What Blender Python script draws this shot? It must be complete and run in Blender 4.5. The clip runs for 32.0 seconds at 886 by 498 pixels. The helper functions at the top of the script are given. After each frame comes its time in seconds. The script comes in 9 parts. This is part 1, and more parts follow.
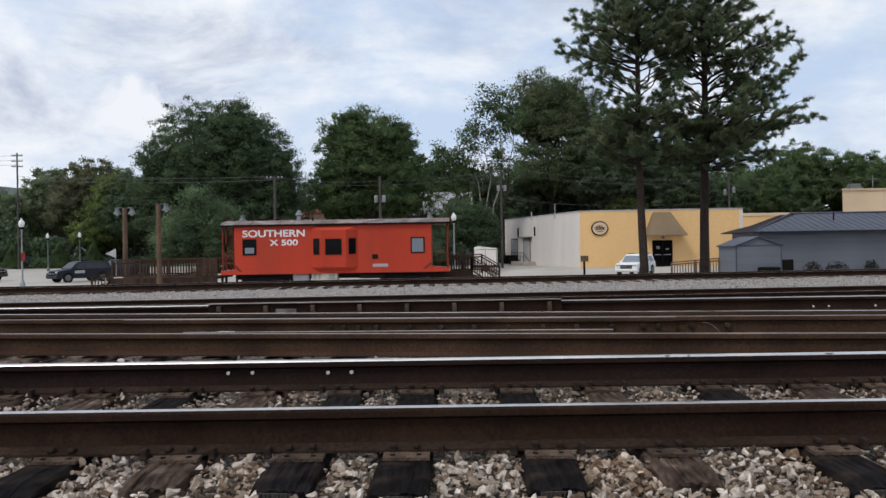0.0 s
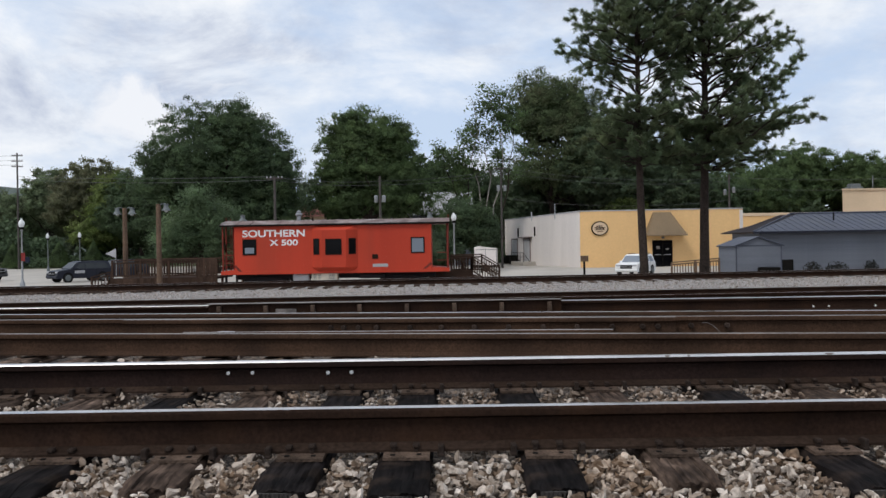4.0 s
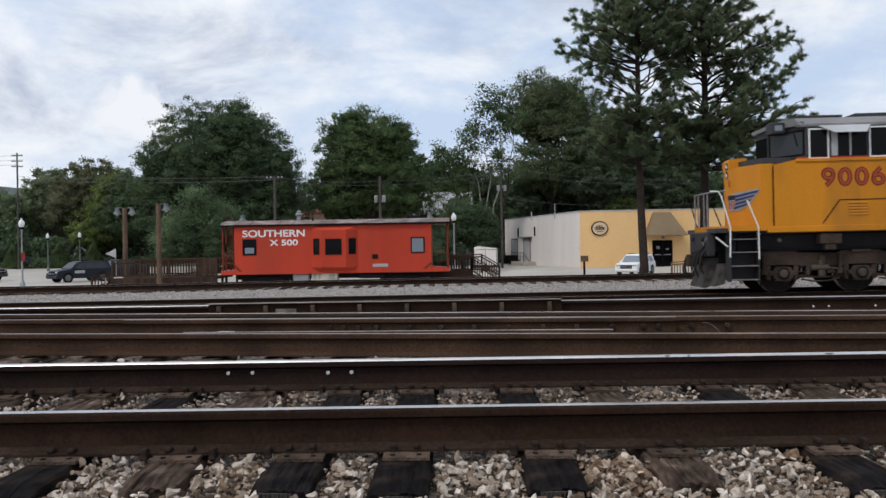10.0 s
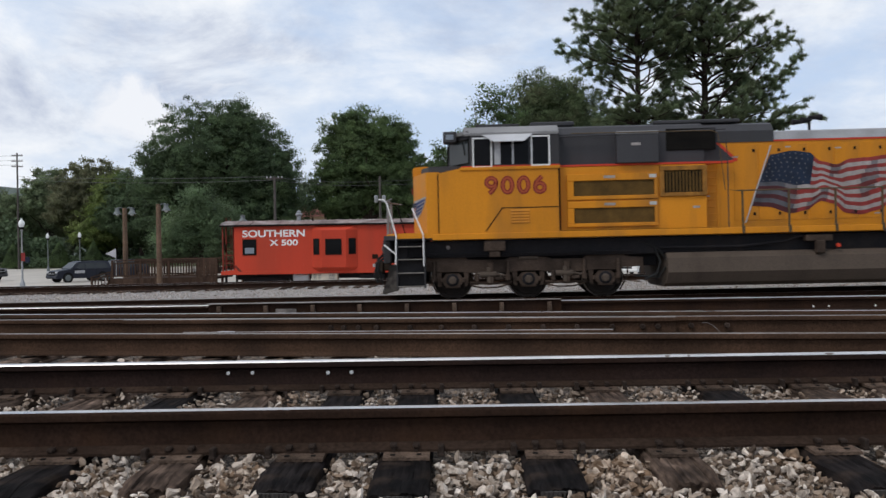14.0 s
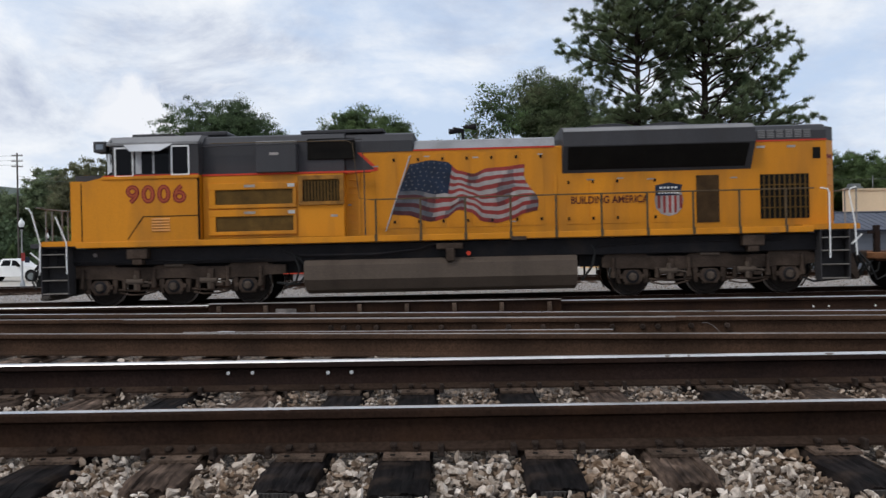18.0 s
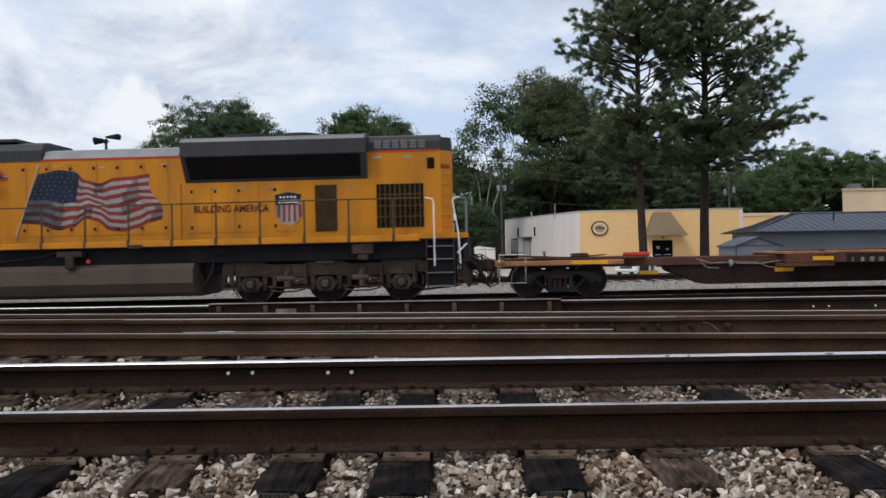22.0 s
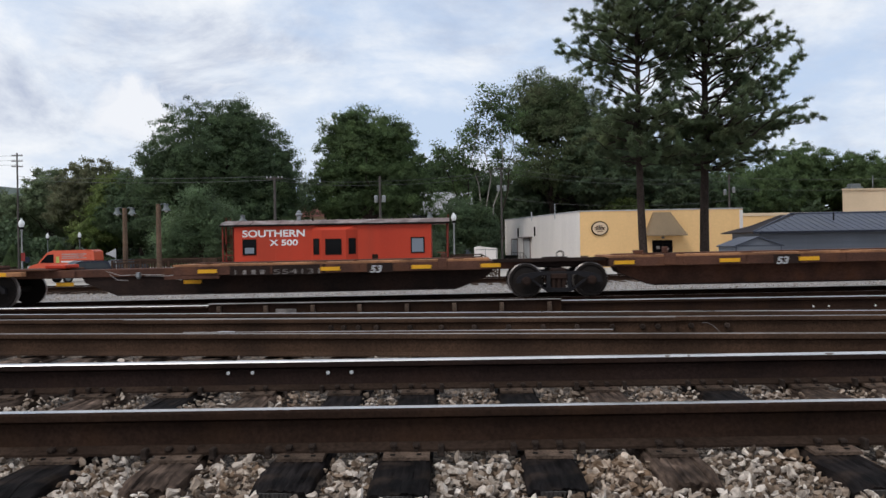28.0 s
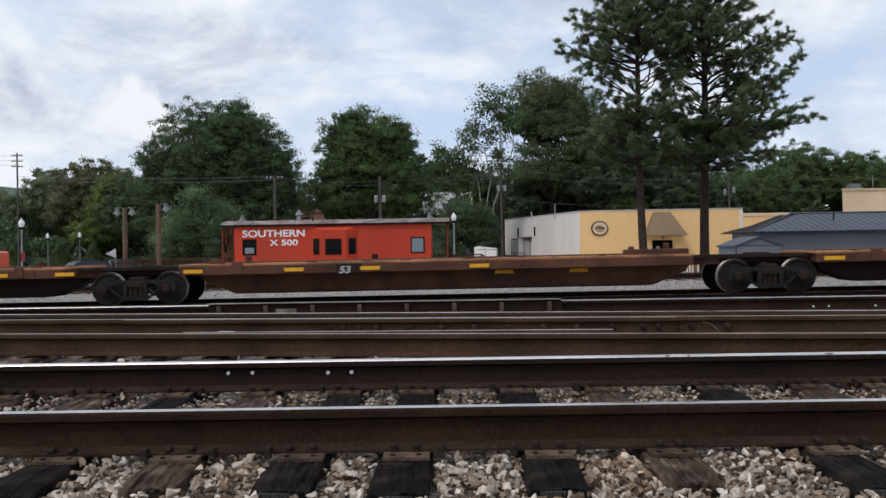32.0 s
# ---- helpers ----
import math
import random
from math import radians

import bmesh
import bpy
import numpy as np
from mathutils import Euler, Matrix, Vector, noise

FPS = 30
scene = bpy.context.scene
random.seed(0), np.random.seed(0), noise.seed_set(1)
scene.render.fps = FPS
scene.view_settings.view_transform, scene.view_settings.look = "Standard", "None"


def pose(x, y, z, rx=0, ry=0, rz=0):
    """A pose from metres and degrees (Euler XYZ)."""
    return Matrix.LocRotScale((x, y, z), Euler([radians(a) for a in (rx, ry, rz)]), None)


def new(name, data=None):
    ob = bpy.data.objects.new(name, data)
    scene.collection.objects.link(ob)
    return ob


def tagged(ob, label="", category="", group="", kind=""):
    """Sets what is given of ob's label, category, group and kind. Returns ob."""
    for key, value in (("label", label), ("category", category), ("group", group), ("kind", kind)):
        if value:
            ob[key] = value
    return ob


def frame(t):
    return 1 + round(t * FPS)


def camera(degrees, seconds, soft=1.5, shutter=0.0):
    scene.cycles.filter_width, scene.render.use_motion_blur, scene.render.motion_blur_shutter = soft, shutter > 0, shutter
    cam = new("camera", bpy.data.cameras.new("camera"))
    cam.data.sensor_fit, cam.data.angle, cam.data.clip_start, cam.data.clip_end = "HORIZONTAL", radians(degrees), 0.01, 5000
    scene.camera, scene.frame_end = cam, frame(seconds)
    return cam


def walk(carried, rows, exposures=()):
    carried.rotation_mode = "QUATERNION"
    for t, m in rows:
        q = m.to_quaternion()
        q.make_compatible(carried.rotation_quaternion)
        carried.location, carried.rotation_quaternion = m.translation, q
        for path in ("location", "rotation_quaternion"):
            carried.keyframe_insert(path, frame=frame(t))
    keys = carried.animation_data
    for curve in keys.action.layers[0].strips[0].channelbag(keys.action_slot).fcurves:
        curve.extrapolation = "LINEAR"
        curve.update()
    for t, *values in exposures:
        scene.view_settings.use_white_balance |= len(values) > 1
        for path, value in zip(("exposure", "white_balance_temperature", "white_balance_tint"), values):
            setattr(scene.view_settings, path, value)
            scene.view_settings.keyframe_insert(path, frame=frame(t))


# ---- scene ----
# camera on a stand beside the yard, level with the rails
cam = camera(57.0, 32.0, shutter=0.5)
EYE = pose(0, 0, 0.69, 90 - 0.16, 0, 0) @ pose(0, 0, 0, 0, 0, -0.945)
walk(cam, [(0, EYE), (32.0, EYE)], exposures=[(0, 0.0), (32.0, 0.0)])

# ---- daylight: bright broken cloud ----
SUN_EL, SUN_AZ = 52.0, 226.0


def make_sky():
    world = bpy.data.worlds.new("sky")
    scene.world = world
    world.use_nodes = True
    nt = world.node_tree
    nt.nodes.clear()
    N, L = nt.nodes.new, nt.links.new
    out, bg = N("ShaderNodeOutputWorld"), N("ShaderNodeBackground")
    sky = N("ShaderNodeTexSky")
    sky.sky_type, sky.sun_disc = "NISHITA", False
    sky.sun_elevation, sky.sun_rotation = radians(SUN_EL), radians(SUN_AZ)
    sky.air_density, sky.dust_density = 1.0, 2.0
    bg.inputs["Strength"].default_value = 0.1
    co = N("ShaderNodeTexCoord")
    comb = N("ShaderNodeVectorMath")
    comb.operation, comb.inputs[1].default_value = "MULTIPLY", (1.0, 1.0, 2.0)
    L(co.outputs["Generated"], comb.inputs[0])

    def cloud_noise(scale, detail, shift, rough=0.55, dist=0.35):
        mp, nz = N("ShaderNodeMapping"), N("ShaderNodeTexNoise")
        mp.inputs["Location"].default_value = shift
        mp.inputs["Scale"].default_value = (1.0, 1.0, 1.0)
        nz.inputs["Scale"].default_value, nz.inputs["Detail"].default_value = scale, detail
        nz.inputs["Roughness"].default_value, nz.inputs["Distortion"].default_value = rough, dist
        L(comb.outputs[0], mp.inputs[0])
        L(mp.outputs[0], nz.inputs["Vector"])
        return nz

    def ramp(src, *stops):
        r = N("ShaderNodeValToRGB")
        el = r.color_ramp.elements
        for i, (p, c) in enumerate(stops):
            e = el[i] if i < 2 else el.new(p)
            e.position, e.color = p, (*c, 1) if isinstance(c, tuple) else (c, c, c, 1)
        L(src, r.inputs[0])
        return r

    def mix(a, b, fac, kind="MIX"):
        m = N("ShaderNodeMix")
        m.data_type, m.blend_type = "RGBA", kind
        for sock, v in ((m.inputs[6], a), (m.inputs[7], b)):
            if isinstance(v, tuple):
                sock.default_value = (*v, 1)
            else:
                L(v, sock)
        if isinstance(fac, float):
            m.inputs[0].default_value = fac
        else:
            L(fac, m.inputs[0])
        return m.outputs[2]

    base = cloud_noise(3.1, 12, (0.35, 0.1, 0.62), 0.60, 0.25)
    cover = ramp(base.outputs["Fac"], (0.38, 0.10), (0.56, 1.0))
    shade = cloud_noise(4.3, 12, (2.15, 1.7, 0.42), 0.62, 0.3)
    cloud = ramp(shade.outputs["Fac"], (0.36, (0.50, 0.56, 0.70)), (0.50, (0.80, 0.85, 0.93)), (0.62, (0.97, 0.99, 1.02)))
    # heaped cloud: sharp bright tops against the greyer sheet
    heap = cloud_noise(9.0, 10, (1.3, 0.2, 3.1), 0.55, 0.6)
    way = N("ShaderNodeVectorMath")
    way.operation, way.inputs[1].default_value = "DISTANCE", (-0.335, 0.925, 0.155)
    L(co.outputs["Generated"], way.inputs[0])
    near = N("ShaderNodeMapRange")
    near.inputs["From Min"].default_value, near.inputs["From Max"].default_value = 0.02, 0.13
    near.inputs["To Min"].default_value, near.inputs["To Max"].default_value = 0.13, -0.14
    L(way.outputs["Value"], near.inputs["Value"])
    total = N("ShaderNodeMath")
    L(heap.outputs["Fac"], total.inputs[0])
    L(near.outputs[0], total.inputs[1])
    heaped = ramp(total.outputs[0], (0.54, 0.0), (0.72, 1.0))
    cloud10 = mix(cloud.outputs[0], (10.0, 10.0, 10.0), 1.0, "MULTIPLY")
    clear = mix(sky.outputs[0], (5.7, 7.1, 9.4), 0.85)
    sheet = mix(clear, cloud10, cover.outputs[0])
    L(mix(sheet, (8.8, 9.05, 9.6), heaped.outputs[0]), bg.inputs["Color"])
    L(bg.outputs[0], out.inputs["Surface"])


make_sky()
sun = new("sun", bpy.data.lights.new("sun", "SUN"))
sun.data.energy, sun.data.angle, sun.data.color = 1.3, radians(14), (1.0, 0.96, 0.9)
sun.rotation_euler = (radians(90 - SUN_EL), 0, radians(180 - SUN_AZ))


# ---- materials ----
def material(name, colour, rough=0.7, metal=0.0, grain=(40.0, 0.25), stain=(1.2, 0.3), bump=0.2, dirt=None, island=0.0, per_object=0.0, streak=False, spec=0.25, along=None):
    """colour varied by fine grain and by broad stains, with relief from the grain."""
    m = bpy.data.materials.new(name)
    m.use_nodes = True
    nt = m.node_tree
    N, L = nt.nodes.new, nt.links.new
    bsdf = nt.nodes["Principled BSDF"]
    bsdf.inputs["Metallic"].default_value = metal
    bsdf.inputs["Specular IOR Level"].default_value = spec
    co = N("ShaderNodeTexCoord")

    def nz(scale, detail, stretch=None):
        n = N("ShaderNodeTexNoise")
        n.inputs["Scale"].default_value, n.inputs["Detail"].default_value = scale, detail
        if stretch:
            mp = N("ShaderNodeMapping")
            mp.inputs["Scale"].default_value = stretch
            L(co.outputs["Object"], mp.inputs[0])
            L(mp.outputs[0], n.inputs["Vector"])
        else:
            L(co.outputs["Object"], n.inputs["Vector"])
        return n

    fine, broad = nz(grain[0], 5, along), nz(stain[0], 5, (1, 1, 0.15) if streak else None)

    def scaled(src, amount, base=1.0):
        mr = N("ShaderNodeMapRange")
        mr.inputs["From Min"].default_value, mr.inputs["From Max"].default_value = 0.3, 0.7
        mr.inputs["To Min"].default_value, mr.inputs["To Max"].default_value = base - amount, base + amount
        L(src, mr.inputs["Value"])
        return mr.outputs[0]

    def times(a, b):
        v = N("ShaderNodeMath")
        v.operation = "MULTIPLY"
        L(a, v.inputs[0])
        L(b, v.inputs[1])
        return v.outputs[0]

    val = times(scaled(fine.outputs["Fac"], grain[1]), scaled(broad.outputs["Fac"], stain[1]))
    if island:
        g = N("ShaderNodeNewGeometry")
        mr = N("ShaderNodeMapRange")
        mr.inputs["To Min"].default_value, mr.inputs["To Max"].default_value = 1 - island, 1 + island
        L(g.outputs["Random Per Island"], mr.inputs["Value"])
        val = times(val, mr.outputs[0])
    if per_object:
        g = N("ShaderNodeObjectInfo")
        mr = N("ShaderNodeMapRange")
        mr.inputs["To Min"].default_value, mr.inputs["To Max"].default_value = 1 - per_object, 1 + per_object
        L(g.outputs["Random"], mr.inputs["Value"])
        val = times(val, mr.outputs[0])
    col = N("ShaderNodeMix")
    col.data_type, col.blend_type = "RGBA", "MULTIPLY"
    col.inputs[0].default_value = 1.0
    col.inputs[6].default_value = (*colour, 1)
    L(val, col.inputs[7])
    result = col.outputs[2]
    if dirt:
        d = N("ShaderNodeMix")
        d.data_type = "RGBA"
        patch = nz(dirt[1], 6, (1, 1, 0.2) if streak else None)
        r = N("ShaderNodeMapRange")
        r.inputs["From Min"].default_value, r.inputs["From Max"].default_value = 0.5, 0.75
        r.inputs["To Max"].default_value = dirt[2]
        L(patch.outputs["Fac"], r.inputs["Value"])
        L(r.outputs[0], d.inputs[0])
        L(result, d.inputs[6])
        d.inputs[7].default_value = (*dirt[0], 1)
        result = d.outputs[2]
    L(result, bsdf.inputs["Base Color"])
    L(scaled(broad.outputs["Fac"], min(0.15, rough * 0.3), rough), bsdf.inputs["Roughness"])
    if bump:
        b = N("ShaderNodeBump")
        b.inputs["Strength"].default_value, b.inputs["Distance"].default_value = bump, 0.012
        L(fine.outputs["Fac"], b.inputs["Height"])
        L(b.outputs[0], bsdf.inputs["Normal"])
    return m


def gravel_material(name, a, b, scale):
    """packed stones: cells of differing tone with recessed joints"""
    m = bpy.data.materials.new(name)
    m.use_nodes = True
    nt = m.node_tree
    N, L = nt.nodes.new, nt.links.new
    bsdf = nt.nodes["Principled BSDF"]
    bsdf.inputs["Roughness"].default_value = 0.9
    co, v, e = N("ShaderNodeTexCoord"), N("ShaderNodeTexVoronoi"), N("ShaderNodeTexVoronoi")
    e.feature = "DISTANCE_TO_EDGE"
    for t in (v, e):
        t.inputs["Scale"].default_value = scale
        L(co.outputs["Object"], t.inputs["Vector"])
    sep = N("ShaderNodeSeparateColor")
    L(v.outputs["Color"], sep.inputs[0])
    mx = N("ShaderNodeMix")
    mx.data_type = "RGBA"
    mx.inputs[6].default_value, mx.inputs[7].default_value = (*a, 1), (*b, 1)
    L(sep.outputs[0], mx.inputs[0])
    edge = N("ShaderNodeMapRange")
    edge.inputs["From Max"].default_value, edge.inputs["To Min"].default_value = 0.12, 0.25
    L(e.outputs["Distance"], edge.inputs["Value"])
    mul = N("ShaderNodeMix")
    mul.data_type, mul.blend_type = "RGBA", "MULTIPLY"
    mul.inputs[0].default_value = 1.0
    L(mx.outputs[2], mul.inputs[6])
    L(edge.outputs[0], mul.inputs[7])
    L(mul.outputs[2], bsdf.inputs["Base Color"])
    bp = N("ShaderNodeBump")
    bp.inputs["Strength"].default_value, bp.inputs["Distance"].default_value = 0.8, 0.03
    L(edge.outputs[0], bp.inputs["Height"])
    L(bp.outputs[0], bsdf.inputs["Normal"])
    return m


def stone_material(name, stops, tint):
    """broken limestone: each stone its own tone, some stained tan or dark"""
    m = bpy.data.materials.new(name)
    m.use_nodes = True
    nt = m.node_tree
    N, L = nt.nodes.new, nt.links.new
    bsdf = nt.nodes["Principled BSDF"]
    bsdf.inputs["Roughness"].default_value = 0.95
    bsdf.inputs["Specular IOR Level"].default_value = 0.15
    geo, ramp = N("ShaderNodeNewGeometry"), N("ShaderNodeValToRGB")
    el = ramp.color_ramp.elements
    for k, (pos, c) in enumerate(stops):
        e = el[k] if k < 2 else el.new(pos)
        e.position, e.color = pos, (*c, 1)
    L(geo.outputs["Random Per Island"], ramp.inputs[0])
    co, nz, mr, mul = N("ShaderNodeTexCoord"), N("ShaderNodeTexNoise"), N("ShaderNodeMapRange"), N("ShaderNodeMix")
    nz.inputs["Scale"].default_value, nz.inputs["Detail"].default_value = 55, 5
    L(co.outputs["Object"], nz.inputs["Vector"])
    mr.inputs["From Min"].default_value, mr.inputs["From Max"].default_value = 0.3, 0.7
    mr.inputs["To Min"].default_value, mr.inputs["To Max"].default_value = 0.65, 1.25
    L(nz.outputs["Fac"], mr.inputs["Value"])
    mul.data_type, mul.blend_type = "RGBA", "MULTIPLY"
    mul.inputs[0].default_value = 1.0
    L(ramp.outputs[0], mul.inputs[6])
    L(mr.outputs[0], mul.inputs[7])
    stain, fac, patch = N("ShaderNodeMix"), N("ShaderNodeMapRange"), N("ShaderNodeTexNoise")
    patch.inputs["Scale"].default_value = 1.6
    L(co.outputs["Object"], patch.inputs["Vector"])
    fac.inputs["From Min"].default_value, fac.inputs["From Max"].default_value, fac.inputs["To Max"].default_value = 0.45, 0.7, 0.6
    L(patch.outputs["Fac"], fac.inputs["Value"])
    stain.data_type, stain.blend_type = "RGBA", "MULTIPLY"
    stain.inputs[7].default_value = (*tint, 1)
    L(fac.outputs[0], stain.inputs[0])
    L(mul.outputs[2], stain.inputs[6])
    L(stain.outputs[2], bsdf.inputs["Base Color"])
    bp = N("ShaderNodeBump")
    bp.inputs["Strength"].default_value, bp.inputs["Distance"].default_value = 0.6, 0.01
    L(nz.outputs["Fac"], bp.inputs["Height"])
    L(bp.outputs[0], bsdf.inputs["Normal"])
    return m


def glass_material(name, tint, rough=0.05, spec=0.3):
    m = bpy.data.materials.new(name)
    m.use_nodes = True
    b = m.node_tree.nodes["Principled BSDF"]
    b.inputs["Base Color"].default_value = (*tint, 1)
    b.inputs["Roughness"].default_value = rough
    b.inputs["Specular IOR Level"].default_value = spec
    return m


def leaf_material(name, colour, spread=0.35, warm=(0.10, 0.11, 0.02)):
    m = bpy.data.materials.new(name)
    m.use_nodes = True
    nt = m.node_tree
    N, L = nt.nodes.new, nt.links.new
    bsdf = nt.nodes["Principled BSDF"]
    bsdf.inputs["Roughness"].default_value = 0.6
    bsdf.inputs["Specular IOR Level"].default_value = 0.2
    out, add, half, norm = N("ShaderNodeAttribute"), N("ShaderNodeVectorMath"), N("ShaderNodeVectorMath"), N("ShaderNodeVectorMath")
    out.attribute_name = "outward"
    geo, co, nz = N("ShaderNodeNewGeometry"), N("ShaderNodeTexCoord"), N("ShaderNodeTexNoise")
    half.operation, norm.operation = "SCALE", "NORMALIZE"
    half.inputs["Scale"].default_value = 0.3
    L(geo.outputs["Normal"], half.inputs[0])
    L(half.outputs[0], add.inputs[0])
    L(out.outputs["Vector"], add.inputs[1])
    L(add.outputs[0], norm.inputs[0])
    L(norm.outputs[0], bsdf.inputs["Normal"])
    nz.inputs["Scale"].default_value = 0.45
    L(co.outputs["Object"], nz.inputs["Vector"])
    mx = N("ShaderNodeMix")
    mx.data_type = "RGBA"
    mx.inputs[6].default_value, mx.inputs[7].default_value = (*colour, 1), (*warm, 1)
    mr = N("ShaderNodeMapRange")
    mr.inputs["From Min"].default_value, mr.inputs["From Max"].default_value, mr.inputs["To Max"].default_value = 0.42, 0.75, 0.7
    L(nz.outputs["Fac"], mr.inputs["Value"])
    L(mr.outputs[0], mx.inputs[0])
    r2 = N("ShaderNodeMapRange")
    r2.inputs["To Min"].default_value, r2.inputs["To Max"].default_value = 1 - spread * 0.6, 1 + spread * 0.6
    L(geo.outputs["Random Per Island"], r2.inputs["Value"])
    # sprays of leaves differ from one another as well as single leaves
    nz2, r3, both = N("ShaderNodeTexNoise"), N("ShaderNodeMapRange"), N("ShaderNodeMath")
    nz2.inputs["Scale"].default_value, nz2.inputs["Detail"].default_value = 0.8, 4
    L(co.outputs["Object"], nz2.inputs["Vector"])
    r3.inputs["From Min"].default_value, r3.inputs["From Max"].default_value = 0.32, 0.68
    r3.inputs["To Min"].default_value, r3.inputs["To Max"].default_value = 0.52, 1.55
    L(nz2.outputs["Fac"], r3.inputs["Value"])
    both.operation = "MULTIPLY"
    L(r2.outputs[0], both.inputs[0])
    L(r3.outputs[0], both.inputs[1])
    mul = N("ShaderNodeMix")
    mul.data_type, mul.blend_type = "RGBA", "MULTIPLY"
    mul.inputs[0].default_value = 1.0
    L(mx.outputs[2], mul.inputs[6])
    L(both.outputs[0], mul.inputs[7])
    L(mul.outputs[2], bsdf.inputs["Base Color"])
    tr, ms = N("ShaderNodeBsdfTranslucent"), N("ShaderNodeMixShader")
    L(mul.outputs[2], tr.inputs["Color"])
    ms.inputs[0].default_value = 0.45
    L(bsdf.outputs[0], ms.inputs[1])
    L(tr.outputs[0], ms.inputs[2])
    L(ms.outputs[0], nt.nodes["Material Output"].inputs["Surface"])
    return m


M_RUST = material("rail_rust", (0.0255, 0.0145, 0.0102), 0.85, 0.0, (60, 0.3), (1.5, 0.35), 0.35, dirt=((0.046, 0.023, 0.012), 2.5, 0.5), spec=0.05)
M_RUST_DARK = material("dark_rail_rust", (0.0215, 0.0130, 0.0108), 0.75, 0.0, (60, 0.3), (1.2, 0.35), 0.3, dirt=((0.036, 0.018, 0.0105), 1.6, 0.5), spec=0.06)
M_FOOT = material("dusty_rail_foot", (0.035, 0.0225, 0.0165), 0.9, 0.0, (50, 0.35), (2.0, 0.4), 0.35, dirt=((0.024, 0.015, 0.011), 3.0, 0.7), spec=0.05)
M_RUST_WARM = material("orange_rail_rust", (0.0560, 0.0322, 0.0207), 0.85, 0.0, (60, 0.35), (1.2, 0.4), 0.35, dirt=((0.026, 0.0165, 0.0120), 1.8, 0.8), spec=0.08)
M_SHINE = material("polished_railhead", (0.60, 0.575, 0.56), 0.34, 1.0, (30, 0.05), (3, 0.15), 0.02)
M_SHINE_BRIGHT = material("bright_railhead", (0.66, 0.64, 0.63), 0.44, 1.0, (30, 0.04), (2, 0.10), 0.02)
M_SHINE_THIN = material("worn_railhead", (0.42, 0.41, 0.405), 0.42, 1.0, (30, 0.08), (1.5, 0.25), 0.02)
M_DULL = material("dull_railhead", (0.25, 0.22, 0.20), 0.45, 0.5, (40, 0.2), (1.2, 0.5), 0.1)
M_SPLIT = material("dark_wood_split", (0.006, 0.005, 0.004), 0.95, 0.0, (30, 0.3), (3, 0.3), 0.1, spec=0.05)
M_PLATE = material("tie_plate_rust", (0.084, 0.058, 0.043), 0.85, 0.0, (70, 0.4), (7, 0.45), 0.6, per_object=0.35, spec=0.1)
M_SPIKE = material("spike_rust", (0.028, 0.0175, 0.0125), 0.85, 0.0, (80, 0.2), (6, 0.2), 0.3)
M_TIE = material("weathered_tie_wood", (0.092, 0.064, 0.049), 0.95, 0.0, (26, 0.8), (6, 0.75), 1.0, dirt=((0.016, 0.011, 0.009), 9.0, 0.95), per_object=0.35, spec=0.07, along=(1.6, 0.12, 1.6))
M_TIE_NEW = material("creosoted_tie_wood", (0.0100, 0.0082, 0.0080), 0.8, 0.0, (26, 0.8), (6, 0.7), 1.0, dirt=((0.060, 0.041, 0.030), 7.0, 0.55), per_object=0.3, spec=0.06, along=(1.6, 0.14, 1.6))
M_STONE = stone_material("ballast_stone", ((0.0, (0.070, 0.052, 0.041)), (1.0, (0.70, 0.615, 0.535)), (0.16, (0.205, 0.142, 0.096)), (0.36, (0.315, 0.250, 0.196)), (0.60, (0.425, 0.358, 0.300)), (0.82, (0.545, 0.470, 0.400))), (0.80, 0.65, 0.51))
M_STONE_BROWN = stone_material("dusty_brown_stone", ((0.0, (0.035, 0.026, 0.021)), (1.0, (0.62, 0.54, 0.465)), (0.20, (0.155, 0.112, 0.080)), (0.50, (0.285, 0.222, 0.174)), (0.80, (0.43, 0.360, 0.298))), (0.68, 0.53, 0.41))
M_STONE_PALE = stone_material("pale_ballast_stone", ((0.0, (0.22, 0.18, 0.155)), (1.0, (0.60, 0.53, 0.475)), (0.3, (0.35, 0.30, 0.265)), (0.7, (0.46, 0.405, 0.36))), (0.92, 0.84, 0.76))
M_BED = gravel_material("ballast_bed", (0.050, 0.034, 0.024), (0.235, 0.178, 0.132), 30.0)
M_BED_LOW = gravel_material("lower_ballast_bed", (0.25, 0.225, 0.205), (0.50, 0.46, 0.43), 14.0)
M_GRASS = material("rough_grass", (0.065, 0.075, 0.03), 0.95, 0.0, (6, 0.4), (0.15, 0.35), 0.5, dirt=((0.22, 0.19, 0.14), 0.2, 0.6))
M_PAVE = material("pale_concrete", (0.43, 0.395, 0.35), 0.85, 0.0, (15, 0.1), (0.3, 0.15), 0.15, dirt=((0.34, 0.31, 0.27), 0.4, 0.5))
M_YELLOW = material("locomotive_yellow", (0.56, 0.210, 0.009), 0.45, 0.0, (25, 0.05), (0.8, 0.14), 0.03, dirt=((0.24, 0.105, 0.022), 1.3, 0.65), streak=True)
M_GREY = material("locomotive_grey", (0.044, 0.043, 0.047), 0.55, 0.0, (25, 0.08), (0.8, 0.2), 0.03, dirt=((0.028, 0.024, 0.022), 1.0, 0.5), streak=True)
M_ROOFGREY = material("cab_roof_grey", (0.21, 0.205, 0.205), 0.55, 0.0, (25, 0.06), (1.0, 0.2), 0.03)
M_STEPWELL = material("grey_step_paint", (0.040, 0.038, 0.040), 0.7, 0.0, (30, 0.2), (2, 0.3), 0.1, spec=0.15)
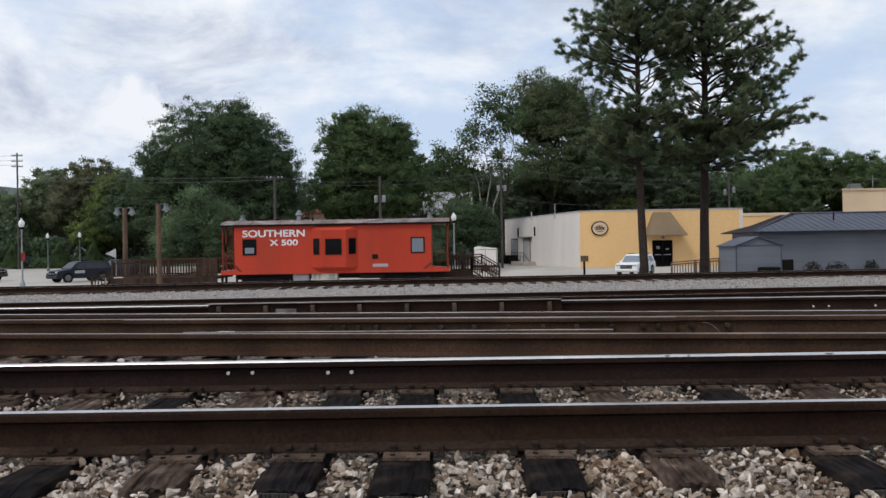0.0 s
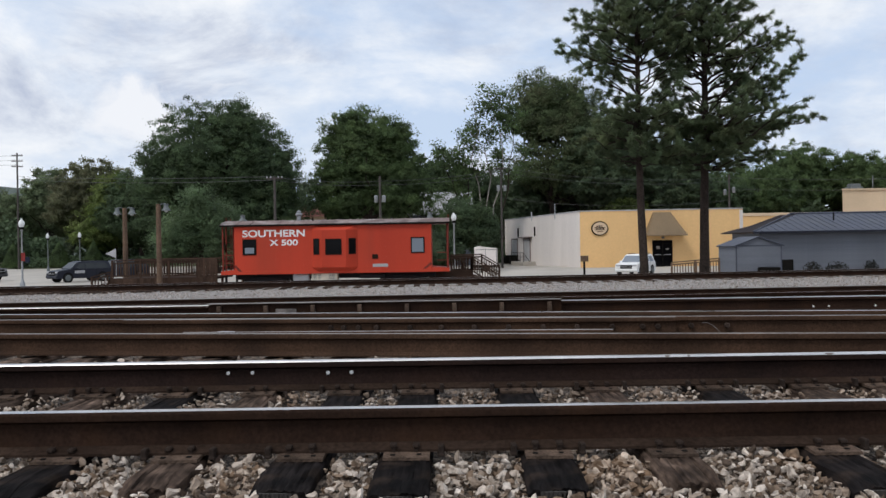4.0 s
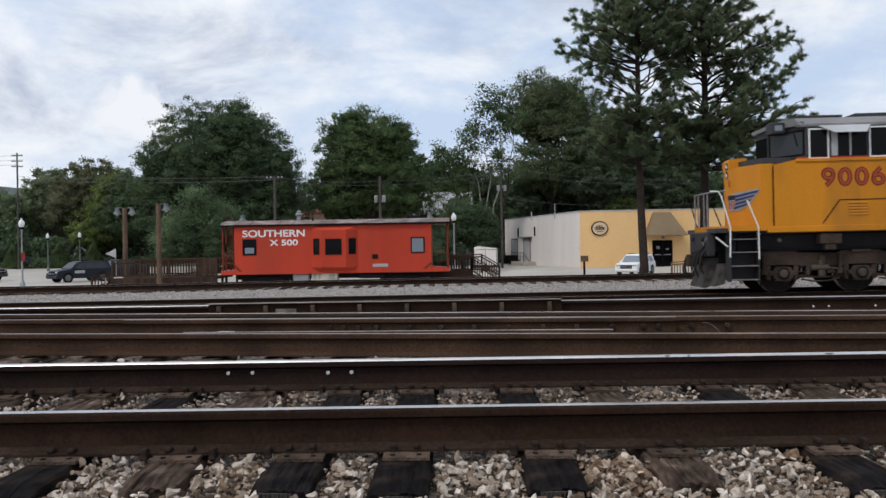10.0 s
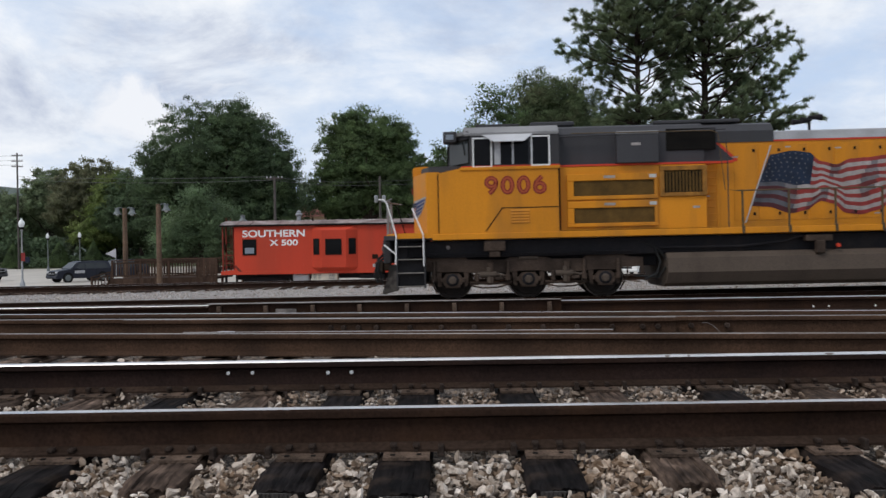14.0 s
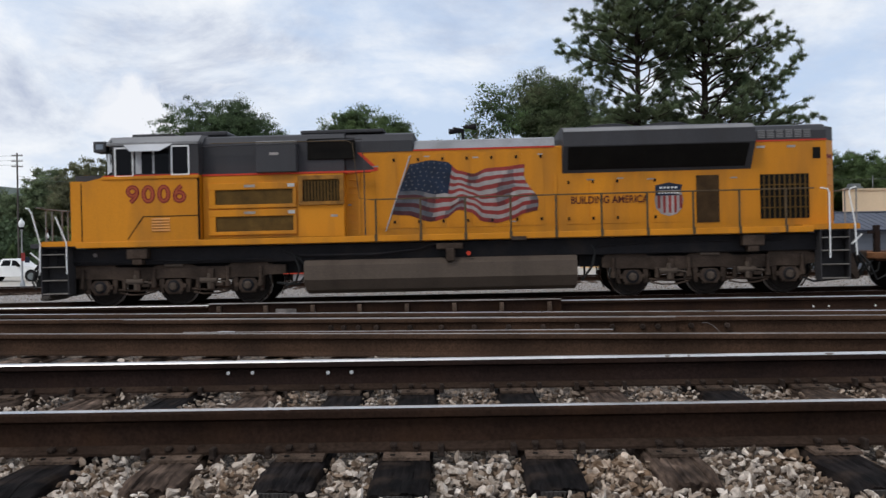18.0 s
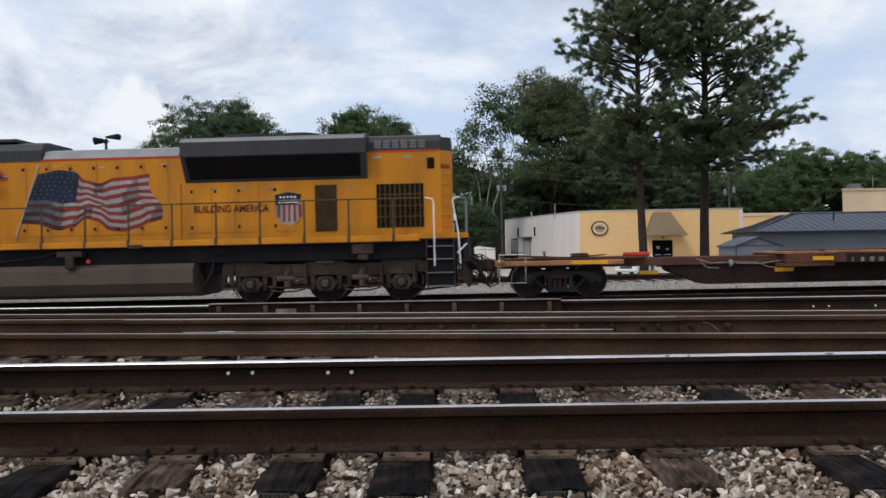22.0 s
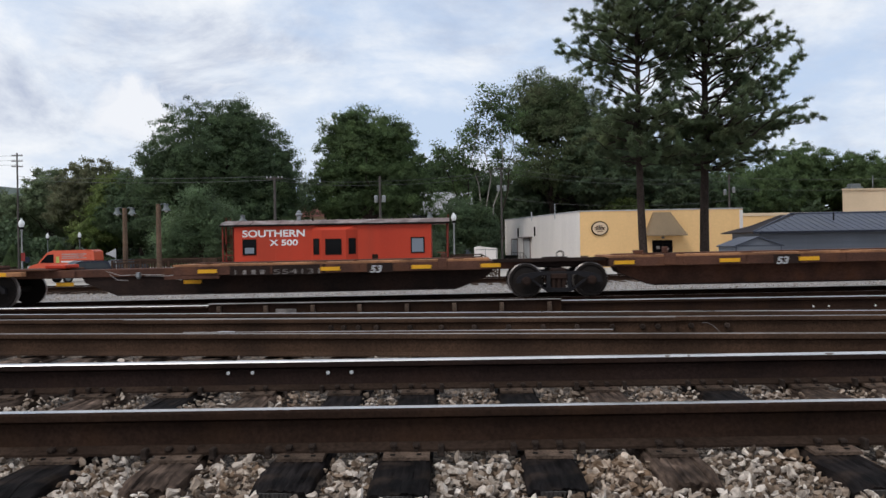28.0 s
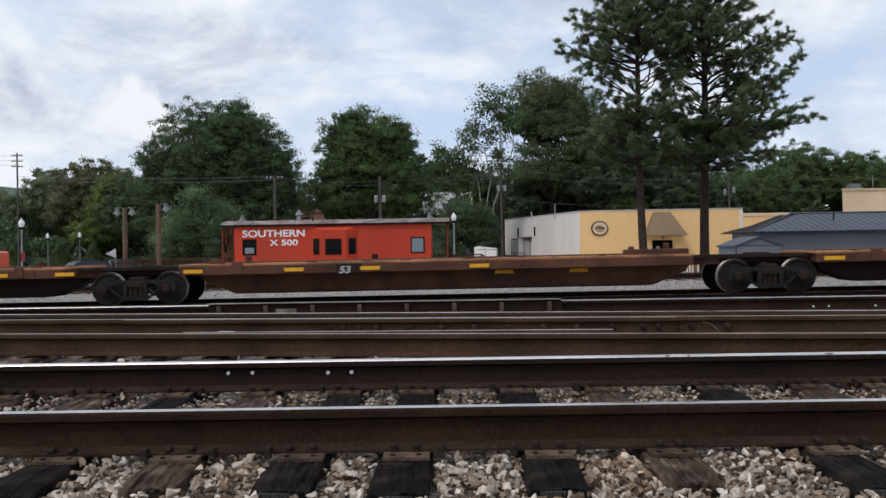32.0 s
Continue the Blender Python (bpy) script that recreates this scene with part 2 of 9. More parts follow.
M_WINGBLUE = material("emblem_blue", (0.020, 0.036, 0.120), 0.5, 0.0, (25, 0.08), (2, 0.2), 0.0)
# step treads: the light on their tops is painted in as a paler steel
M_STEP = material("lit_step_steel", (0.17, 0.155, 0.14), 0.6, 0.2, (30, 0.2), (3, 0.3), 0.1)
M_SILVER = material("pale_grey_roof_paint", (0.42, 0.42, 0.43), 0.45, 0.0, (25, 0.06), (1.0, 0.15), 0.03)
M_BLACK = material("underframe_black", (0.014, 0.013, 0.015), 0.75, 0.0, (30, 0.25), (1.5, 0.35), 0.15, dirt=((0.035, 0.027, 0.02), 1.5, 0.5), spec=0.15)
M_PLOW = material("worn_plow_steel", (0.070, 0.062, 0.056), 0.75, 0.0, (18, 0.3), (3.0, 0.45), 0.2, dirt=((0.022, 0.018, 0.016), 3.5, 0.8), spec=0.15)
M_TRUCK = material("dusty_truck_steel", (0.056, 0.040, 0.031), 0.9, 0.0, (24, 0.25), (2.0, 0.4), 0.25, dirt=((0.020, 0.015, 0.012), 2.2, 0.8), spec=0.10)
M_RAILING = material("weathered_handrail", (0.085, 0.058, 0.030), 0.7, 0.0, (30, 0.2), (2, 0.3), 0.05)
M_CABOOSE_D = material("faded_dark_red", (0.17, 0.030, 0.020), 0.7, 0.0, (12, 0.1), (1.5, 0.3), 0.05)
M_TANK = material("dusty_fuel_tank", (0.086, 0.066, 0.052), 0.8, 0.0, (30, 0.15), (0.9, 0.25), 0.1, dirt=((0.035, 0.027, 0.022), 0.9, 0.7), streak=True, spec=0.15)
M_RED = material("locomotive_red_line", (0.50, 0.045, 0.02), 0.5, 0.0, (25, 0.06), (1, 0.12), 0.02)
M_NUMIN = material("number_inner", (0.36, 0.075, 0.028), 0.5, 0.0, (25, 0.05), (1, 0.1), 0.0)
M_NUMRED = material("number_red", (0.215, 0.022, 0.016), 0.5, 0.0, (25, 0.05), (1, 0.1), 0.0)
M_WHITE = material("white_paint", (0.78, 0.78, 0.77), 0.5, 0.0, (25, 0.05), (1.2, 0.1), 0.02)
M_GLASS = glass_material("dark_cab_glass", (0.006, 0.006, 0.007), 0.08, 0.09)
# these two panes carry the sky's reflection painted into their base colour
M_GLASS_MID = glass_material("glass_with_painted_reflection", (0.032, 0.037, 0.040), 0.1, 0.25)
M_GLASS_SKY = glass_material("glass_with_painted_sky", (0.20, 0.23, 0.27), 0.12)
M_MESH = material("dark_grille", (0.010, 0.009, 0.008), 0.85, 0.0, (60, 0.3), (3, 0.3), 0.3, spec=0.08)
M_FILTERFRAME = material("grimy_yellow_frame", (0.26, 0.115, 0.02), 0.7, 0.0, (25, 0.15), (3, 0.4), 0.1)
M_MESH_Y = material("yellow_filter_mesh", (0.095, 0.055, 0.017), 0.85, 0.0, (60, 0.3), (3, 0.3), 0.3, spec=0.1)
M_CABOOSE = material("caboose_red", (0.49, 0.049, 0.022), 0.55, 0.0, (12, 0.04), (0.45, 0.14), 0.03, dirt=((0.31, 0.045, 0.022), 0.5, 0.7), streak=True)
M_CABROOF = material("caboose_roof", (0.17, 0.125, 0.115), 0.75, 0.0, (15, 0.25), (0.9, 0.5), 0.1, dirt=((0.42, 0.38, 0.37), 1.1, 0.85))
M_DECKWOOD = material("stained_deck_wood", (0.058, 0.036, 0.026), 0.9, 0.0, (18, 0.3), (1, 0.3), 0.3, per_object=0.3, spec=0.1)
M_POLEWOOD = material("pole_wood", (0.135, 0.088, 0.060), 0.9, 0.0, (14, 0.3), (0.8, 0.3), 0.3)
M_WALL_WHITE = material("white_painted_block", (0.79, 0.73, 0.69), 0.85, 0.0, (6, 0.04), (0.25, 0.06), 0.08, dirt=((0.58, 0.53, 0.49), 0.5, 0.5), streak=True)
M_WALL_YELLOW = material("cream_yellow_render", (0.80, 0.51, 0.235), 0.9, 0.0, (6, 0.04), (0.25, 0.06), 0.08, dirt=((0.62, 0.40, 0.19), 0.5, 0.4), streak=True)
M_WALL_TAN = material("tan_render", (0.66, 0.50, 0.34), 0.9, 0.0, (6, 0.04), (0.25, 0.1), 0.08)
M_SIDING = material("blue_grey_siding", (0.150, 0.162, 0.190), 0.7, 0.0, (10, 0.05), (0.4, 0.1), 0.05, per_object=0.06)
M_ROOFMETAL = material("blue_grey_metal_roof", (0.078, 0.085, 0.110), 0.6, 0.25, (8, 0.06), (0.6, 0.30), 0.03)
M_AWNING = material("brown_metal_awning", (0.23, 0.165, 0.10), 0.6, 0.2, (10, 0.08), (0.6, 0.15), 0.05)
M_BARK = material("pine_bark", (0.042, 0.031, 0.026), 0.95, 0.0, (14, 0.45), (1.5, 0.3), 0.9, spec=0.1)
M_DULLRED = material("faded_red_roof", (0.26, 0.12, 0.10), 0.8, 0.0, (6, 0.1), (0.6, 0.2), 0.1)
M_BARK_PALE = material("pale_bark", (0.24, 0.22, 0.195), 0.95, 0.0, (10, 0.3), (0.8, 0.3), 0.6)
M_RUSTCAR = material("rusty_brown_car", (0.082, 0.038, 0.026), 0.8, 0.0, (20, 0.25), (0.9, 0.5), 0.1, dirt=((0.14, 0.056, 0.024), 1.5, 0.65), spec=0.15)
M_RUSTTOP = material("rusted_orange_deck", (0.31, 0.145, 0.070), 0.85, 0.0, (20, 0.25), (1.1, 0.45), 0.15, dirt=((0.120, 0.058, 0.034), 1.4, 0.85))
M_CARDARK = material("car_body_black", (0.022, 0.0135, 0.011), 0.8, 0.0, (20, 0.25), (0.8, 0.4), 0.1, dirt=((0.05, 0.025, 0.016), 1.0, 0.5), spec=0.12)
M_REFLECT = material("yellow_reflector", (0.72, 0.36, 0.02), 0.5, 0.0, (30, 0.05), (2, 0.15), 0.0)
M_WHEEL = material("wheel_steel", (0.016, 0.0125, 0.011), 0.75, 0.0, (30, 0.25), (3, 0.35), 0.15, spec=0.15)
M_TREAD = material("worn_wheel_tread", (0.34, 0.31, 0.30), 0.45, 0.9, (30, 0.1), (3, 0.2), 0.05)
M_GALV = material("galvanised_steel", (0.33, 0.34, 0.35), 0.5, 0.6, (30, 0.1), (2, 0.2), 0.05)
M_WIRE = material("grey_cable", (0.10, 0.10, 0.10), 0.6, 0.0, (30, 0.1), (2, 0.1), 0.0)
M_DARKBLUE = material("dark_navy_paint", (0.008, 0.010, 0.020), 0.4, 0.0, (30, 0.05), (1, 0.1), 0.0, spec=0.3)
M_VAN = material("orange_red_van_paint", (0.62, 0.115, 0.062), 0.35, 0.0, (30, 0.04), (1, 0.08), 0.0)
M_RUBBER = material("tyre_rubber", (0.018, 0.018, 0.018), 0.85, 0.0, (40, 0.2), (3, 0.2), 0.1)
M_BLUE = material("flag_blue", (0.009, 0.0165, 0.036), 0.5, 0.0, (25, 0.1), (2.2, 0.5), 0.0)
M_SLOGAN = material("dark_red_lettering", (0.085, 0.019, 0.010), 0.5, 0.0, (25, 0.1), (2, 0.2), 0.0)
M_DOORMESH = material("brown_door_mesh", (0.050, 0.030, 0.015), 0.85, 0.0, (60, 0.35), (3, 0.4), 0.3, spec=0.08)
M_STENCIL = material("worn_stencil_paint", (0.17, 0.15, 0.14), 0.7, 0.0, (30, 0.3), (3, 0.5), 0.0)
M_FLAGRED = material("flag_red", (0.245, 0.032, 0.028), 0.5, 0.0, (25, 0.12), (2.2, 0.5), 0.0, dirt=((0.12, 0.028, 0.026), 2.2, 0.6), streak=True)
M_FLAGWHITE = material("flag_white", (0.325, 0.295, 0.28), 0.5, 0.0, (25, 0.12), (2.2, 0.5), 0.0, dirt=((0.18, 0.155, 0.145), 2.2, 0.5), streak=True)
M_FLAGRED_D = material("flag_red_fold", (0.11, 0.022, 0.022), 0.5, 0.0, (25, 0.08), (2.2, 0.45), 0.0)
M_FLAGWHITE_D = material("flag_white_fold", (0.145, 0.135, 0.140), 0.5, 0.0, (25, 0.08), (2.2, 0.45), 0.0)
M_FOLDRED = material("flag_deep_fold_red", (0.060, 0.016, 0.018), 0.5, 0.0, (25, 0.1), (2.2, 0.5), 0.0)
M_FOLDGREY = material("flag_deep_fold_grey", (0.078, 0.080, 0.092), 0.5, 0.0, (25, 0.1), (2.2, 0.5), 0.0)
M_HOODROOF = material("faded_hood_roof_paint", (0.27, 0.27, 0.28), 0.6, 0.0, (25, 0.08), (1.0, 0.25), 0.03, dirt=((0.16, 0.15, 0.14), 1.2, 0.6))
M_CREAM = material("cream_enamel", (0.60, 0.57, 0.48), 0.5, 0.0, (25, 0.05), (2, 0.2), 0.0, dirt=((0.38, 0.35, 0.28), 3.0, 0.5))
M_LAMP = material("lamp_globe", (0.75, 0.76, 0.76), 0.3, 0.0, (20, 0.03), (2, 0.05), 0.0)
M_OAK = leaf_material("oak_leaves", (0.080, 0.120, 0.060), 0.28, (0.098, 0.140, 0.054))
M_PINE = leaf_material("pine_needles", (0.175, 0.235, 0.125), 0.35, (0.225, 0.240, 0.115))
M_BRIGHT = leaf_material("light_leaves", (0.150, 0.205, 0.056), 0.4, (0.190, 0.215, 0.072))
M_DARKLEAF = leaf_material("shaded_leaves", (0.090, 0.130, 0.072), 0.35, (0.108, 0.142, 0.072))
M_BUSH = leaf_material("silvery_leaves", (0.118, 0.176, 0.088), 0.35, (0.145, 0.19, 0.095))
M_MIDGREEN = leaf_material("mid_green_leaves", (0.098, 0.148, 0.060), 0.3, (0.120, 0.165, 0.058))
M_RUSSET = leaf_material("russet_green_leaves", (0.165, 0.165, 0.095), 0.35, (0.140, 0.170, 0.075))
M_OLIVE = leaf_material("olive_brown_leaves", (0.110, 0.150, 0.068), 0.4, (0.150, 0.142, 0.082))
M_SHADE = material("dull_grey_shade", (0.15, 0.165, 0.165), 0.6, 0.2, (30, 0.1), (2, 0.2), 0.05)
# leaf colour lifted and greyed: aerial haze painted into the far street trees
M_HAZE = leaf_material("haze_paled_leaves", (0.165, 0.215, 0.115), 0.35, (0.190, 0.205, 0.12))
# ridge green made paler and bluer, so distance haze sits in the colour
M_RIDGE = material("haze_paled_ridge", (0.105, 0.125, 0.115), 0.95, 0.0, (0.3, 0.3), (0.05, 0.3), 0.3)
M_FARWOOD = leaf_material("far_wood_leaves", (0.090, 0.120, 0.068), 0.35, (0.11, 0.135, 0.075))


# ---- mesh helpers ----
class Geo:
    """A mesh in the making: points, faces and the slot of each face."""

    def __init__(self):
        self.v, self.f, self.s, self.slot = [], [], [], 0

    def face(self, *ids):
        self.f.append(ids)
        self.s.append(self.slot)

    def add(self, pts):
        n = len(self.v)
        self.v.extend(tuple(p) for p in pts)
        return n

    def box(self, x0, x1, y0, y1, z0, z1, b=0.0):
        if b <= 0:
            n = self.add([(x, y, z) for x in (x0, x1) for y in (y0, y1) for z in (z0, z1)])
            for q in ((0, 1, 3, 2), (4, 6, 7, 5), (0, 4, 5, 1), (2, 3, 7, 6), (0, 2, 6, 4), (1, 5, 7, 3)):
                self.face(*(n + i for i in q))
            return self
        c = ((x0 + x1) / 2, (y0 + y1) / 2, (z0 + z1) / 2)
        h = ((x1 - x0) / 2, (y1 - y0) / 2, (z1 - z0) / 2)
        b = min(b, 0.45 * min(h))
        ids = {}
        for a in range(3):
            for sx in (-1, 1):
                for sy in (-1, 1):
                    for sz in (-1, 1):
                        sg = (sx, sy, sz)
                        ids[a, sg] = self.add([[c[i] + sg[i] * (h[i] - (0 if i == a else b)) for i in range(3)]])
        for a in range(3):
            o, p = (a + 1) % 3, (a + 2) % 3
            for sa in (-1, 1):
                ring = []
                for so, sp in ((-1, -1), (1, -1), (1, 1), (-1, 1)):
                    sg = [0, 0, 0]
                    sg[a], sg[o], sg[p] = sa, so, sp
                    ring.append(ids[a, tuple(sg)])
                self.face(*(ring if sa > 0 else ring[::-1]))
            for so in (-1, 1):
                for sp in (-1, 1):
                    q = []
                    for ax, sa in ((o, -1), (o, 1), (p, 1), (p, -1)):
                        sg = [0, 0, 0]
                        sg[a], sg[o], sg[p] = sa, so, sp
                        q.append(ids[ax, tuple(sg)])
                    self.face(*(q if so * sp > 0 else q[::-1]))
        for sx in (-1, 1):
            for sy in (-1, 1):
                for sz in (-1, 1):
                    t = [ids[a, (sx, sy, sz)] for a in range(3)]
                    self.face(*(t if sx * sy * sz > 0 else t[::-1]))
        return self

    def tube(self, p0, p1, r0, r1=None, n=8, caps=True):
        p0, p1 = Vector(p0), Vector(p1)
        r1 = r0 if r1 is None else r1
        ax = (p1 - p0).normalized()
        side = ax.orthogonal().normalized()
        up = ax.cross(side)
        k = self.add([p + (side * math.cos(a) + up * math.sin(a)) * r for p, r in ((p0, r0), (p1, r1)) for a in (2 * math.pi * i / n for i in range(n))])
        for i in range(n):
            j = (i + 1) % n
            self.face(k + i, k + j, k + n + j, k + n + i)
        if caps:
            self.face(*(k + i for i in reversed(range(n))))
            self.face(*(k + n + i for i in range(n)))
        return self

    def path(self, pts, r, n=6):
        """One unbroken bent rod through the points."""
        pts = [Vector(p) for p in pts]
        u = (pts[1] - pts[0]).normalized().orthogonal().normalized()
        rings = []
        for i, p in enumerate(pts):
            t = (pts[min(i + 1, len(pts) - 1)] - pts[max(i - 1, 0)]).normalized()
            u = (u - t * u.dot(t)).normalized()
            w = t.cross(u)
            rings.append(self.add([tuple(p + u * (r * math.cos(6.2832 * k / n)) + w * (r * math.sin(6.2832 * k / n))) for k in range(n)]))
        for a, b in zip(rings, rings[1:]):
            for k in range(n):
                j = (k + 1) % n
                self.face(a + k, a + j, b + j, b + k)
        self.face(*(rings[0] + k for k in reversed(range(n))))
        self.face(*(rings[-1] + k for k in range(n)))
        return self

    def prism(self, poly, axis, a0, a1, order=None):
        """poly: 2D outline in the two other axes (in x, y, z order), drawn out along axis from a0 to a1."""
        def put(p, a):
            q = list(p)
            q.insert("xyz".index(axis), a)
            return q
        n = len(poly)
        k = self.add([put(p, a0) for p in poly] + [put(p, a1) for p in poly])
        area = sum(p[0] * q[1] - q[0] * p[1] for p, q in zip(poly, poly[1:] + poly[:1]))
        flip = (area > 0) == (axis == "y")
        for i in range(n):
            j = (i + 1) % n
            q = (k + i, k + j, k + n + j, k + n + i)
            self.face(*(q[::-1] if flip else q))
        e0, e1 = [k + i for i in reversed(range(n))], [k + n + i for i in range(n)]
        self.face(*(e0[::-1] if flip else e0))
        self.face(*(e1[::-1] if flip else e1))
        return self

    def lathe(self, centre, profile, n=16, axis="z"):
        """profile: (radius, height) from bottom to top round an axis through centre."""
        rings = []
        for r, h in profile:
            pts = []
            for i in range(n):
                a = 2 * math.pi * i / n
                c, s = r * math.cos(a), r * math.sin(a)
                d = {"z": (c, s, h), "y": (c, h, -s), "x": (h, c, s)}[axis]
                pts.append([centre[j] + d[j] for j in range(3)])
            rings.append(self.add(pts))
        for a, b in zip(rings, rings[1:]):
            for i in range(n):
                j = (i + 1) % n
                self.face(a + i, a + j, b + j, b + i)
        self.face(*(rings[0] + i for i in reversed(range(n))))
        self.face(*(rings[-1] + i for i in range(n)))
        return self

    def mesh(self, name, *mats, smooth=None):
        me = bpy.data.meshes.new(name)
        me.from_pydata(self.v, [], self.f)
        for m in mats:
            me.materials.append(m)
        if len(mats) > 1:
            me.polygons.foreach_set("material_index", self.s)
        me.update()
        if smooth:
            me.shade_smooth()
            me.set_sharp_from_angle(angle=radians(smooth))
        return me


def part(name, geo, mat, parent, label="", smooth=None, at=None):
    mats = mat if isinstance(mat, tuple) else (mat,)
    me = geo if isinstance(geo, bpy.types.Mesh) else geo.mesh(name, *mats, smooth=smooth)
    ob = new(name, me)
    ob.parent = parent
    if at is not None:
        ob.matrix_basis = at
    if label:
        ob["label"] = label
    return ob


def thing(name, m, label, category, group="", kind=""):
    ob = new(name)
    ob.empty_display_size = 0.2
    ob.matrix_basis = m
    return tagged(ob, label, category, group, kind)


def solid(name, geo, mat, label, category, group="", kind="", m=None, smooth=None):
    mats = mat if isinstance(mat, tuple) else (mat,)
    ob = new(name, geo.mesh(name, *mats, smooth=smooth))
    if m is not None:
        ob.matrix_basis = m
    return tagged(ob, label, category, group, kind)


def quads_mesh(name, points, per, mat, outward=None):
    """A mesh of many loose faces of `per` corners each, from an array of corner points."""
    pts = np.asarray(points, dtype=np.float32).reshape(-1, 3)
    n = len(pts) // per
    me = bpy.data.meshes.new(name)
    me.vertices.add(len(pts))
    me.vertices.foreach_set("co", pts.ravel())
    me.loops.add(len(pts))
    me.loops.foreach_set("vertex_index", np.arange(len(pts), dtype=np.int32))
    me.polygons.add(n)
    me.polygons.foreach_set("loop_start", np.arange(n, dtype=np.int32) * per)
    me.polygons.foreach_set("loop_total", np.full(n, per, dtype=np.int32))
    me.materials.append(mat)
    if outward is not None:
        at = me.attributes.new("outward", "FLOAT_VECTOR", "POINT")
        at.data.foreach_set("vector", np.repeat(np.asarray(outward, dtype=np.float32), per, axis=0).ravel())
    me.update()
    me.validate()
    return me


def text_mesh(body, size, mat, depth=0.004, bold=0.0, squeeze=1.0):
    """Lettering as a mesh, lying in its own xy plane, from its lower left corner."""
    cu = bpy.data.curves.new("lettering", "FONT")
    cu.body, cu.size, cu.extrude, cu.offset = body, size, depth, bold
    tmp = new("lettering", cu)
    bpy.context.view_layer.update()
    me = bpy.data.meshes.new_from_object(tmp.evaluated_get(bpy.context.evaluated_depsgraph_get()))
    bpy.data.objects.remove(tmp)
    me.materials.clear()
    me.materials.append(mat)
    co = np.empty(len(me.vertices) * 3, dtype=np.float32)
    me.vertices.foreach_get("co", co)
    co = co.reshape(-1, 3)
    co[:, 0] -= co[:, 0].min()
    co[:, 0] *= squeeze
    me.vertices.foreach_set("co", co.ravel())
    return me


def text_width(me):
    return max(v.co.x for v in me.vertices)


FACING = pose(0, 0, 0, 90, 0, 0)  # lettering upright, read from -y


# ---- ground, ballast, rails ----
def profile_height(y, stops):
    for (y0, z0), (y1, z1) in zip(stops, stops[1:]):
        if y <= y1:
            return z0 + (z1 - z0) * max(0.0, (y - y0) / (y1 - y0))
    return stops[-1][1]


GRADE = 0.006
LOW_BED = [(12.6, -0.42), (14.2, -0.62), (17.0, -0.93), (21.0, -0.945), (25.2, -0.945), (30.0, -0.80), (33.8, -0.78), (36.0, -1.35), (37.5, -1.6)]


def build_ground():
    g = Geo()
    xs = [-3000, -400, -120, -60, -30, 0, 30, 60, 120, 400, 3000]
    ys = [-3000, -400, -60, -8, 12.4, 14.6, 20, 30, 34.4, 37.0, 60, 120, 400, 3000]
    zs = [-0.6, -0.6, -0.6, -0.6, -0.6, -1.15, -1.3, -1.3, -1.3, -1.52, -1.52, -1.52, -1.0, -1.0]
    n = g.add([(x, y, z) for y, z in zip(ys, zs) for x in xs])
    w = len(xs)
    for j in range(len(ys) - 1):
        for i in range(w - 1):
            a = n + j * w + i
            g.face(a, a + 1, a + 1 + w, a + w)
    solid("ground", g, M_GRASS, "rough grass and bare earth beside the railway yard", "ground", kind="structure")


def bed(name, x0, x1, nx, ys, height, mat, label, lump):
    g = Geo()
    xs = [x0 + (x1 - x0) * i / nx for i in range(nx + 1)]
    n = g.add([(x, y, height(x, y) + lump * noise.noise((x * 5, y * 5, 0.3)) + lump * 0.6 * noise.noise((x * 17, y * 17, 4.0))) for y in ys for x in xs])
    w = nx + 1
    for j in range(len(ys) - 1):
        for i in range(nx):
            a = n + j * w + i
            g.face(a, a + 1, a + 1 + w, a + w)
    return solid(name, g, mat, label, "ballast", kind="structure", smooth=180)


def near_height(x, y):
    return profile_height(y, [(-8, -0.42), (2.0, -0.37), (2.7, -0.31), (3.2, -0.262), (5.6, -0.262), (6.2, -0.25), (11.6, -0.25), (12.6, -0.30), (13.6, -0.48)])


def low_height(x, y):
    return profile_height(y, LOW_BED) + GRADE * max(-60, min(60, x)) * (1 if y > 15 else max(0, (y - 13) / 2))


build_ground()
bed("ballast_upper", -16, 16, 170, [-8, -4, -1, 1] + [1.6 + 0.07 * i for i in range(160)] + [13.2, 13.6], near_height, M_BED, "grey limestone ballast between the yard tracks", 0.018)
bed("ballast_lower", -60, 60, 200, [12.6 + 0.4 * i for i in range(62)], low_height, M_BED_LOW, "pale grey ballast bed of the running line", 0.03)


def rail_piece(length, half, slots):
    """half: one half of a closed section, from top to bottom; slots: faces of the polished top."""
    prof = half + [(-y, z) for y, z in reversed(half)]
    n = len(prof)
    g = Geo()
    steps = max(1, int(length / 6))
    for s in range(steps + 1):
        g.add([(-length / 2 + length * s / steps, y, z) for y, z in prof])
    for s in range(steps):
        a, b = s * n, s * n + n
        for i in range(n):
            g.slot = 1 if i in slots else 0
            g.face(a + i, b + i, b + (i + 1) % n, a + (i + 1) % n)
    g.slot = 0
    g.face(*range(n))
    g.face(*(steps * n + i for i in reversed(range(n))))
    return g


HEAD = [(-0.012, 0.0), (-0.028, -0.0025), (-0.036, -0.010), (-0.038, -0.016), (-0.037, -0.040), (-0.012, -0.052)]
WEB = [(-0.012, -0.0525), (-0.009, -0.075), (-0.009, -0.130), (-0.016, -0.1495)]
FOOT = [(-0.016, -0.150), (-0.045, -0.162), (-0.076, -0.170), (-0.076, -0.181)]


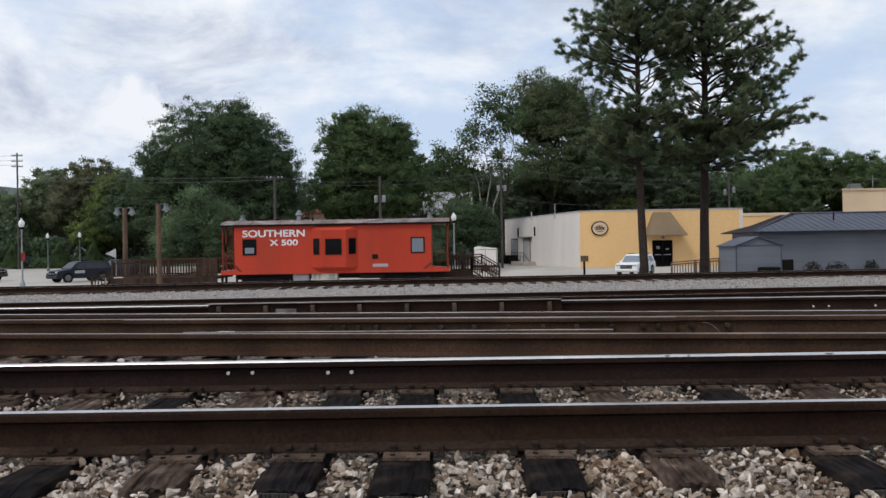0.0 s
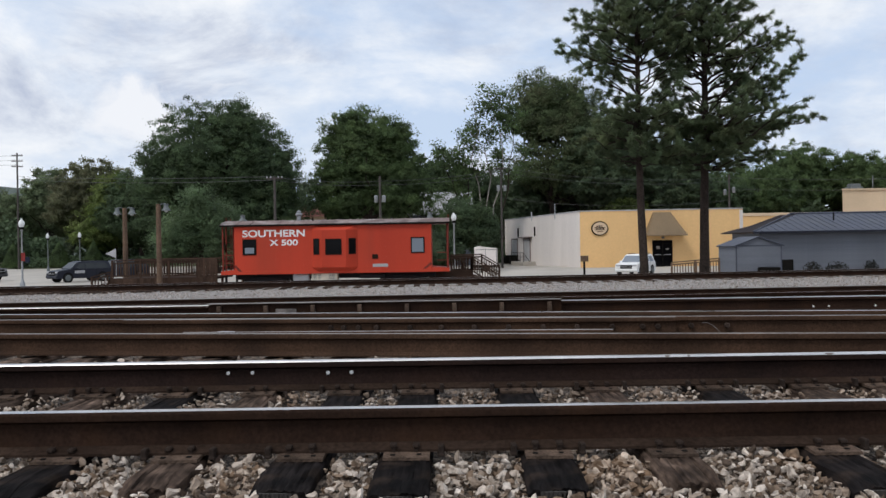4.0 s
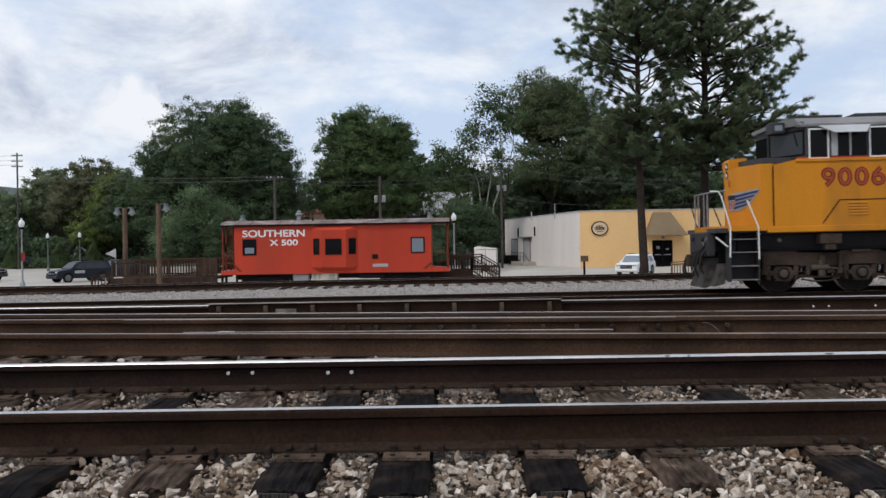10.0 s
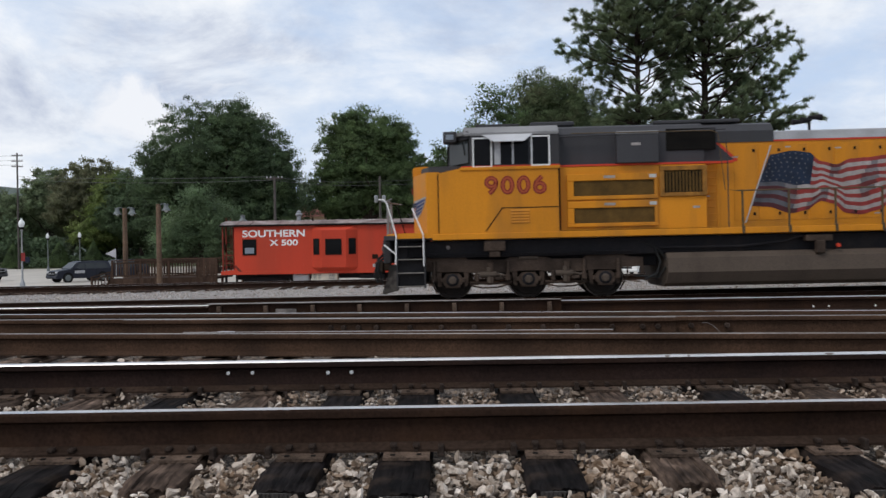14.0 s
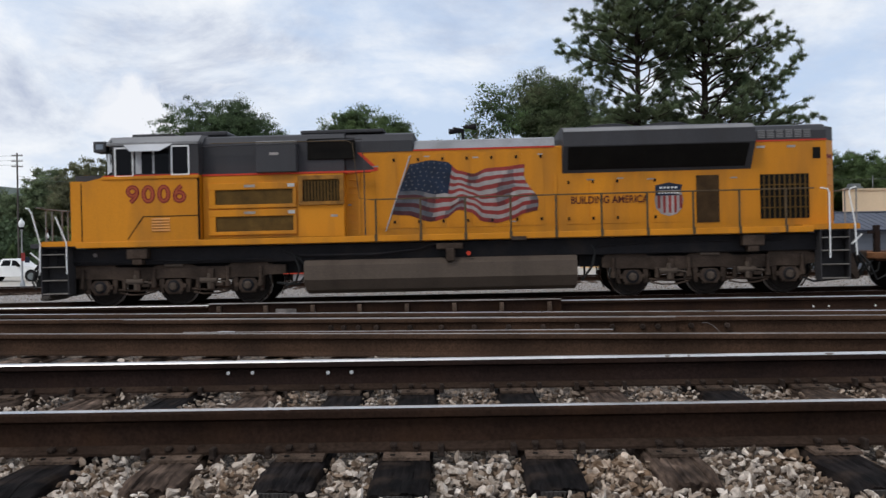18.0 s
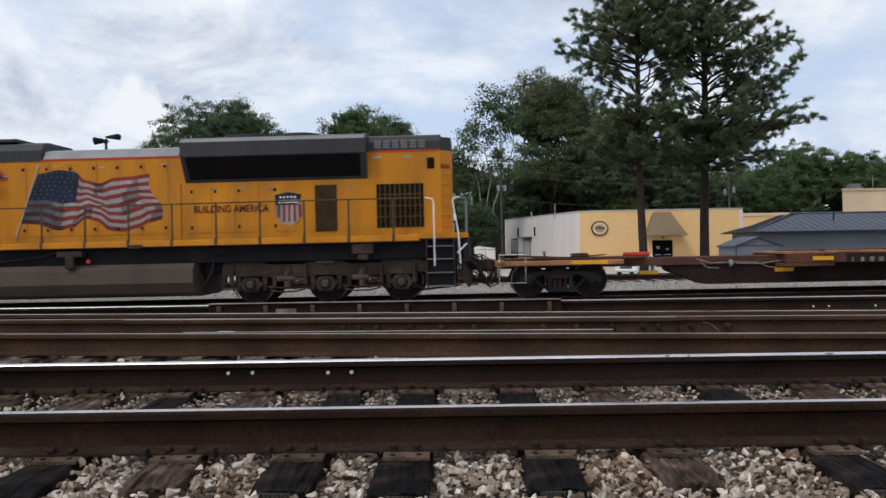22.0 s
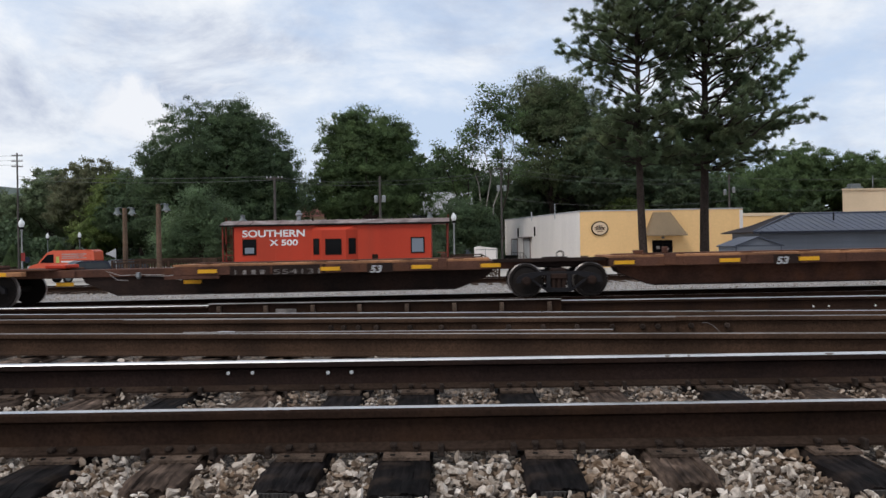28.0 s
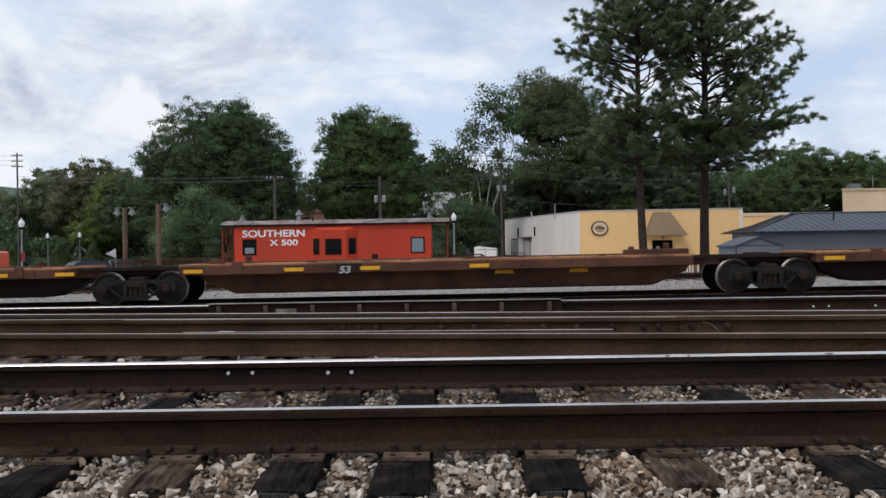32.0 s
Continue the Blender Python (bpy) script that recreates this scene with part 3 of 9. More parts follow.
def rail(y0, k, z0, x0, x1, label, shine=True, grade=0.0, group="", rust=None):
    """A rail whose top runs through (0, y0, z0), turned by k metres a metre, from x0 to x1."""
    rust = rust or M_RUST
    xm = (x0 + x1) / 2
    length = (x1 - x0) * math.sqrt(1 + k * k)
    m = pose(xm, y0 + k * xm, z0 + grade * xm, 0, -math.degrees(math.atan(grade)), math.degrees(math.atan(k)))
    ob = thing("rail", m, label, "rail", group)
    part("rail_head", rail_piece(length, HEAD, (0, 1, 10, 11) if shine in (3, 5) else (0, 10, 11)), (rust, {1: M_SHINE, 3: M_SHINE_BRIGHT, 5: M_SHINE_THIN}.get(shine, M_DULL)), ob, "polished rail head" if shine in (1, 3, 5) else "", smooth=30)
    part("rail_web", rail_piece(length, WEB, ()), rust, ob, smooth=30)
    part("rail_foot", rail_piece(length, FOOT, ()), M_FOOT if group == "yard track rails" else rust, ob, "dusty rail foot" if group == "yard track rails" else "", smooth=30)
    return ob


K1, K2 = -0.015, -0.145
R1, R2 = 3.556, 5.066
rail_near = rail(R1 - 0.012, K1 + 0.008, 0.0, -40, 40, "rust-brown steel rail with a polished head on wooden ties", 1, group="yard track rails")
rail_second = rail(R2, K1, 0.0, -40, 40, "dark steel rail with a bright polished head and drilled bolt holes", 3, group="yard track rails", rust=M_RUST_DARK)
rail(6.53, K2, -0.002, -30, 16, "dull brown rail of the turnout track", 2, group="turnout rails", rust=M_RUST_WARM)
rail_b = rail(7.985, -0.125, 0.0, -30, 16, "dull brown rail of the turnout track", 2, group="turnout rails", rust=M_RUST_WARM)
rail(8.60, -0.142, 0.0, -30, 16, "brown outer rail of the turnout with a worn bright head", 1, group="turnout rails", rust=M_RUST_WARM)
rail_wing = rail(6.70, -0.085, 0.004, -2.2, 1.36, "short worn switch rail beside the turnout rail", 2, group="turnout rails", rust=M_RUST_WARM)
rail_guard = rail(7.885, -0.125, 0.002, -3.25, 2.16, "short rusty guard rail with a cut end", 2, group="turnout rails", rust=M_RUST_WARM)
rail_five = rail(10.26, -0.027, 0.0, -40, 40, "rust-brown rail with a polished head and bolt holes in its web", 5, group="third track rails")
KL, YL, ZL = -0.04, 23.05, -0.737
rail(YL - 0.755, KL, ZL, -70, 90, "dark steel rail of the running line", 2, GRADE, "running line rails")
rail(YL + 0.755, KL, ZL + 0.045, -70, 90, "dark steel rail of the running line", 2, GRADE, "running line rails")
rail(31.3, 0.0, -0.55, -60, 60, "brown rail of the siding beyond the running line", 2, 0.0043, "siding rails")
rail(32.81, 0.0, -0.55, -60, 60, "brown rail of the siding beyond the running line", 2, 0.0043, "siding rails")


def rail_point(ob, x, y, z):
    """Local place on a rail for a spot given in the world."""
    return ob.matrix_basis.inverted() @ Vector((x, y, z))


# ties: wooden blocks with worn edges, split ends
def tie_geo(length, width, height, seed):
    r = random.Random(seed)
    g = Geo()
    n = 9
    rows = []
    for i in range(n + 1):
        y = -length / 2 + length * i / n
        w = width / 2 * (1 + r.uniform(-0.03, 0.03))
        e = 0.014 + r.uniform(0, 0.01)
        top = r.uniform(-0.006, 0.003)
        off = r.uniform(-0.004, 0.004)
        rows.append(g.add([(off - w, y, -height), (off - w, y, -e + top), (off - w + e, y, top), (off - w * 0.3, y, top - r.uniform(0, 0.008)), (off + w * 0.35, y, top),
                           (off + w - e, y, top), (off + w, y, -e + top), (off + w, y, -height)]))
    for a, b in zip(rows, rows[1:]):
        for i in range(8):
            j = (i + 1) % 8
            g.face(a + i, a + j, b + j, b + i)
    g.face(*(rows[0] + i for i in reversed(range(8))))
    g.face(*(rows[-1] + i for i in range(8)))
    return g


def hewn_tie(length, width, height, seed, wear):
    """A tie with a furrowed top, sunken grain, rounded edges and a broken front end."""
    r = random.Random(seed)
    g = Geo()
    n, m = 46, 27
    off = r.uniform(0, 90)
    rows = []
    for i in range(n + 1):
        u = i / n
        y = -length / 2 + length * (u ** 1.6)
        pts = [(-width / 2 + 0.004, y, -height)]
        for k in range(m):
            f = -1 + 2 * k / (m - 1)
            x = f * width / 2
            edge = max(0.0, abs(f) - 0.72) / 0.28
            z = -0.028 * edge ** 2.2 * (0.7 + 0.6 * noise.noise((y * 4, off, f)))
            furrow = noise.noise((x * 46 + off, y * 1.4, 0)) * 0.5 + noise.noise((x * 95 + off, y * 2.6, 5))
            crack = max(0.0, 1 - abs(noise.noise((x * 17 + off, y * 0.8, 9))) / 0.09) * max(0.0, noise.noise((x * 6, y * 1.7, off)) + 0.35)
            z += wear * (0.008 * furrow - 0.024 * crack)
            end = max(0.0, 1 - (y + length / 2) / 0.16)
            z -= end * end * (0.018 + 0.045 * wear * max(0.0, noise.noise((x * 14 + off, 3, 1)) + 0.1))
            yy = y + (0.05 * wear * noise.noise((x * 12 + off, 7, 2)) if i == 0 else 0.0)
            pts.append((x + 0.008 * noise.noise((y * 3, off, k)), yy, z))
        pts.append((width / 2 - 0.004, y, -height))
        rows.append(g.add(pts))
    c = m + 2
    for a, b in zip(rows, rows[1:]):
        for k in range(c - 1):
            g.face(a + k, a + k + 1, b + k + 1, b + k)
    g.face(*(rows[0] + k for k in reversed(range(c))))
    g.face(*(rows[-1] + k for k in range(c)))
    return g


TIE_TOP = -0.197
PLATE = Geo()
PLATE.prism([(-0.17, -0.002), (-0.17, 0.010), (-0.085, 0.0145), (-0.078, 0.0145), (-0.076, 0.0150), (0.076, 0.0150), (0.078, 0.0145), (0.085, 0.0145), (0.17, 0.010), (0.17, -0.002)], "x", -0.098, 0.098)
plate_mesh = PLATE.mesh("tie_plate", M_PLATE)
SPIKE = Geo()
SPIKE.box(-0.009, 0.009, -0.009, 0.009, -0.03, 0.024, 0.002).box(-0.014, 0.014, -0.016, 0.022, 0.018, 0.036, 0.005)
spike_mesh = SPIKE.mesh("spike", M_SPIKE)
hole_mesh = Geo().box(-0.010, 0.010, -0.010, 0.010, -0.002, 0.0015).mesh("spike_hole", M_MESH)
ANCHOR = Geo()
ANCHOR.box(-0.012, 0.012, -0.106, -0.058, -0.188, -0.148, 0.004).box(-0.014, 0.014, -0.108, 0.05, -0.196, -0.183, 0.003)
anchor_mesh = ANCHOR.mesh("rail_anchor", M_SPIKE)
ENDPLATE = Geo()
outline = [(-0.072, 0.004), (-0.072, -0.003)]
for i in range(9):
    outline += [(-0.070 + 0.0165 * i, -0.003), (-0.068 + 0.0165 * i, -0.008), (-0.062 + 0.0165 * i, -0.008), (-0.060 + 0.0165 * i, -0.003)]
ENDPLATE.prism(outline + [(0.078, -0.003), (0.078, 0.004)], "z", -0.112, -0.028)
M_ENDPLATE = material("dull_galvanised_plate", (0.060, 0.054, 0.050), 0.7, 0.4, (40, 0.2), (6, 0.3), 0.1)
endplate_mesh = ENDPLATE.mesh("end_plate", M_ENDPLATE)
TIE_OLD = [tie_geo(2.6, 0.225, 0.18, s).mesh("crosstie", M_TIE) for s in range(5)]
TIE_NEW = [tie_geo(2.6, 0.225, 0.18, s + 20).mesh("crosstie", M_TIE_NEW) for s in range(3)]
HEWN_OLD = [hewn_tie(2.6, 0.235, 0.18, s + 50, 1.25).mesh("crosstie", M_TIE, smooth=50) for s in range(5)]
HEWN_NEW = [hewn_tie(2.6, 0.230, 0.18, s + 70, 0.6).mesh("crosstie", M_TIE_NEW, smooth=50) for s in range(4)]
near_ties = [(-2.15, 0), (-1.646, 1), (-1.137, 0), (-0.611, 1), (-0.166, 1), (0.431, 1), (0.947, 0), (1.623, 1), (2.19, 0), (2.63, 0)]
near_ties = [(-2.15 - 0.545 * i, i % 3 == 0) for i in range(18, 0, -1)] + near_ties + [(2.63 + 0.545 * i, i % 4 == 0) for i in range(1, 19)]
rnd = random.Random(5)
TIE_BOXES = []
for x, fresh in near_ties:
    fresh = bool(fresh)
    yc = 4.345 + K1 * x + rnd.uniform(-0.05, 0.05)
    turn = rnd.uniform(-0.7, 0.7) - 0.8
    me = rnd.choice((HEWN_NEW if fresh else HEWN_OLD) if abs(x) < 4.6 else (TIE_NEW if fresh else TIE_OLD))
    tie = new("crosstie", me)
    tie.matrix_basis = pose(x, yc, TIE_TOP, 0, rnd.uniform(-0.8, 0.8), turn)
    tagged(tie, "black creosoted wooden crosstie bedded in grey ballast" if fresh else "weathered brown split wooden crosstie bedded in ballast", "railway tie", "near track ties")
    TIE_BOXES.append((x, yc))
    for ry in (R1, R2):
        local = tie.matrix_basis.inverted() @ Vector((x, ry + K1 * x, TIE_TOP))
        p = part("tie_plate", plate_mesh, M_PLATE, tie, "rusty steel tie plate", at=Matrix.Translation((local.x, local.y, 0.003)))
        for sx, sy in ((-0.058, -0.132), (0.052, -0.126)):
            part("spike_hole", hole_mesh, M_MESH, p, at=pose(sx, sy, 0.0135))
        for sx, sy in ((-0.05, -0.088), (0.045, -0.088), (-0.045, 0.088), (0.05, 0.088)):
            part("spike", spike_mesh, M_SPIKE, p, at=pose(sx + rnd.uniform(-0.01, 0.01), sy, 0.008 + rnd.uniform(0, 0.008), 0, 0, 0 if sy < 0 else 180))
    for _ in range(0 if abs(x) < 4.6 else 2 if fresh else 5):
        sx, ln, wd = rnd.uniform(-0.085, 0.085), rnd.uniform(0.12, 0.30), rnd.uniform(0.0015, 0.0045)
        y0 = rnd.choice((-1.30, -1.28, -1.1, rnd.uniform(-0.4, 0.6)))
        bend = rnd.uniform(-0.02, 0.02)
        part("split", Geo().prism([(sx - wd, y0), (sx + wd, y0), (sx + bend + wd * 0.6, y0 + ln * 0.5), (sx + bend * 0.4, y0 + ln), (sx + bend - wd * 0.5, y0 + ln * 0.5)], "z", -0.012, 0.0015), M_SPLIT, tie)
    if fresh:
        part("end_plate", endplate_mesh, M_ENDPLATE, tie, "dark ribbed metal end plate", at=pose(0, -1.305, 0))
    for r_ob, ry in ((rail_near, R1), (rail_second, R2)):
        for side in (-1, 1):
            if rnd.random() < 0.62:
                lp = rail_point(r_ob, x + side * 0.145, ry + K1 * x, 0)
                part("rail_anchor", anchor_mesh, M_SPIKE, r_ob, at=Matrix.Translation((lp.x, 0, 0)))


def plain_ties(y0, k, z0, grade, x0, x1, label, group, step=0.56):
    x = x0
    while x < x1:
        t = new("crosstie", rnd.choice(TIE_OLD))
        t.matrix_basis = pose(x, y0 + k * x, z0 + grade * x - 0.196, 0, 0, rnd.uniform(-1, 1) + math.degrees(math.atan(k)))
        tagged(t, label, "railway tie", group)
        x += step * rnd.uniform(0.93, 1.07)


plain_ties(7.25, K2, -0.003, 0, -9, 9, "rust-stained wooden crosstie under the turnout", "turnout ties")
plain_ties(10.9, -0.027, -0.003, 0, -12, 12, "wooden crosstie of the third track", "third track ties")
plain_ties(YL, KL, ZL, GRADE, -34, 34, "dark wooden crosstie of the running line", "running line ties")
plain_ties(32.05, 0, -0.55, 0.0043, -34, 34, "wooden crosstie of the siding", "siding ties")

# drilled and bolted joints in the rail webs
BOLT = Geo().lathe((0, 0, 0), [(0.0125, -0.012), (0.0125, 0.0), (0.008, 0.004)], 12, "y")
bolt_mesh = BOLT.mesh("bolt_end", M_WHITE, smooth=40)
for x, ob, z in ((-1.349, rail_second, -0.075), (-1.197, rail_second, -0.075), (-0.726, rail_second, -0.08), (-0.58, rail_second, -0.08),
                 (4.59, rail_five, -0.125), (4.78, rail_five, -0.125), (5.35, rail_five, -0.125), (5.52, rail_five, -0.125)):
    lp = rail_point(ob, x, ob.matrix_basis.translation.y, 0)
    part("bolt_end", bolt_mesh, M_WHITE, ob, "bright worn bolt end", at=pose(lp.x, -0.014, z, 180, 0, 0))
M_BOLT = material("rusty_bolt_steel", (0.034, 0.024, 0.019), 0.85, 0.0, (60, 0.3), (6, 0.4), 0.3, per_object=0.4, spec=0.1)
bolt_head = Geo().lathe((0, 0, 0), [(0.028, 0.0), (0.028, -0.03), (0.020, -0.042)][::-1], 6, "y").mesh("block_bolt", M_BOLT)
for x in (-1.16, -1.03, -0.88, -0.70, -0.37, -0.06, 0.26, 0.59, 0.92, 1.24, 1.57, 1.85, 1.99, 2.13, 2.31, 2.64):
    holder = rail_guard if x < 2.1 else rail_b
    part("block_bolt", bolt_head, M_BOLT, holder, "rusty square bolt head", at=pose(rail_point(holder, x, 7.6, 0).x, -0.02, -0.088, 0, rnd.uniform(0, 60), 0))
part("loose_wire", Geo().path([(rail_point(rail_b, 2.40, 7.6, 0).x + 0.05 * i, -0.10, -0.055 - 0.012 * i * i + 0.01 * i) for i in range(5)], 0.004, 5), M_STENCIL, rail_b, "thin bent pale wire")
# bright metal wedge added on the switch rail, tilted to flash with sky light
tip = rail_point(rail_wing, -2.2, 6.9, 0).x + 0.02
g = Geo()
k = g.add([(tip, -0.040, -0.020), (tip + 0.10, -0.040, -0.018), (tip + 0.42, 0.014, 0.004), (tip + 0.30, 0.014, 0.004), (tip, -0.040, -0.030), (tip + 0.10, -0.040, -0.030), (tip + 0.42, 0.014, -0.010), (tip + 0.30, 0.014, -0.010)])
for q in ((0, 1, 2, 3), (0, 4, 5, 1), (1, 5, 6, 2), (2, 6, 7, 3), (3, 7, 4, 0), (7, 6, 5, 4)):
    g.face(*(k + i for i in q))
part("worn_tip", g, M_SHINE_BRIGHT, rail_wing, "bright tip of the switch rail, tilted to give a glint")
# chips along the edge of the bright rail head
for x, w in ((1.37, 0.035), (1.50, 0.016), (2.36, 0.055)):
    lx = rail_point(rail_second, x, R2, 0).x
    part("chip", Geo().prism([(lx - w / 2, -0.0285), (lx - w * 0.2, -0.021), (lx + w * 0.15, -0.017), (lx + w / 2, -0.0285), (lx + w * 0.2, -0.0365), (lx - w * 0.25, -0.0365)], "z", -0.012, 0.0006), M_DULL, rail_second)

# braced guard panel along the third track
guard = thing("guard_panel", pose(-0.78, 10.20 + 0.021, 0.0, 0, 0, -1.55), "long brown steel guard rail with upright braces beside the rail", "guard rail")
part("face", Geo().box(-2.18, 2.24, -0.025, 0.0, -0.20, 0.012, 0.004), M_RUST, guard, "rust-brown plate")
part("top_strip", Geo().box(-2.18, 2.24, -0.06, 0.03, 0.012, 0.022, 0.004), M_DULL, guard, "worn grey top edge")
rib = Geo().box(-0.026, 0.026, -0.085, -0.025, -0.20, -0.012, 0.006)
rib_mesh = rib.mesh("brace", M_PLATE)
for i in range(8):
    part("brace", rib_mesh, M_PLATE, guard, "pale rusted brace", at=pose(2.09 - 0.59 * (7 - i), 0, 0, 0, rnd.uniform(-2, 2), 0))
part("patch_plate", Geo().box(-1.33, -1.07, -0.034, -0.026, -0.155, -0.055, 0.003), M_STENCIL, guard, "pale grey patch plate")


# loose stones on the near ballast
def stone_kinds(count, seed, fine):
    out = []
    r = np.random.RandomState(seed)
    for _ in range(count):
        bm = bmesh.new()
        bmesh.ops.create_icosphere(bm, subdivisions=2 if fine else 1, radius=1.0)
        co = np.array([v.co[:] for v in bm.verts])
        fc = np.array([[v.index for v in f.verts] for f in bm.faces])
        bm.free()
        for _ in range(11):
            d = r.normal(size=3)
            d /= np.linalg.norm(d)
            h = r.uniform(0.22, 0.58)
            over = np.maximum(co @ d - h, 0)
            co = co - over[:, None] * d
        co *= r.uniform(0.6, 1.45, 3)
        co += r.normal(size=co.shape) * 0.045
        out.append((co, fc))
    return out


def stones(name, boxes, label, fine, seed, avoid=None, mat=None):
    """boxes: x0, x1, y0, y1, count, smallest and largest radius, height function, spread in height."""
    r = np.random.RandomState(seed)
    kinds = stone_kinds(24, seed + 1, fine)
    vs, fs, base = [], [], 0
    for x0, x1, y0, y1, count, ra, rb, hf, dz in boxes:
        for _ in range(count):
            x, y = r.uniform(x0, x1), r.uniform(y0, y1)
            if avoid and avoid(x, y):
                continue
            co, fc = kinds[r.randint(len(kinds))]
            size = ra + (rb - ra) * r.rand() ** 1.8
            q = Euler(r.uniform(0, 6.28, 3)).to_matrix()
            p = co @ np.array(q).T * size
            p = p * (1, 1, 0.85) + (x, y, hf(x, y) + r.uniform(0, dz))
            vs.append(p)
            fs.append(fc + base)
            base += len(p)
    v, f = np.concatenate(vs), np.concatenate(fs)
    me = bpy.data.meshes.new(name)
    me.from_pydata(v.tolist(), [], f.tolist())
    me.materials.append(mat or M_STONE)
    me.update()
    return tagged(new(name, me), label, "ballast", kind="stuff")


def on_track(x, y):
    for ry in (R1, R2):
        if abs(y - ry - K1 * x) < 0.082:
            return True
    for tx, ty in TIE_BOXES:
        if abs(x - tx) < 0.125 and abs(y - ty) < 1.31:
            return True
    return False


def on_turnout(x, y):
    return any(abs(y - a - k * x) < 0.09 for a, k in ((6.53, K2), (7.985, -0.125), (8.6, -0.142), (6.7, -0.085), (7.885, -0.125), (10.26, -0.027)))


stones("ballast_stones", [(-2.4, 2.4, 2.15, 3.5, 6600, 0.016, 0.039, near_height, 0.055), (-2.3, 2.3, 3.2, 3.5, 1300, 0.014, 0.030, near_height, 0.075)], "broken grey and tan limestone ballast between the ties", True, 11, on_track)
stones("ballast_stones_fill", [(-2.5, 2.5, 2.3, 3.55, 5200, 0.012, 0.030, near_height, 0.028)], "small broken ballast filling the joints between larger stones", False, 17, on_track)
stones("ballast_stones_between", [(-2.9, -1.5, 5.85, 6.4, 90, 0.028, 0.044, near_height, 0.10), (-3.2, 3.2, 3.6, 5.05, 8200, 0.014, 0.036, near_height, 0.075), (-5, 5, 5.1, 6.6, 4200, 0.016, 0.036, near_height, 0.06), (-6, 6, 6.5, 10.2, 2500, 0.02, 0.04, near_height, 0.03)],
       "broken ballast stones between the rails of the yard tracks", False, 12, lambda x, y: on_track(x, y) or on_turnout(x, y), M_STONE_BROWN)
stones("ballast_stones_beyond", [(-16, 17, 24.2, 31.0, 8000, 0.026, 0.056, low_height, 0.03)], "pale broken stone ballast beside the running line", False, 13, None, M_STONE_PALE)
fade = random.Random(8)
stones("ballast_stones_around", [(-9, 9, -0.6, 3.5, 9500, 0.016, 0.038, near_height, 0.03)], "scattered broken ballast stones at the foot of the track", False, 14,
       lambda x, y: on_track(x, y) or (abs(x) < 2.35 and y > 2.2) or fade.random() > math.exp(-((max(abs(x) - 2.4, 0) / 4.5) ** 2)) * math.exp(-((max(2.2 - y, 0) / 1.5) ** 2)))


# ---- the train ----
# along the track: local x, front towards -x; local y across, near side negative; local z up from the rail head
TURN_Z, TURN_Y = math.degrees(math.atan(KL)), -math.degrees(math.atan(GRADE))


def on_line(s):
    return pose(s, YL + KL * s, ZL + GRADE * s, 0, TURN_Y, TURN_Z)


def wheel_mesh(radius):
    g = Geo()
    for side in (-1, 1):
        prof = [(0.09, -0.03), (0.16, 0.0), (radius * 0.80, 0.02), (radius * 0.86, -0.02), (radius - 0.012, -0.02), (radius, 0.0), (radius, 0.10), (radius + 0.025, 0.118), (radius + 0.025, 0.135), (radius * 0.8, 0.14)]
        if side > 0:
            prof = [(r, -h) for r, h in reversed(prof)]
        g.slot = 0
        g.lathe((0, side * 0.80, 0), prof, 32, "y")
    for k, f in enumerate(g.f):
        if len(f) == 4 and all((g.v[i][0] ** 2 + g.v[i][2] ** 2) ** 0.5 > radius - 0.005 for i in f):
            g.s[k] = 1
    g.tube((0, -0.78, 0), (0, 0.78, 0), 0.085, n=12)
    for i in range(4):
        a = i * math.pi / 2
        g.box(-0.03 + math.cos(a) * radius * 0.55, 0.03 + math.cos(a) * radius * 0.55, -0.80, -0.76, -0.03 + math.sin(a) * radius * 0.55, 0.03 + math.sin(a) * radius * 0.55)
    return g.mesh("wheelset", M_WHEEL, M_TREAD, smooth=35)


LOCO_WHEEL = wheel_mesh(0.533)
CAR_WHEEL = wheel_mesh(0.457)
WHEELSETS = []


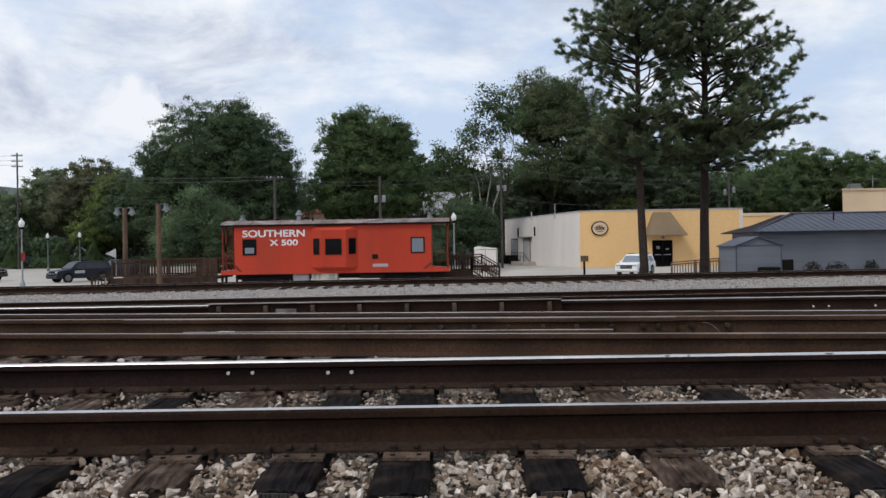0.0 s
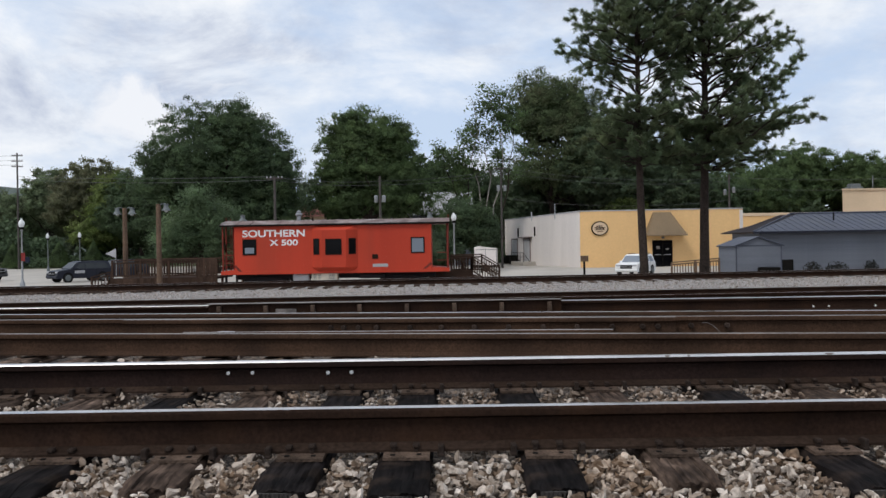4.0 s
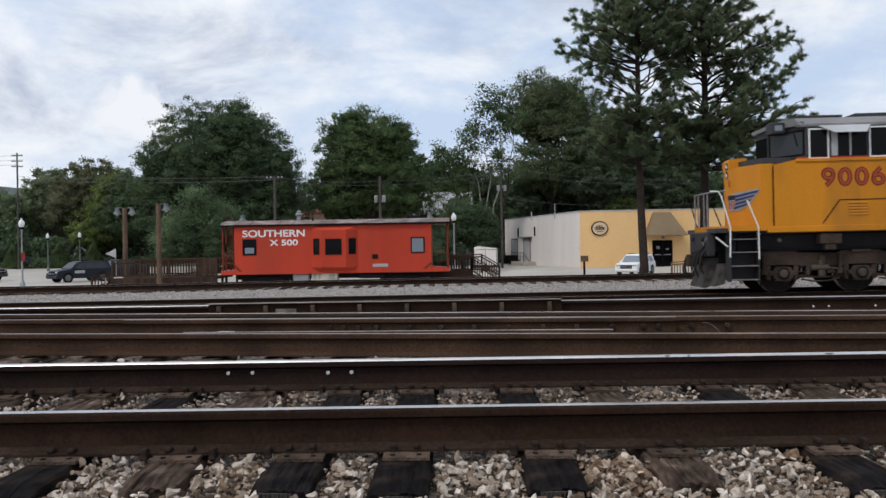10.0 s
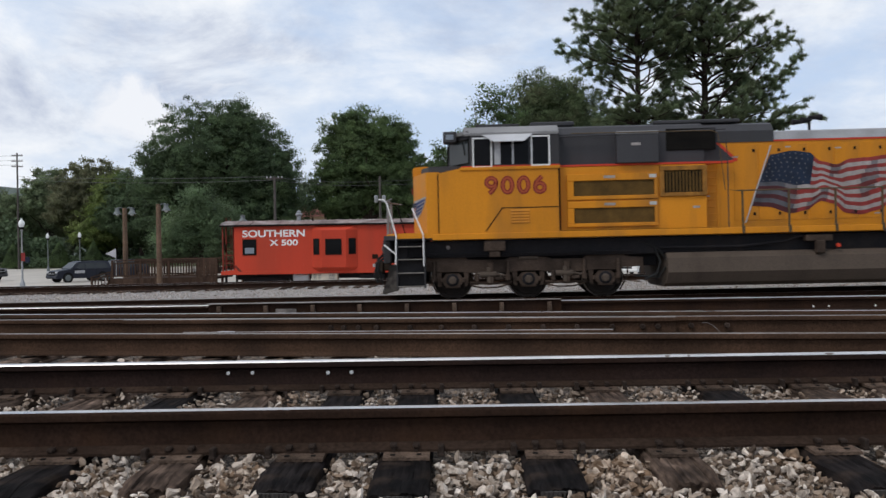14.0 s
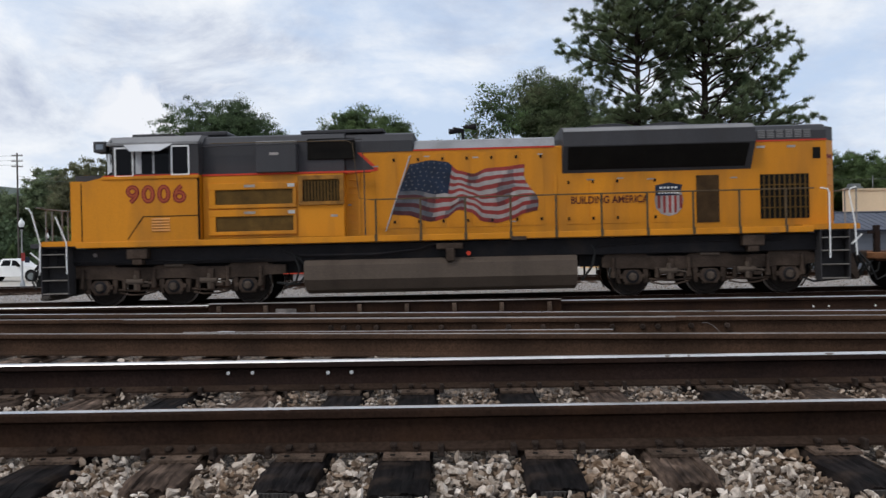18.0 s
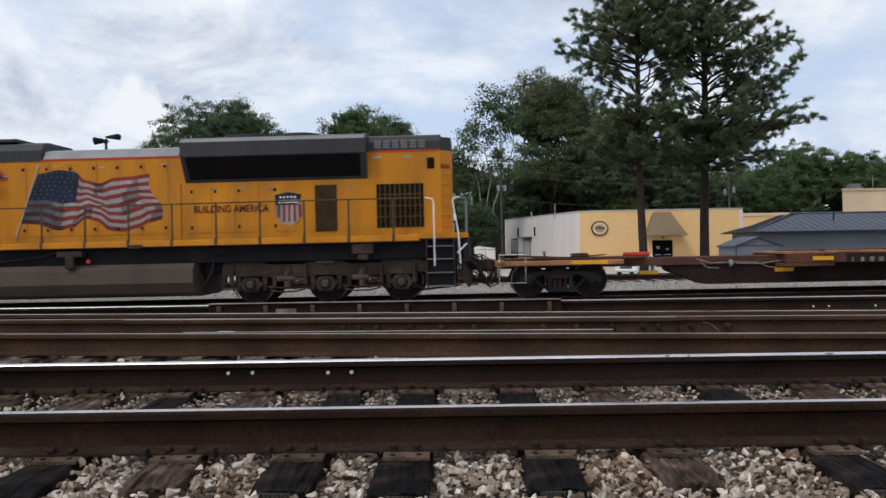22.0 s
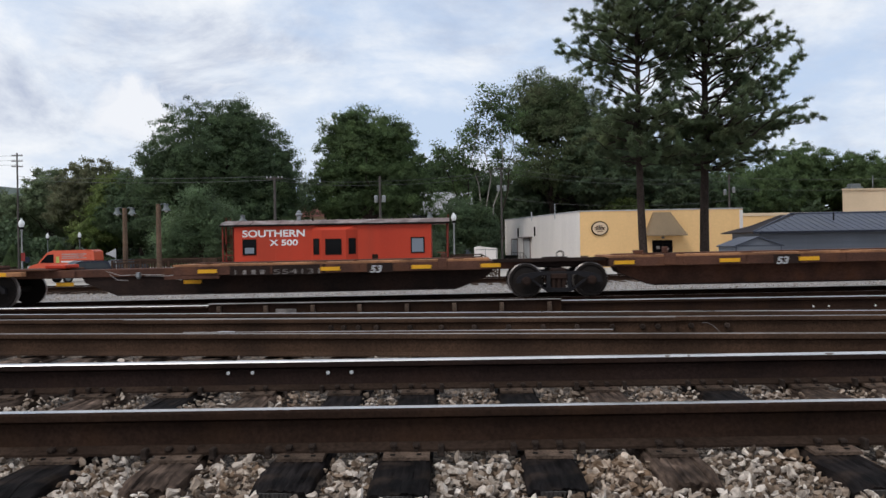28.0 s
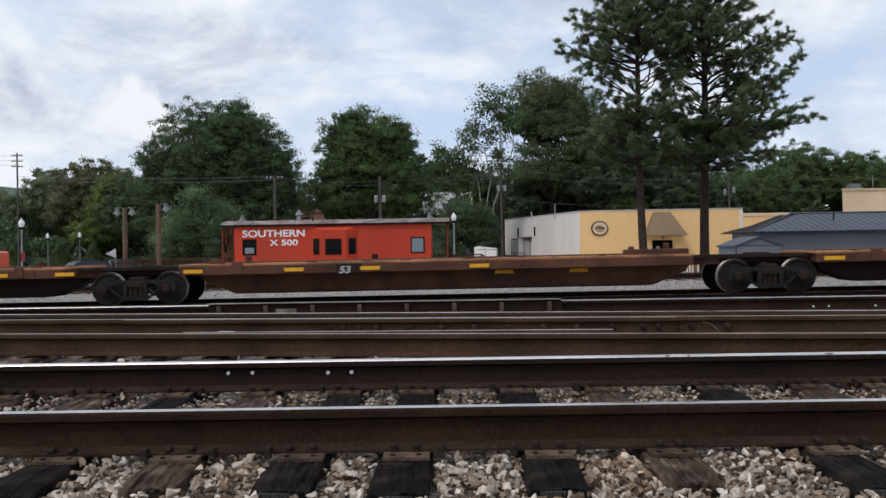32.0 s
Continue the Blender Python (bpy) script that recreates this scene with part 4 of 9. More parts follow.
def loco_truck(parent, axles):
    x0, x2 = axles[0], axles[2]
    mid = axles[1]
    for side in (-1, 1):
        g = Geo()
        y0, y1 = (side * 1.12, side * 0.98) if side < 0 else (side * 0.98, side * 1.12)
        g.prism([(x0 - 0.78, 0.78), (x0 - 0.78, 1.02), (x0 - 0.62, 1.20), (x0 + 0.30, 1.20), (x0 + 0.42, 1.06), (mid - 0.62, 1.04), (mid - 0.5, 1.10), (mid + 0.5, 1.10), (mid + 0.62, 1.04), (x2 - 0.55, 1.04), (x2 - 0.42, 1.20), (x2 + 0.45, 1.20), (x2 + 0.58, 1.06), (x2 + 1.02, 1.04), (x2 + 1.02, 0.80),
                 (x2 + 0.50, 0.78), (x2 + 0.36, 0.72), (x2 - 0.36, 0.74), (x2 - 0.52, 0.70), (mid + 0.52, 0.70), (mid + 0.36, 0.74), (mid - 0.36, 0.74), (mid - 0.52, 0.70), (x0 + 0.52, 0.70), (x0 + 0.36, 0.74), (x0 - 0.36, 0.74), (x0 - 0.5, 0.76)], "y", y0, y1)
        for ax in axles:  # pedestal legs either side of each axle box
            for s in (-1, 1):
                g.prism([(ax + s * 0.30, 0.74), (ax + s * 0.44, 0.72), (ax + s * 0.40, 0.36), (ax + s * 0.31, 0.34)], "y", y0 + 0.02, y1 - 0.02)
        part("truck_frame", g, M_TRUCK, parent, "dusty brown cast truck side frame")
        for ax in axles:
            y0, y1 = (side * 1.19, side * 1.07) if side < 0 else (side * 1.07, side * 1.19)
            b = Geo().prism([(ax - 0.25, 0.42), (ax - 0.25, 0.60), (ax - 0.17, 0.70), (ax + 0.17, 0.70), (ax + 0.25, 0.60), (ax + 0.25, 0.42), (ax + 0.17, 0.35), (ax - 0.17, 0.35)], "y", y0, y1)
            ring = Geo().lathe((ax, side * 1.19, 0.52), [(0.13, -0.03), (0.17, -0.012), (0.17, 0.012), (0.13, 0.03)], 16, "y")
            cap = Geo().lathe((ax, side * 1.22, 0.52), [(0.105, -0.05), (0.105, 0.04), (0.08, 0.055), (0.04, 0.06)] if side > 0 else [(0.04, -0.06), (0.08, -0.055), (0.105, -0.04), (0.105, 0.05)], 14, "y")
            for k in range(3):
                q = k * 2.094 + 0.5
                cap.box(ax + 0.075 * math.cos(q) - 0.016, ax + 0.075 * math.cos(q) + 0.016, side * 1.285 - 0.012, side * 1.285 + 0.012, 0.52 + 0.075 * math.sin(q) - 0.016, 0.52 + 0.075 * math.sin(q) + 0.016)
            b.box(ax - 0.20, ax + 0.20, side * 1.12 - 0.05, side * 1.12 + 0.05, 0.31, 0.36, 0.01).box(ax - 0.34, ax - 0.24, side * 1.14 - 0.05, side * 1.14 + 0.05, 0.46, 0.58, 0.02).box(ax + 0.24, ax + 0.34, side * 1.14 - 0.05, side * 1.14 + 0.05, 0.46, 0.58, 0.02)
            box = part("axle_box", b, M_TRUCK, parent, "dusty axle bearing box")
            part("bearing_ring", ring, M_BLACK, box)
            part("bearing_cap", cap, M_TANK, box, "round bolted bearing cap", smooth=35)
        for cx in (x0 + 1.0, mid + 1.0):
            h = Geo().box(cx - 0.06, cx + 0.10, side * 1.15 - 0.05, side * 1.15 + 0.05, 0.40, 0.98, 0.02).box(cx - 0.40, cx - 0.30, side * 1.15 - 0.04, side * 1.15 + 0.04, 0.46, 0.74, 0.02).box(cx + 0.14, cx + 0.36, side * 1.13 - 0.05, side * 1.13 + 0.05, 0.50, 0.60, 0.02)
            h.path([(cx - 0.5, side * 1.10, 0.36), (cx - 0.2, side * 1.12, 0.30), (cx + 0.2, side * 1.12, 0.31), (cx + 0.5, side * 1.10, 0.38)], 0.022, 6)
            part("brake_hanger", h, M_TRUCK, parent, "dusty brake hanger and links")
            c = Geo().tube((cx - 0.28, side * 1.16, 0.66), (cx + 0.18, side * 1.16, 0.66), 0.075, n=10)
            c.tube((cx + 0.18, side * 1.16, 0.66), (cx + 0.42, side * 1.16, 0.62), 0.03, n=8).box(cx - 0.08, cx + 0.02, side * 1.16 - 0.05, side * 1.16 + 0.05, 0.42, 0.86, 0.02)
            part("brake_cylinder", c, M_TANK, parent)
        for cx in (x0 - 0.5, mid - 0.55, x2 - 0.55, x2 + 0.35):
            d = Geo().tube((cx, side * 1.17, 0.62), (cx, side * 1.17, 1.02), 0.05, n=8).tube((cx, side * 1.17, 0.5), (cx, side * 1.17, 0.64), 0.075, n=8)
            part("damper", d, M_TRUCK, parent)
    for side in (-1, 1):
        for ca, cb in ((x0 + 0.45, mid - 0.45), (mid + 0.45, x2 - 0.45)):
            part("brake_rod", Geo().path([(ca, side * 1.06, 0.44), ((ca + cb) / 2, side * 1.08, 0.40), (cb, side * 1.06, 0.44)], 0.03, 6), M_TRUCK, parent)
            part("brake_shoe", Geo().box(ca - 0.02, ca + 0.10, side * 0.80 - 0.06, side * 0.80 + 0.06, 0.34, 0.66, 0.02), M_TRUCK, parent)
            part("brake_shoe", Geo().box(cb - 0.10, cb + 0.02, side * 0.80 - 0.06, side * 0.80 + 0.06, 0.34, 0.66, 0.02), M_TRUCK, parent)
        for cx in (x0 - 0.62, x2 + 0.62):
            part("sand_pipe", Geo().path([(cx, side * 1.05, 1.1), (cx, side * 1.0, 0.55), (cx + (0.18 if cx < x0 else -0.18), side * 0.80, 0.16)], 0.022, 6), M_TRUCK, parent)
        part("equaliser", Geo().box(x0 + 0.3, x2 - 0.3, side * 0.96 - 0.03, side * 0.96 + 0.03, 0.74, 0.86, 0.01), M_BLACK, parent)
        part("truck_pad", Geo().box(mid - 0.26, mid + 0.26, side * 1.02 - 0.16, side * 1.02 + 0.16, 1.04, 1.16, 0.03).lathe((mid, side * 1.05, 1.14), [(0.13, 0), (0.13, 0.08)], 12), M_TANK, parent, "rubber truck pad")
    g = Geo().box(x0 + 0.4, x2 - 0.4, -0.9, 0.9, 0.72, 0.9, 0.03)
    part("bolster", g, M_BLACK, parent)
    for ax in axles:
        w = part("wheelset", LOCO_WHEEL, M_WHEEL, parent, "dull steel wheels on an axle", at=pose(ax, 0, 0.533))
        WHEELSETS.append((w, ax, 0.533))


def yz_loft(g, x0, x1, prof):
    g.prism(prof, "x", x0, x1)


def shield_marks(sx):
    g = Geo()
    for i in range(5):
        g.box(sx - 0.24 + i * 0.10, sx - 0.185 + i * 0.10, -1.028, -1.025, 2.845, 2.895)
    for i in range(7):
        g.box(sx - 0.27 + i * 0.08, sx - 0.225 + i * 0.08, -1.028, -1.025, 2.71, 2.755)
    return g


def strokes(g, paths, width, y0, y1):
    """Flat letters in the xz plane: each path a list of points, drawn with the given width."""
    for pts in paths:
        closed = pts[0] == pts[-1]
        pts = pts[:-1] if closed else pts
        n = len(pts)
        rows = []
        for i, p in enumerate(pts):
            a = pts[(i - 1) % n] if closed or i else p
            b = pts[(i + 1) % n] if closed or i < n - 1 else p
            t = Vector((b[0] - a[0], b[1] - a[1])).normalized()
            nx, nz = -t.y * width / 2, t.x * width / 2
            rows.append(g.add([(p[0] + nx, y0, p[1] + nz), (p[0] - nx, y0, p[1] - nz), (p[0] + nx, y1, p[1] + nz), (p[0] - nx, y1, p[1] - nz)]))
        pairs = list(zip(rows, rows[1:])) + ([(rows[-1], rows[0])] if closed else [])
        for a, b in pairs:
            g.face(a, b, b + 1, a + 1)
            g.face(a, a + 2, b + 2, b)
            g.face(a + 1, b + 1, b + 3, a + 3)


def digit_paths(ch):
    """Rounded road-number figures, 0.34 wide and 0.46 high, centred on x = 0."""
    ring = lambda cx, cz, rx, rz, n=24: [(cx + rx * math.sin(2 * math.pi * i / n), cz + rz * math.cos(2 * math.pi * i / n)) for i in range(n)] + [(cx, cz + rz)]
    if ch == "0":
        return [ring(0, 0.23, 0.125, 0.19)]
    six = [ring(0, 0.15, 0.125, 0.115), [(-0.125, 0.15), (-0.118, 0.22), (-0.09, 0.29), (-0.03, 0.36), (0.06, 0.44)]]
    if ch == "6":
        return six
    return [[(-x, 0.46 - z) for x, z in p] for p in six]


def build_loco():
    lo = thing("locomotive", on_line(0), "yellow and grey diesel freight locomotive with a painted waving flag", "locomotive")
    # underframe
    part("underframe", Geo().box(-13.0, 7.6, -1.22, 1.22, 1.12, 1.58, 0.03), M_BLACK, lo, "black underframe")
    part("equipment_rack", Geo().box(-12.9, -6.3, -0.85, 0.85, 0.80, 1.12, 0.02), M_BLACK, lo)
    part("equipment_rack", Geo().box(1.2, 7.5, -0.85, 0.85, 0.80, 1.12, 0.02), M_BLACK, lo)
    g = Geo().box(-12.3, 7.2, -1.53, -1.40, 1.60, 1.76, 0.012).box(-12.3, 7.2, 1.40, 1.53, 1.60, 1.76, 0.012)
    part("side_sill", g, M_YELLOW, lo, "yellow side sill")
    part("walkway", Geo().box(-13.6, 8.3, -1.42, 1.42, 1.62, 1.745, 0.01), M_GREY, lo, "grey walkway deck")
    # fuel tank: faceted barrel
    prof = [(-1.30, 1.14), (-1.46, 1.0), (-1.50, 0.62), (-1.28, 0.34), (-0.8, 0.22), (0.8, 0.22), (1.28, 0.34), (1.50, 0.62), (1.46, 1.0), (1.30, 1.14)]
    g = Geo()
    yz_loft(g, -6.15, 1.10, prof)
    part("fuel_tank", g, M_TANK, lo, "dusty brown faceted fuel tank")
    g = Geo().box(-2.35, -2.12, -1.56, -1.40, 1.05, 1.38, 0.02).box(-2.6, -1.9, -1.5, -1.3, 1.36, 1.52, 0.02)
    part("fuel_filler", g, M_TRUCK, lo)
    part("fuel_gauge", Geo().lathe((-1.75, -1.42, 1.24), [(0.05, -0.06), (0.06, 0.0)], 12, "y"), M_RED, lo, "small red fuel cut-off button")
    g = Geo().path([(-6.3, -1.3, 1.28), (-4.2, -1.34, 1.27), (-3.1, -1.34, 1.38), (-2.7, -1.34, 1.5), (-2.2, -1.34, 1.5)], 0.035, 8)
    part("pipe", g, M_BLACK, lo)
    g = Geo().path([(-6.9, -1.2, 1.5), (-6.45, -1.25, 1.3), (-6.3, -1.28, 0.9), (-6.4, -1.28, 0.6), (-6.7, -1.25, 0.45)], 0.03, 8)
    part("air_hose", g, M_RUBBER, lo, "black bent air hose")
    for x0, x1, dip in ((-6.75, -6.35, 0.5), (1.45, 1.25, 0.45)):
        part("traction_cable", Geo().path([(x0, -1.18, 1.45), ((x0 + x1) / 2 + 0.25, -1.22, 1.2), (x1 + 0.28, -1.22, 0.85), (x1, -1.2, dip), (x0 - 0.2, -1.1, dip + 0.05)], 0.035, 6), M_RUBBER, lo, "black looped traction cable")
    part("air_pipe", Geo().path([(-12.6, -1.25, 1.22), (-7.0, -1.26, 1.21)], 0.024, 6), M_BLACK, lo, "thin black air pipe")
    part("air_pipe", Geo().path([(1.6, -1.25, 1.34), (3.0, -1.26, 1.42), (6.6, -1.26, 1.42)], 0.024, 6), M_BLACK, lo, "thin black air pipe")
    part("lifting_eye", Geo().lathe((-11.9, -1.235, 1.40), [(0.03, -0.02), (0.055, -0.02), (0.055, 0.0), (0.03, 0.0)], 16, "y"), M_STENCIL, lo, "worn ring on the frame")
    # cab and nose
    plan = [(-12.87, -0.22), (-12.44, -1.46), (-12.10, -1.46), (-12.10, 1.46), (-12.44, 1.46), (-12.87, 0.22)]
    part("nose", Geo().prism(plan, "z", 1.76, 3.40), M_YELLOW, lo, "yellow tapered short nose")
    part("nose_cap", Geo().prism([(-12.875, 3.38), (-12.875, 3.60), (-12.82, 3.65), (-12.52, 3.67), (-12.40, 3.66), (-12.36, 3.38)], "y", -0.30, 0.30), M_YELLOW, lo, "yellow raised headlight housing")
    part("nose_roof", Geo().prism([(-12.62, -0.55), (-12.36, -1.34), (-11.6, -1.36), (-11.6, 1.36), (-12.36, 1.34), (-12.62, 0.55)], "z", 3.404, 3.56), M_GREY, lo, "grey nose roof")
    g = Geo().prism([(-12.12, 1.76), (-12.12, 3.36), (-11.45, 3.5), (-8.92, 3.5), (-8.92, 1.76)], "y", -1.5, 1.5)
    part("cab_lower", g, M_YELLOW, lo, "yellow lower cab side")
    plan = [(-11.88, -0.45), (-11.24, -1.48), (-8.92, -1.48), (-8.92, 1.48), (-11.24, 1.48), (-11.88, 0.45)]
    part("cab_upper", Geo().prism(plan, "z", 3.5, 4.40), M_GREY, lo, "dark grey window band of the cab")
    prof = [(-1.50, 4.33), (-1.50, 4.38), (-1.15, 4.60), (-0.5, 4.68), (0.5, 4.68), (1.15, 4.60), (1.50, 4.38), (1.50, 4.33), (0, 4.45)]
    g = Geo()
    yz_loft(g, -11.42, -8.92, prof)
    g.prism([(-11.95, -0.55), (-11.30, -1.49), (-11.30, 1.49), (-11.95, 0.55)], "z", 4.38, 4.48)
    part("cab_roof", g, M_ROOFGREY, lo, "pale grey cab roof")
    # sun shade over the side windows
    g = Geo()
    n = g.add([(-10.95, -1.49, 4.36), (-9.60, -1.49, 4.36), (-9.85, -1.80, 4.14), (-10.65, -1.80, 4.14), (-10.95, -1.49, 4.34), (-9.60, -1.49, 4.34), (-9.85, -1.80, 4.12), (-10.65, -1.80, 4.12)])
    for q in ((0, 3, 2, 1), (4, 5, 6, 7), (0, 4, 7, 3), (1, 2, 6, 5), (3, 7, 6, 2), (0, 1, 5, 4)):
        g.face(*(n + i for i in q))
    part("sun_shade", g, M_SILVER, lo, "pale grey sloping sun shade")
    for x0, x1, z0, z1, framed in ((-11.16, -10.72, 3.52, 4.24, True), (-10.62, -9.72, 3.56, 4.22, False), (-9.62, -9.20, 3.54, 4.26, True)):
        win = part("cab_window", Geo().box(x0, x1, -1.492, -1.475, z0, z1), M_GLASS, lo, "dark cab side window")
        fw = 0.04
        if framed:
            f = Geo().box(x0 - fw, x1 + fw, -1.51, -1.482, z1, z1 + fw, 0.004).box(x0 - fw, x1 + fw, -1.51, -1.482, z0 - fw, z0, 0.004)
            f.box(x0 - fw, x0, -1.51, -1.482, z0, z1, 0.004).box(x1, x1 + fw, -1.51, -1.482, z0, z1, 0.004)
            part("window_frame", f, M_WHITE, win, "white window frame")
        else:
            f = Geo().box(-10.62, -10.46, -1.505, -1.494, z0, z1, 0.004).box(-10.16, -10.11, -1.505, -1.494, z0, z1, 0.004)
            part("sliding_pane_frame", f, M_SILVER, win, "pale sliding window frame")
    quarter = pose(-11.88, -0.45, 0, 0, 0, -58.1)
    w = part("windscreen", Geo().box(0.10, 1.10, -0.012, 0.0, 3.64, 4.22), M_GLASS_MID, lo, "quarter windscreen with a sky reflection in its colour", at=quarter)
    part("windscreen_frame", Geo().box(0.05, 0.10, -0.02, 0.0, 3.6, 4.27).box(1.10, 1.15, -0.02, 0.0, 3.6, 4.27).box(0.10, 1.10, -0.02, 0.0, 4.22, 4.27).box(0.10, 1.10, -0.02, 0.0, 3.6, 3.64), M_MESH, w)
    part("wiper", Geo().tube((0.85, -0.03, 4.2), (0.95, -0.03, 3.85), 0.012, n=5), M_MESH, w)
    part("windscreen", Geo().box(-11.90, -11.88, -0.42, 0.42, 3.66, 4.2), M_GLASS, lo, "front windscreen")
    nb = part("number_board", Geo().box(-11.98, -11.62, -1.06, -0.62, 4.22, 4.52, 0.02), M_GREY, lo, "dark number board box")
    part("number_glass", Geo().box(-11.90, -11.70, -1.068, -1.06, 4.30, 4.44), M_GLASS_SKY, nb)
    for z in (3.46, 3.22):
        hl = part("headlight", Geo().lathe((-12.878, -0.07, z), [(0.085, -0.012), (0.105, 0.0), (0.105, 0.03)], 16, "x"), M_RUST, lo, "brown-rimmed round headlight", smooth=40)
        part("lens", Geo().lathe((-12.889, -0.07, z), [(0.04, -0.008), (0.066, 0.0), (0.066, 0.008)], 16, "x"), M_LAMP, hl, "clear lens")
    g = Geo().box(-11.55, -8.9, -1.535, -1.50, 3.42, 3.50, 0.01)
    part("window_sill", g, M_YELLOW, lo)
    part("red_line_cab", Geo().box(-11.5, -8.92, -1.506, -1.486, 3.50, 3.535), M_RED, lo, "thin red dividing line")
    # cab side panel lines and louvre
    part("panel_seam", Geo().box(-8.955, -8.915, -1.512, -1.46, 1.78, 3.44), M_MESH, lo, "dark panel seam")
    part("panel_seam", Geo().box(-12.135, -12.11, -1.506, -1.48, 1.78, 3.34), M_MESH, lo, "dark panel seam")
    g = Geo().box(-10.45, -8.96, -1.506, -1.49, 2.40, 2.425)
    n = g.add([(-10.45, -1.506, 2.425), (-10.43, -1.506, 2.40), (-10.87, -1.506, 1.80), (-10.89, -1.506, 1.82), (-10.45, -1.49, 2.425), (-10.43, -1.49, 2.40), (-10.87, -1.49, 1.80), (-10.89, -1.49, 1.82)])
    for q in ((0, 3, 2, 1), (4, 5, 6, 7), (0, 4, 7, 3), (1, 2, 6, 5)):
        g.face(*(n + i for i in q))
    part("panel_seam", g, M_MESH, lo, "dark panel seams")
    g = Geo()
    for i in range(5):
        g.prism([(-1.525, 2.02 + 0.075 * i), (-1.498, 2.07 + 0.075 * i), (-1.498, 2.02 + 0.075 * i)], "x", -10.22, -9.72)
    part("cab_louvre", g, M_YELLOW, lo, "small yellow louvre")
    for k, ch in enumerate("9006"):
        at = pose(-10.72 + 0.425 * k, 0, 2.78)
        g = Geo()
        strokes(g, digit_paths(ch), 0.115, -1.512, -1.50)
        d = part("number", g, M_NUMRED, lo, "red figure of the road number 9006", at=at)
        g = Geo()
        strokes(g, digit_paths(ch), 0.045, -1.515, -1.512)
        part("number_inline", g, M_NUMIN, d)
    # winged emblem on the nose, in plain shapes
    face = pose(-12.875, -0.22, 0, 0, 0, -70.87)
    part("emblem_backing", Geo().prism([(0.12, 2.94), (1.15, 3.01), (1.10, 2.88), (0.92, 2.72), (0.76, 2.58), (0.50, 2.42), (0.16, 2.38)], "y", -0.006, -0.001), M_FLAGWHITE, lo, "pale wing emblem backing", at=face @ pose(0.0, 0, 0.06) @ Matrix.Diagonal((1.13, 1, 0.9, 1)))
    g = Geo()
    for i in range(4):
        z = 2.86 - 0.115 * i
        g.prism([(0.18, z), (1.10 - 0.12 * i, z + 0.10), (1.06 - 0.13 * i, z + 0.035), (0.18, z - 0.075)], "y", -0.014, -0.002)
    em = part("emblem", g, M_WINGBLUE, lo, "blue striped wing emblem", at=face @ pose(0.0, 0, 0.06) @ Matrix.Diagonal((1.13, 1, 0.9, 1)))
    part("emblem_crest", Geo().prism([(-0.02, 2.88), (0.26, 2.88), (0.25, 2.55), (0.14, 2.40), (0.0, 2.42)], "y", -0.018, -0.004), M_FLAGWHITE, em)
    part("emblem_crest_top", Geo().box(-0.02, 0.26, -0.021, -0.018, 2.74, 2.88), M_BLUE, em)
    for k in range(3):
        part("emblem_stripe", Geo().box(0.02 + 0.085 * k, 0.06 + 0.085 * k, -0.021, -0.018, 2.46, 2.73), M_FLAGRED, em)
    part("hand_grab", Geo().path([(0.08, -0.05, 3.15), (0.08, -0.05, 3.35)], 0.015, 5), M_FLAGRED, em)
    # electrical cabinets behind the cab
    g = Geo().box(-8.90, -5.05, -1.28, 1.28, 1.76, 3.47, 0.02)
    part("equipment_cabinet", g, M_YELLOW, lo, "yellow equipment cabinet")
    for z0 in (2.58, 1.86):
        fr = Geo().box(-8.72, -6.34, -1.34, -1.28, z0 + 0.50, z0 + 0.68, 0.01).box(-8.72, -6.34, -1.34, -1.28, z0, z0 + 0.10, 0.01)
        fr.box(-8.72, -8.54, -1.34, -1.28, z0 + 0.10, z0 + 0.50, 0.01).box(-6.43, -6.34, -1.34, -1.28, z0 + 0.10, z0 + 0.50, 0.01)
        f = part("louvre_frame", fr, M_YELLOW, lo, "yellow air filter frame")
        part("filter_mesh", Geo().box(-8.54, -6.43, -1.30, -1.281, z0 + 0.10, z0 + 0.50), M_MESH_Y, f, "dirty yellow mesh")
        part("decal", Geo().box(-7.75, -7.45, -1.345, -1.34, z0 + 0.56, z0 + 0.63), M_FLAGWHITE, f)
        part("notice", Geo().box(-6.56, -6.38, -1.345, -1.34, z0 + 0.55, z0 + 0.64), M_SILVER, f)
    fr = Geo().box(-6.28, -5.05, -1.34, -1.28, 3.30, 3.42, 0.01).box(-6.28, -5.05, -1.34, -1.28, 2.62, 2.72, 0.01).box(-6.28, -6.16, -1.34, -1.28, 2.72, 3.30, 0.01).box(-5.17, -5.05, -1.34, -1.28, 2.72, 3.30, 0.01)
    f = part("grille_frame", fr, M_FILTERFRAME, lo, "grimy brown-yellow frame")
    slat = Geo()
    for i in range(11):
        slat.box(-6.12 + i * 0.087, -6.07 + i * 0.087, -1.31, -1.285, 2.73, 3.29)
    part("grille_slat", slat, M_MESH_Y, f)
    part("grille_back", Geo().box(-6.16, -5.17, -1.285, -1.281, 2.72, 3.30), M_MESH, f)
    part("decal", Geo().box(-5.42, -5.24, -1.286, -1.28, 2.30, 2.36), M_FLAGWHITE, lo)
    # hood
    def hood(x0, x1, w, z0, z1, r):
        g = Geo()
        yz_loft(g, x0, x1, [(-w, z0), (-w, z1 - r), (-w + r * 0.6, z1 - r * 0.25), (-w + r * 1.4, z1), (w - r * 1.4, z1), (w - r * 0.6, z1 - r * 0.25), (w, z1 - r), (w, z0)])
        return g
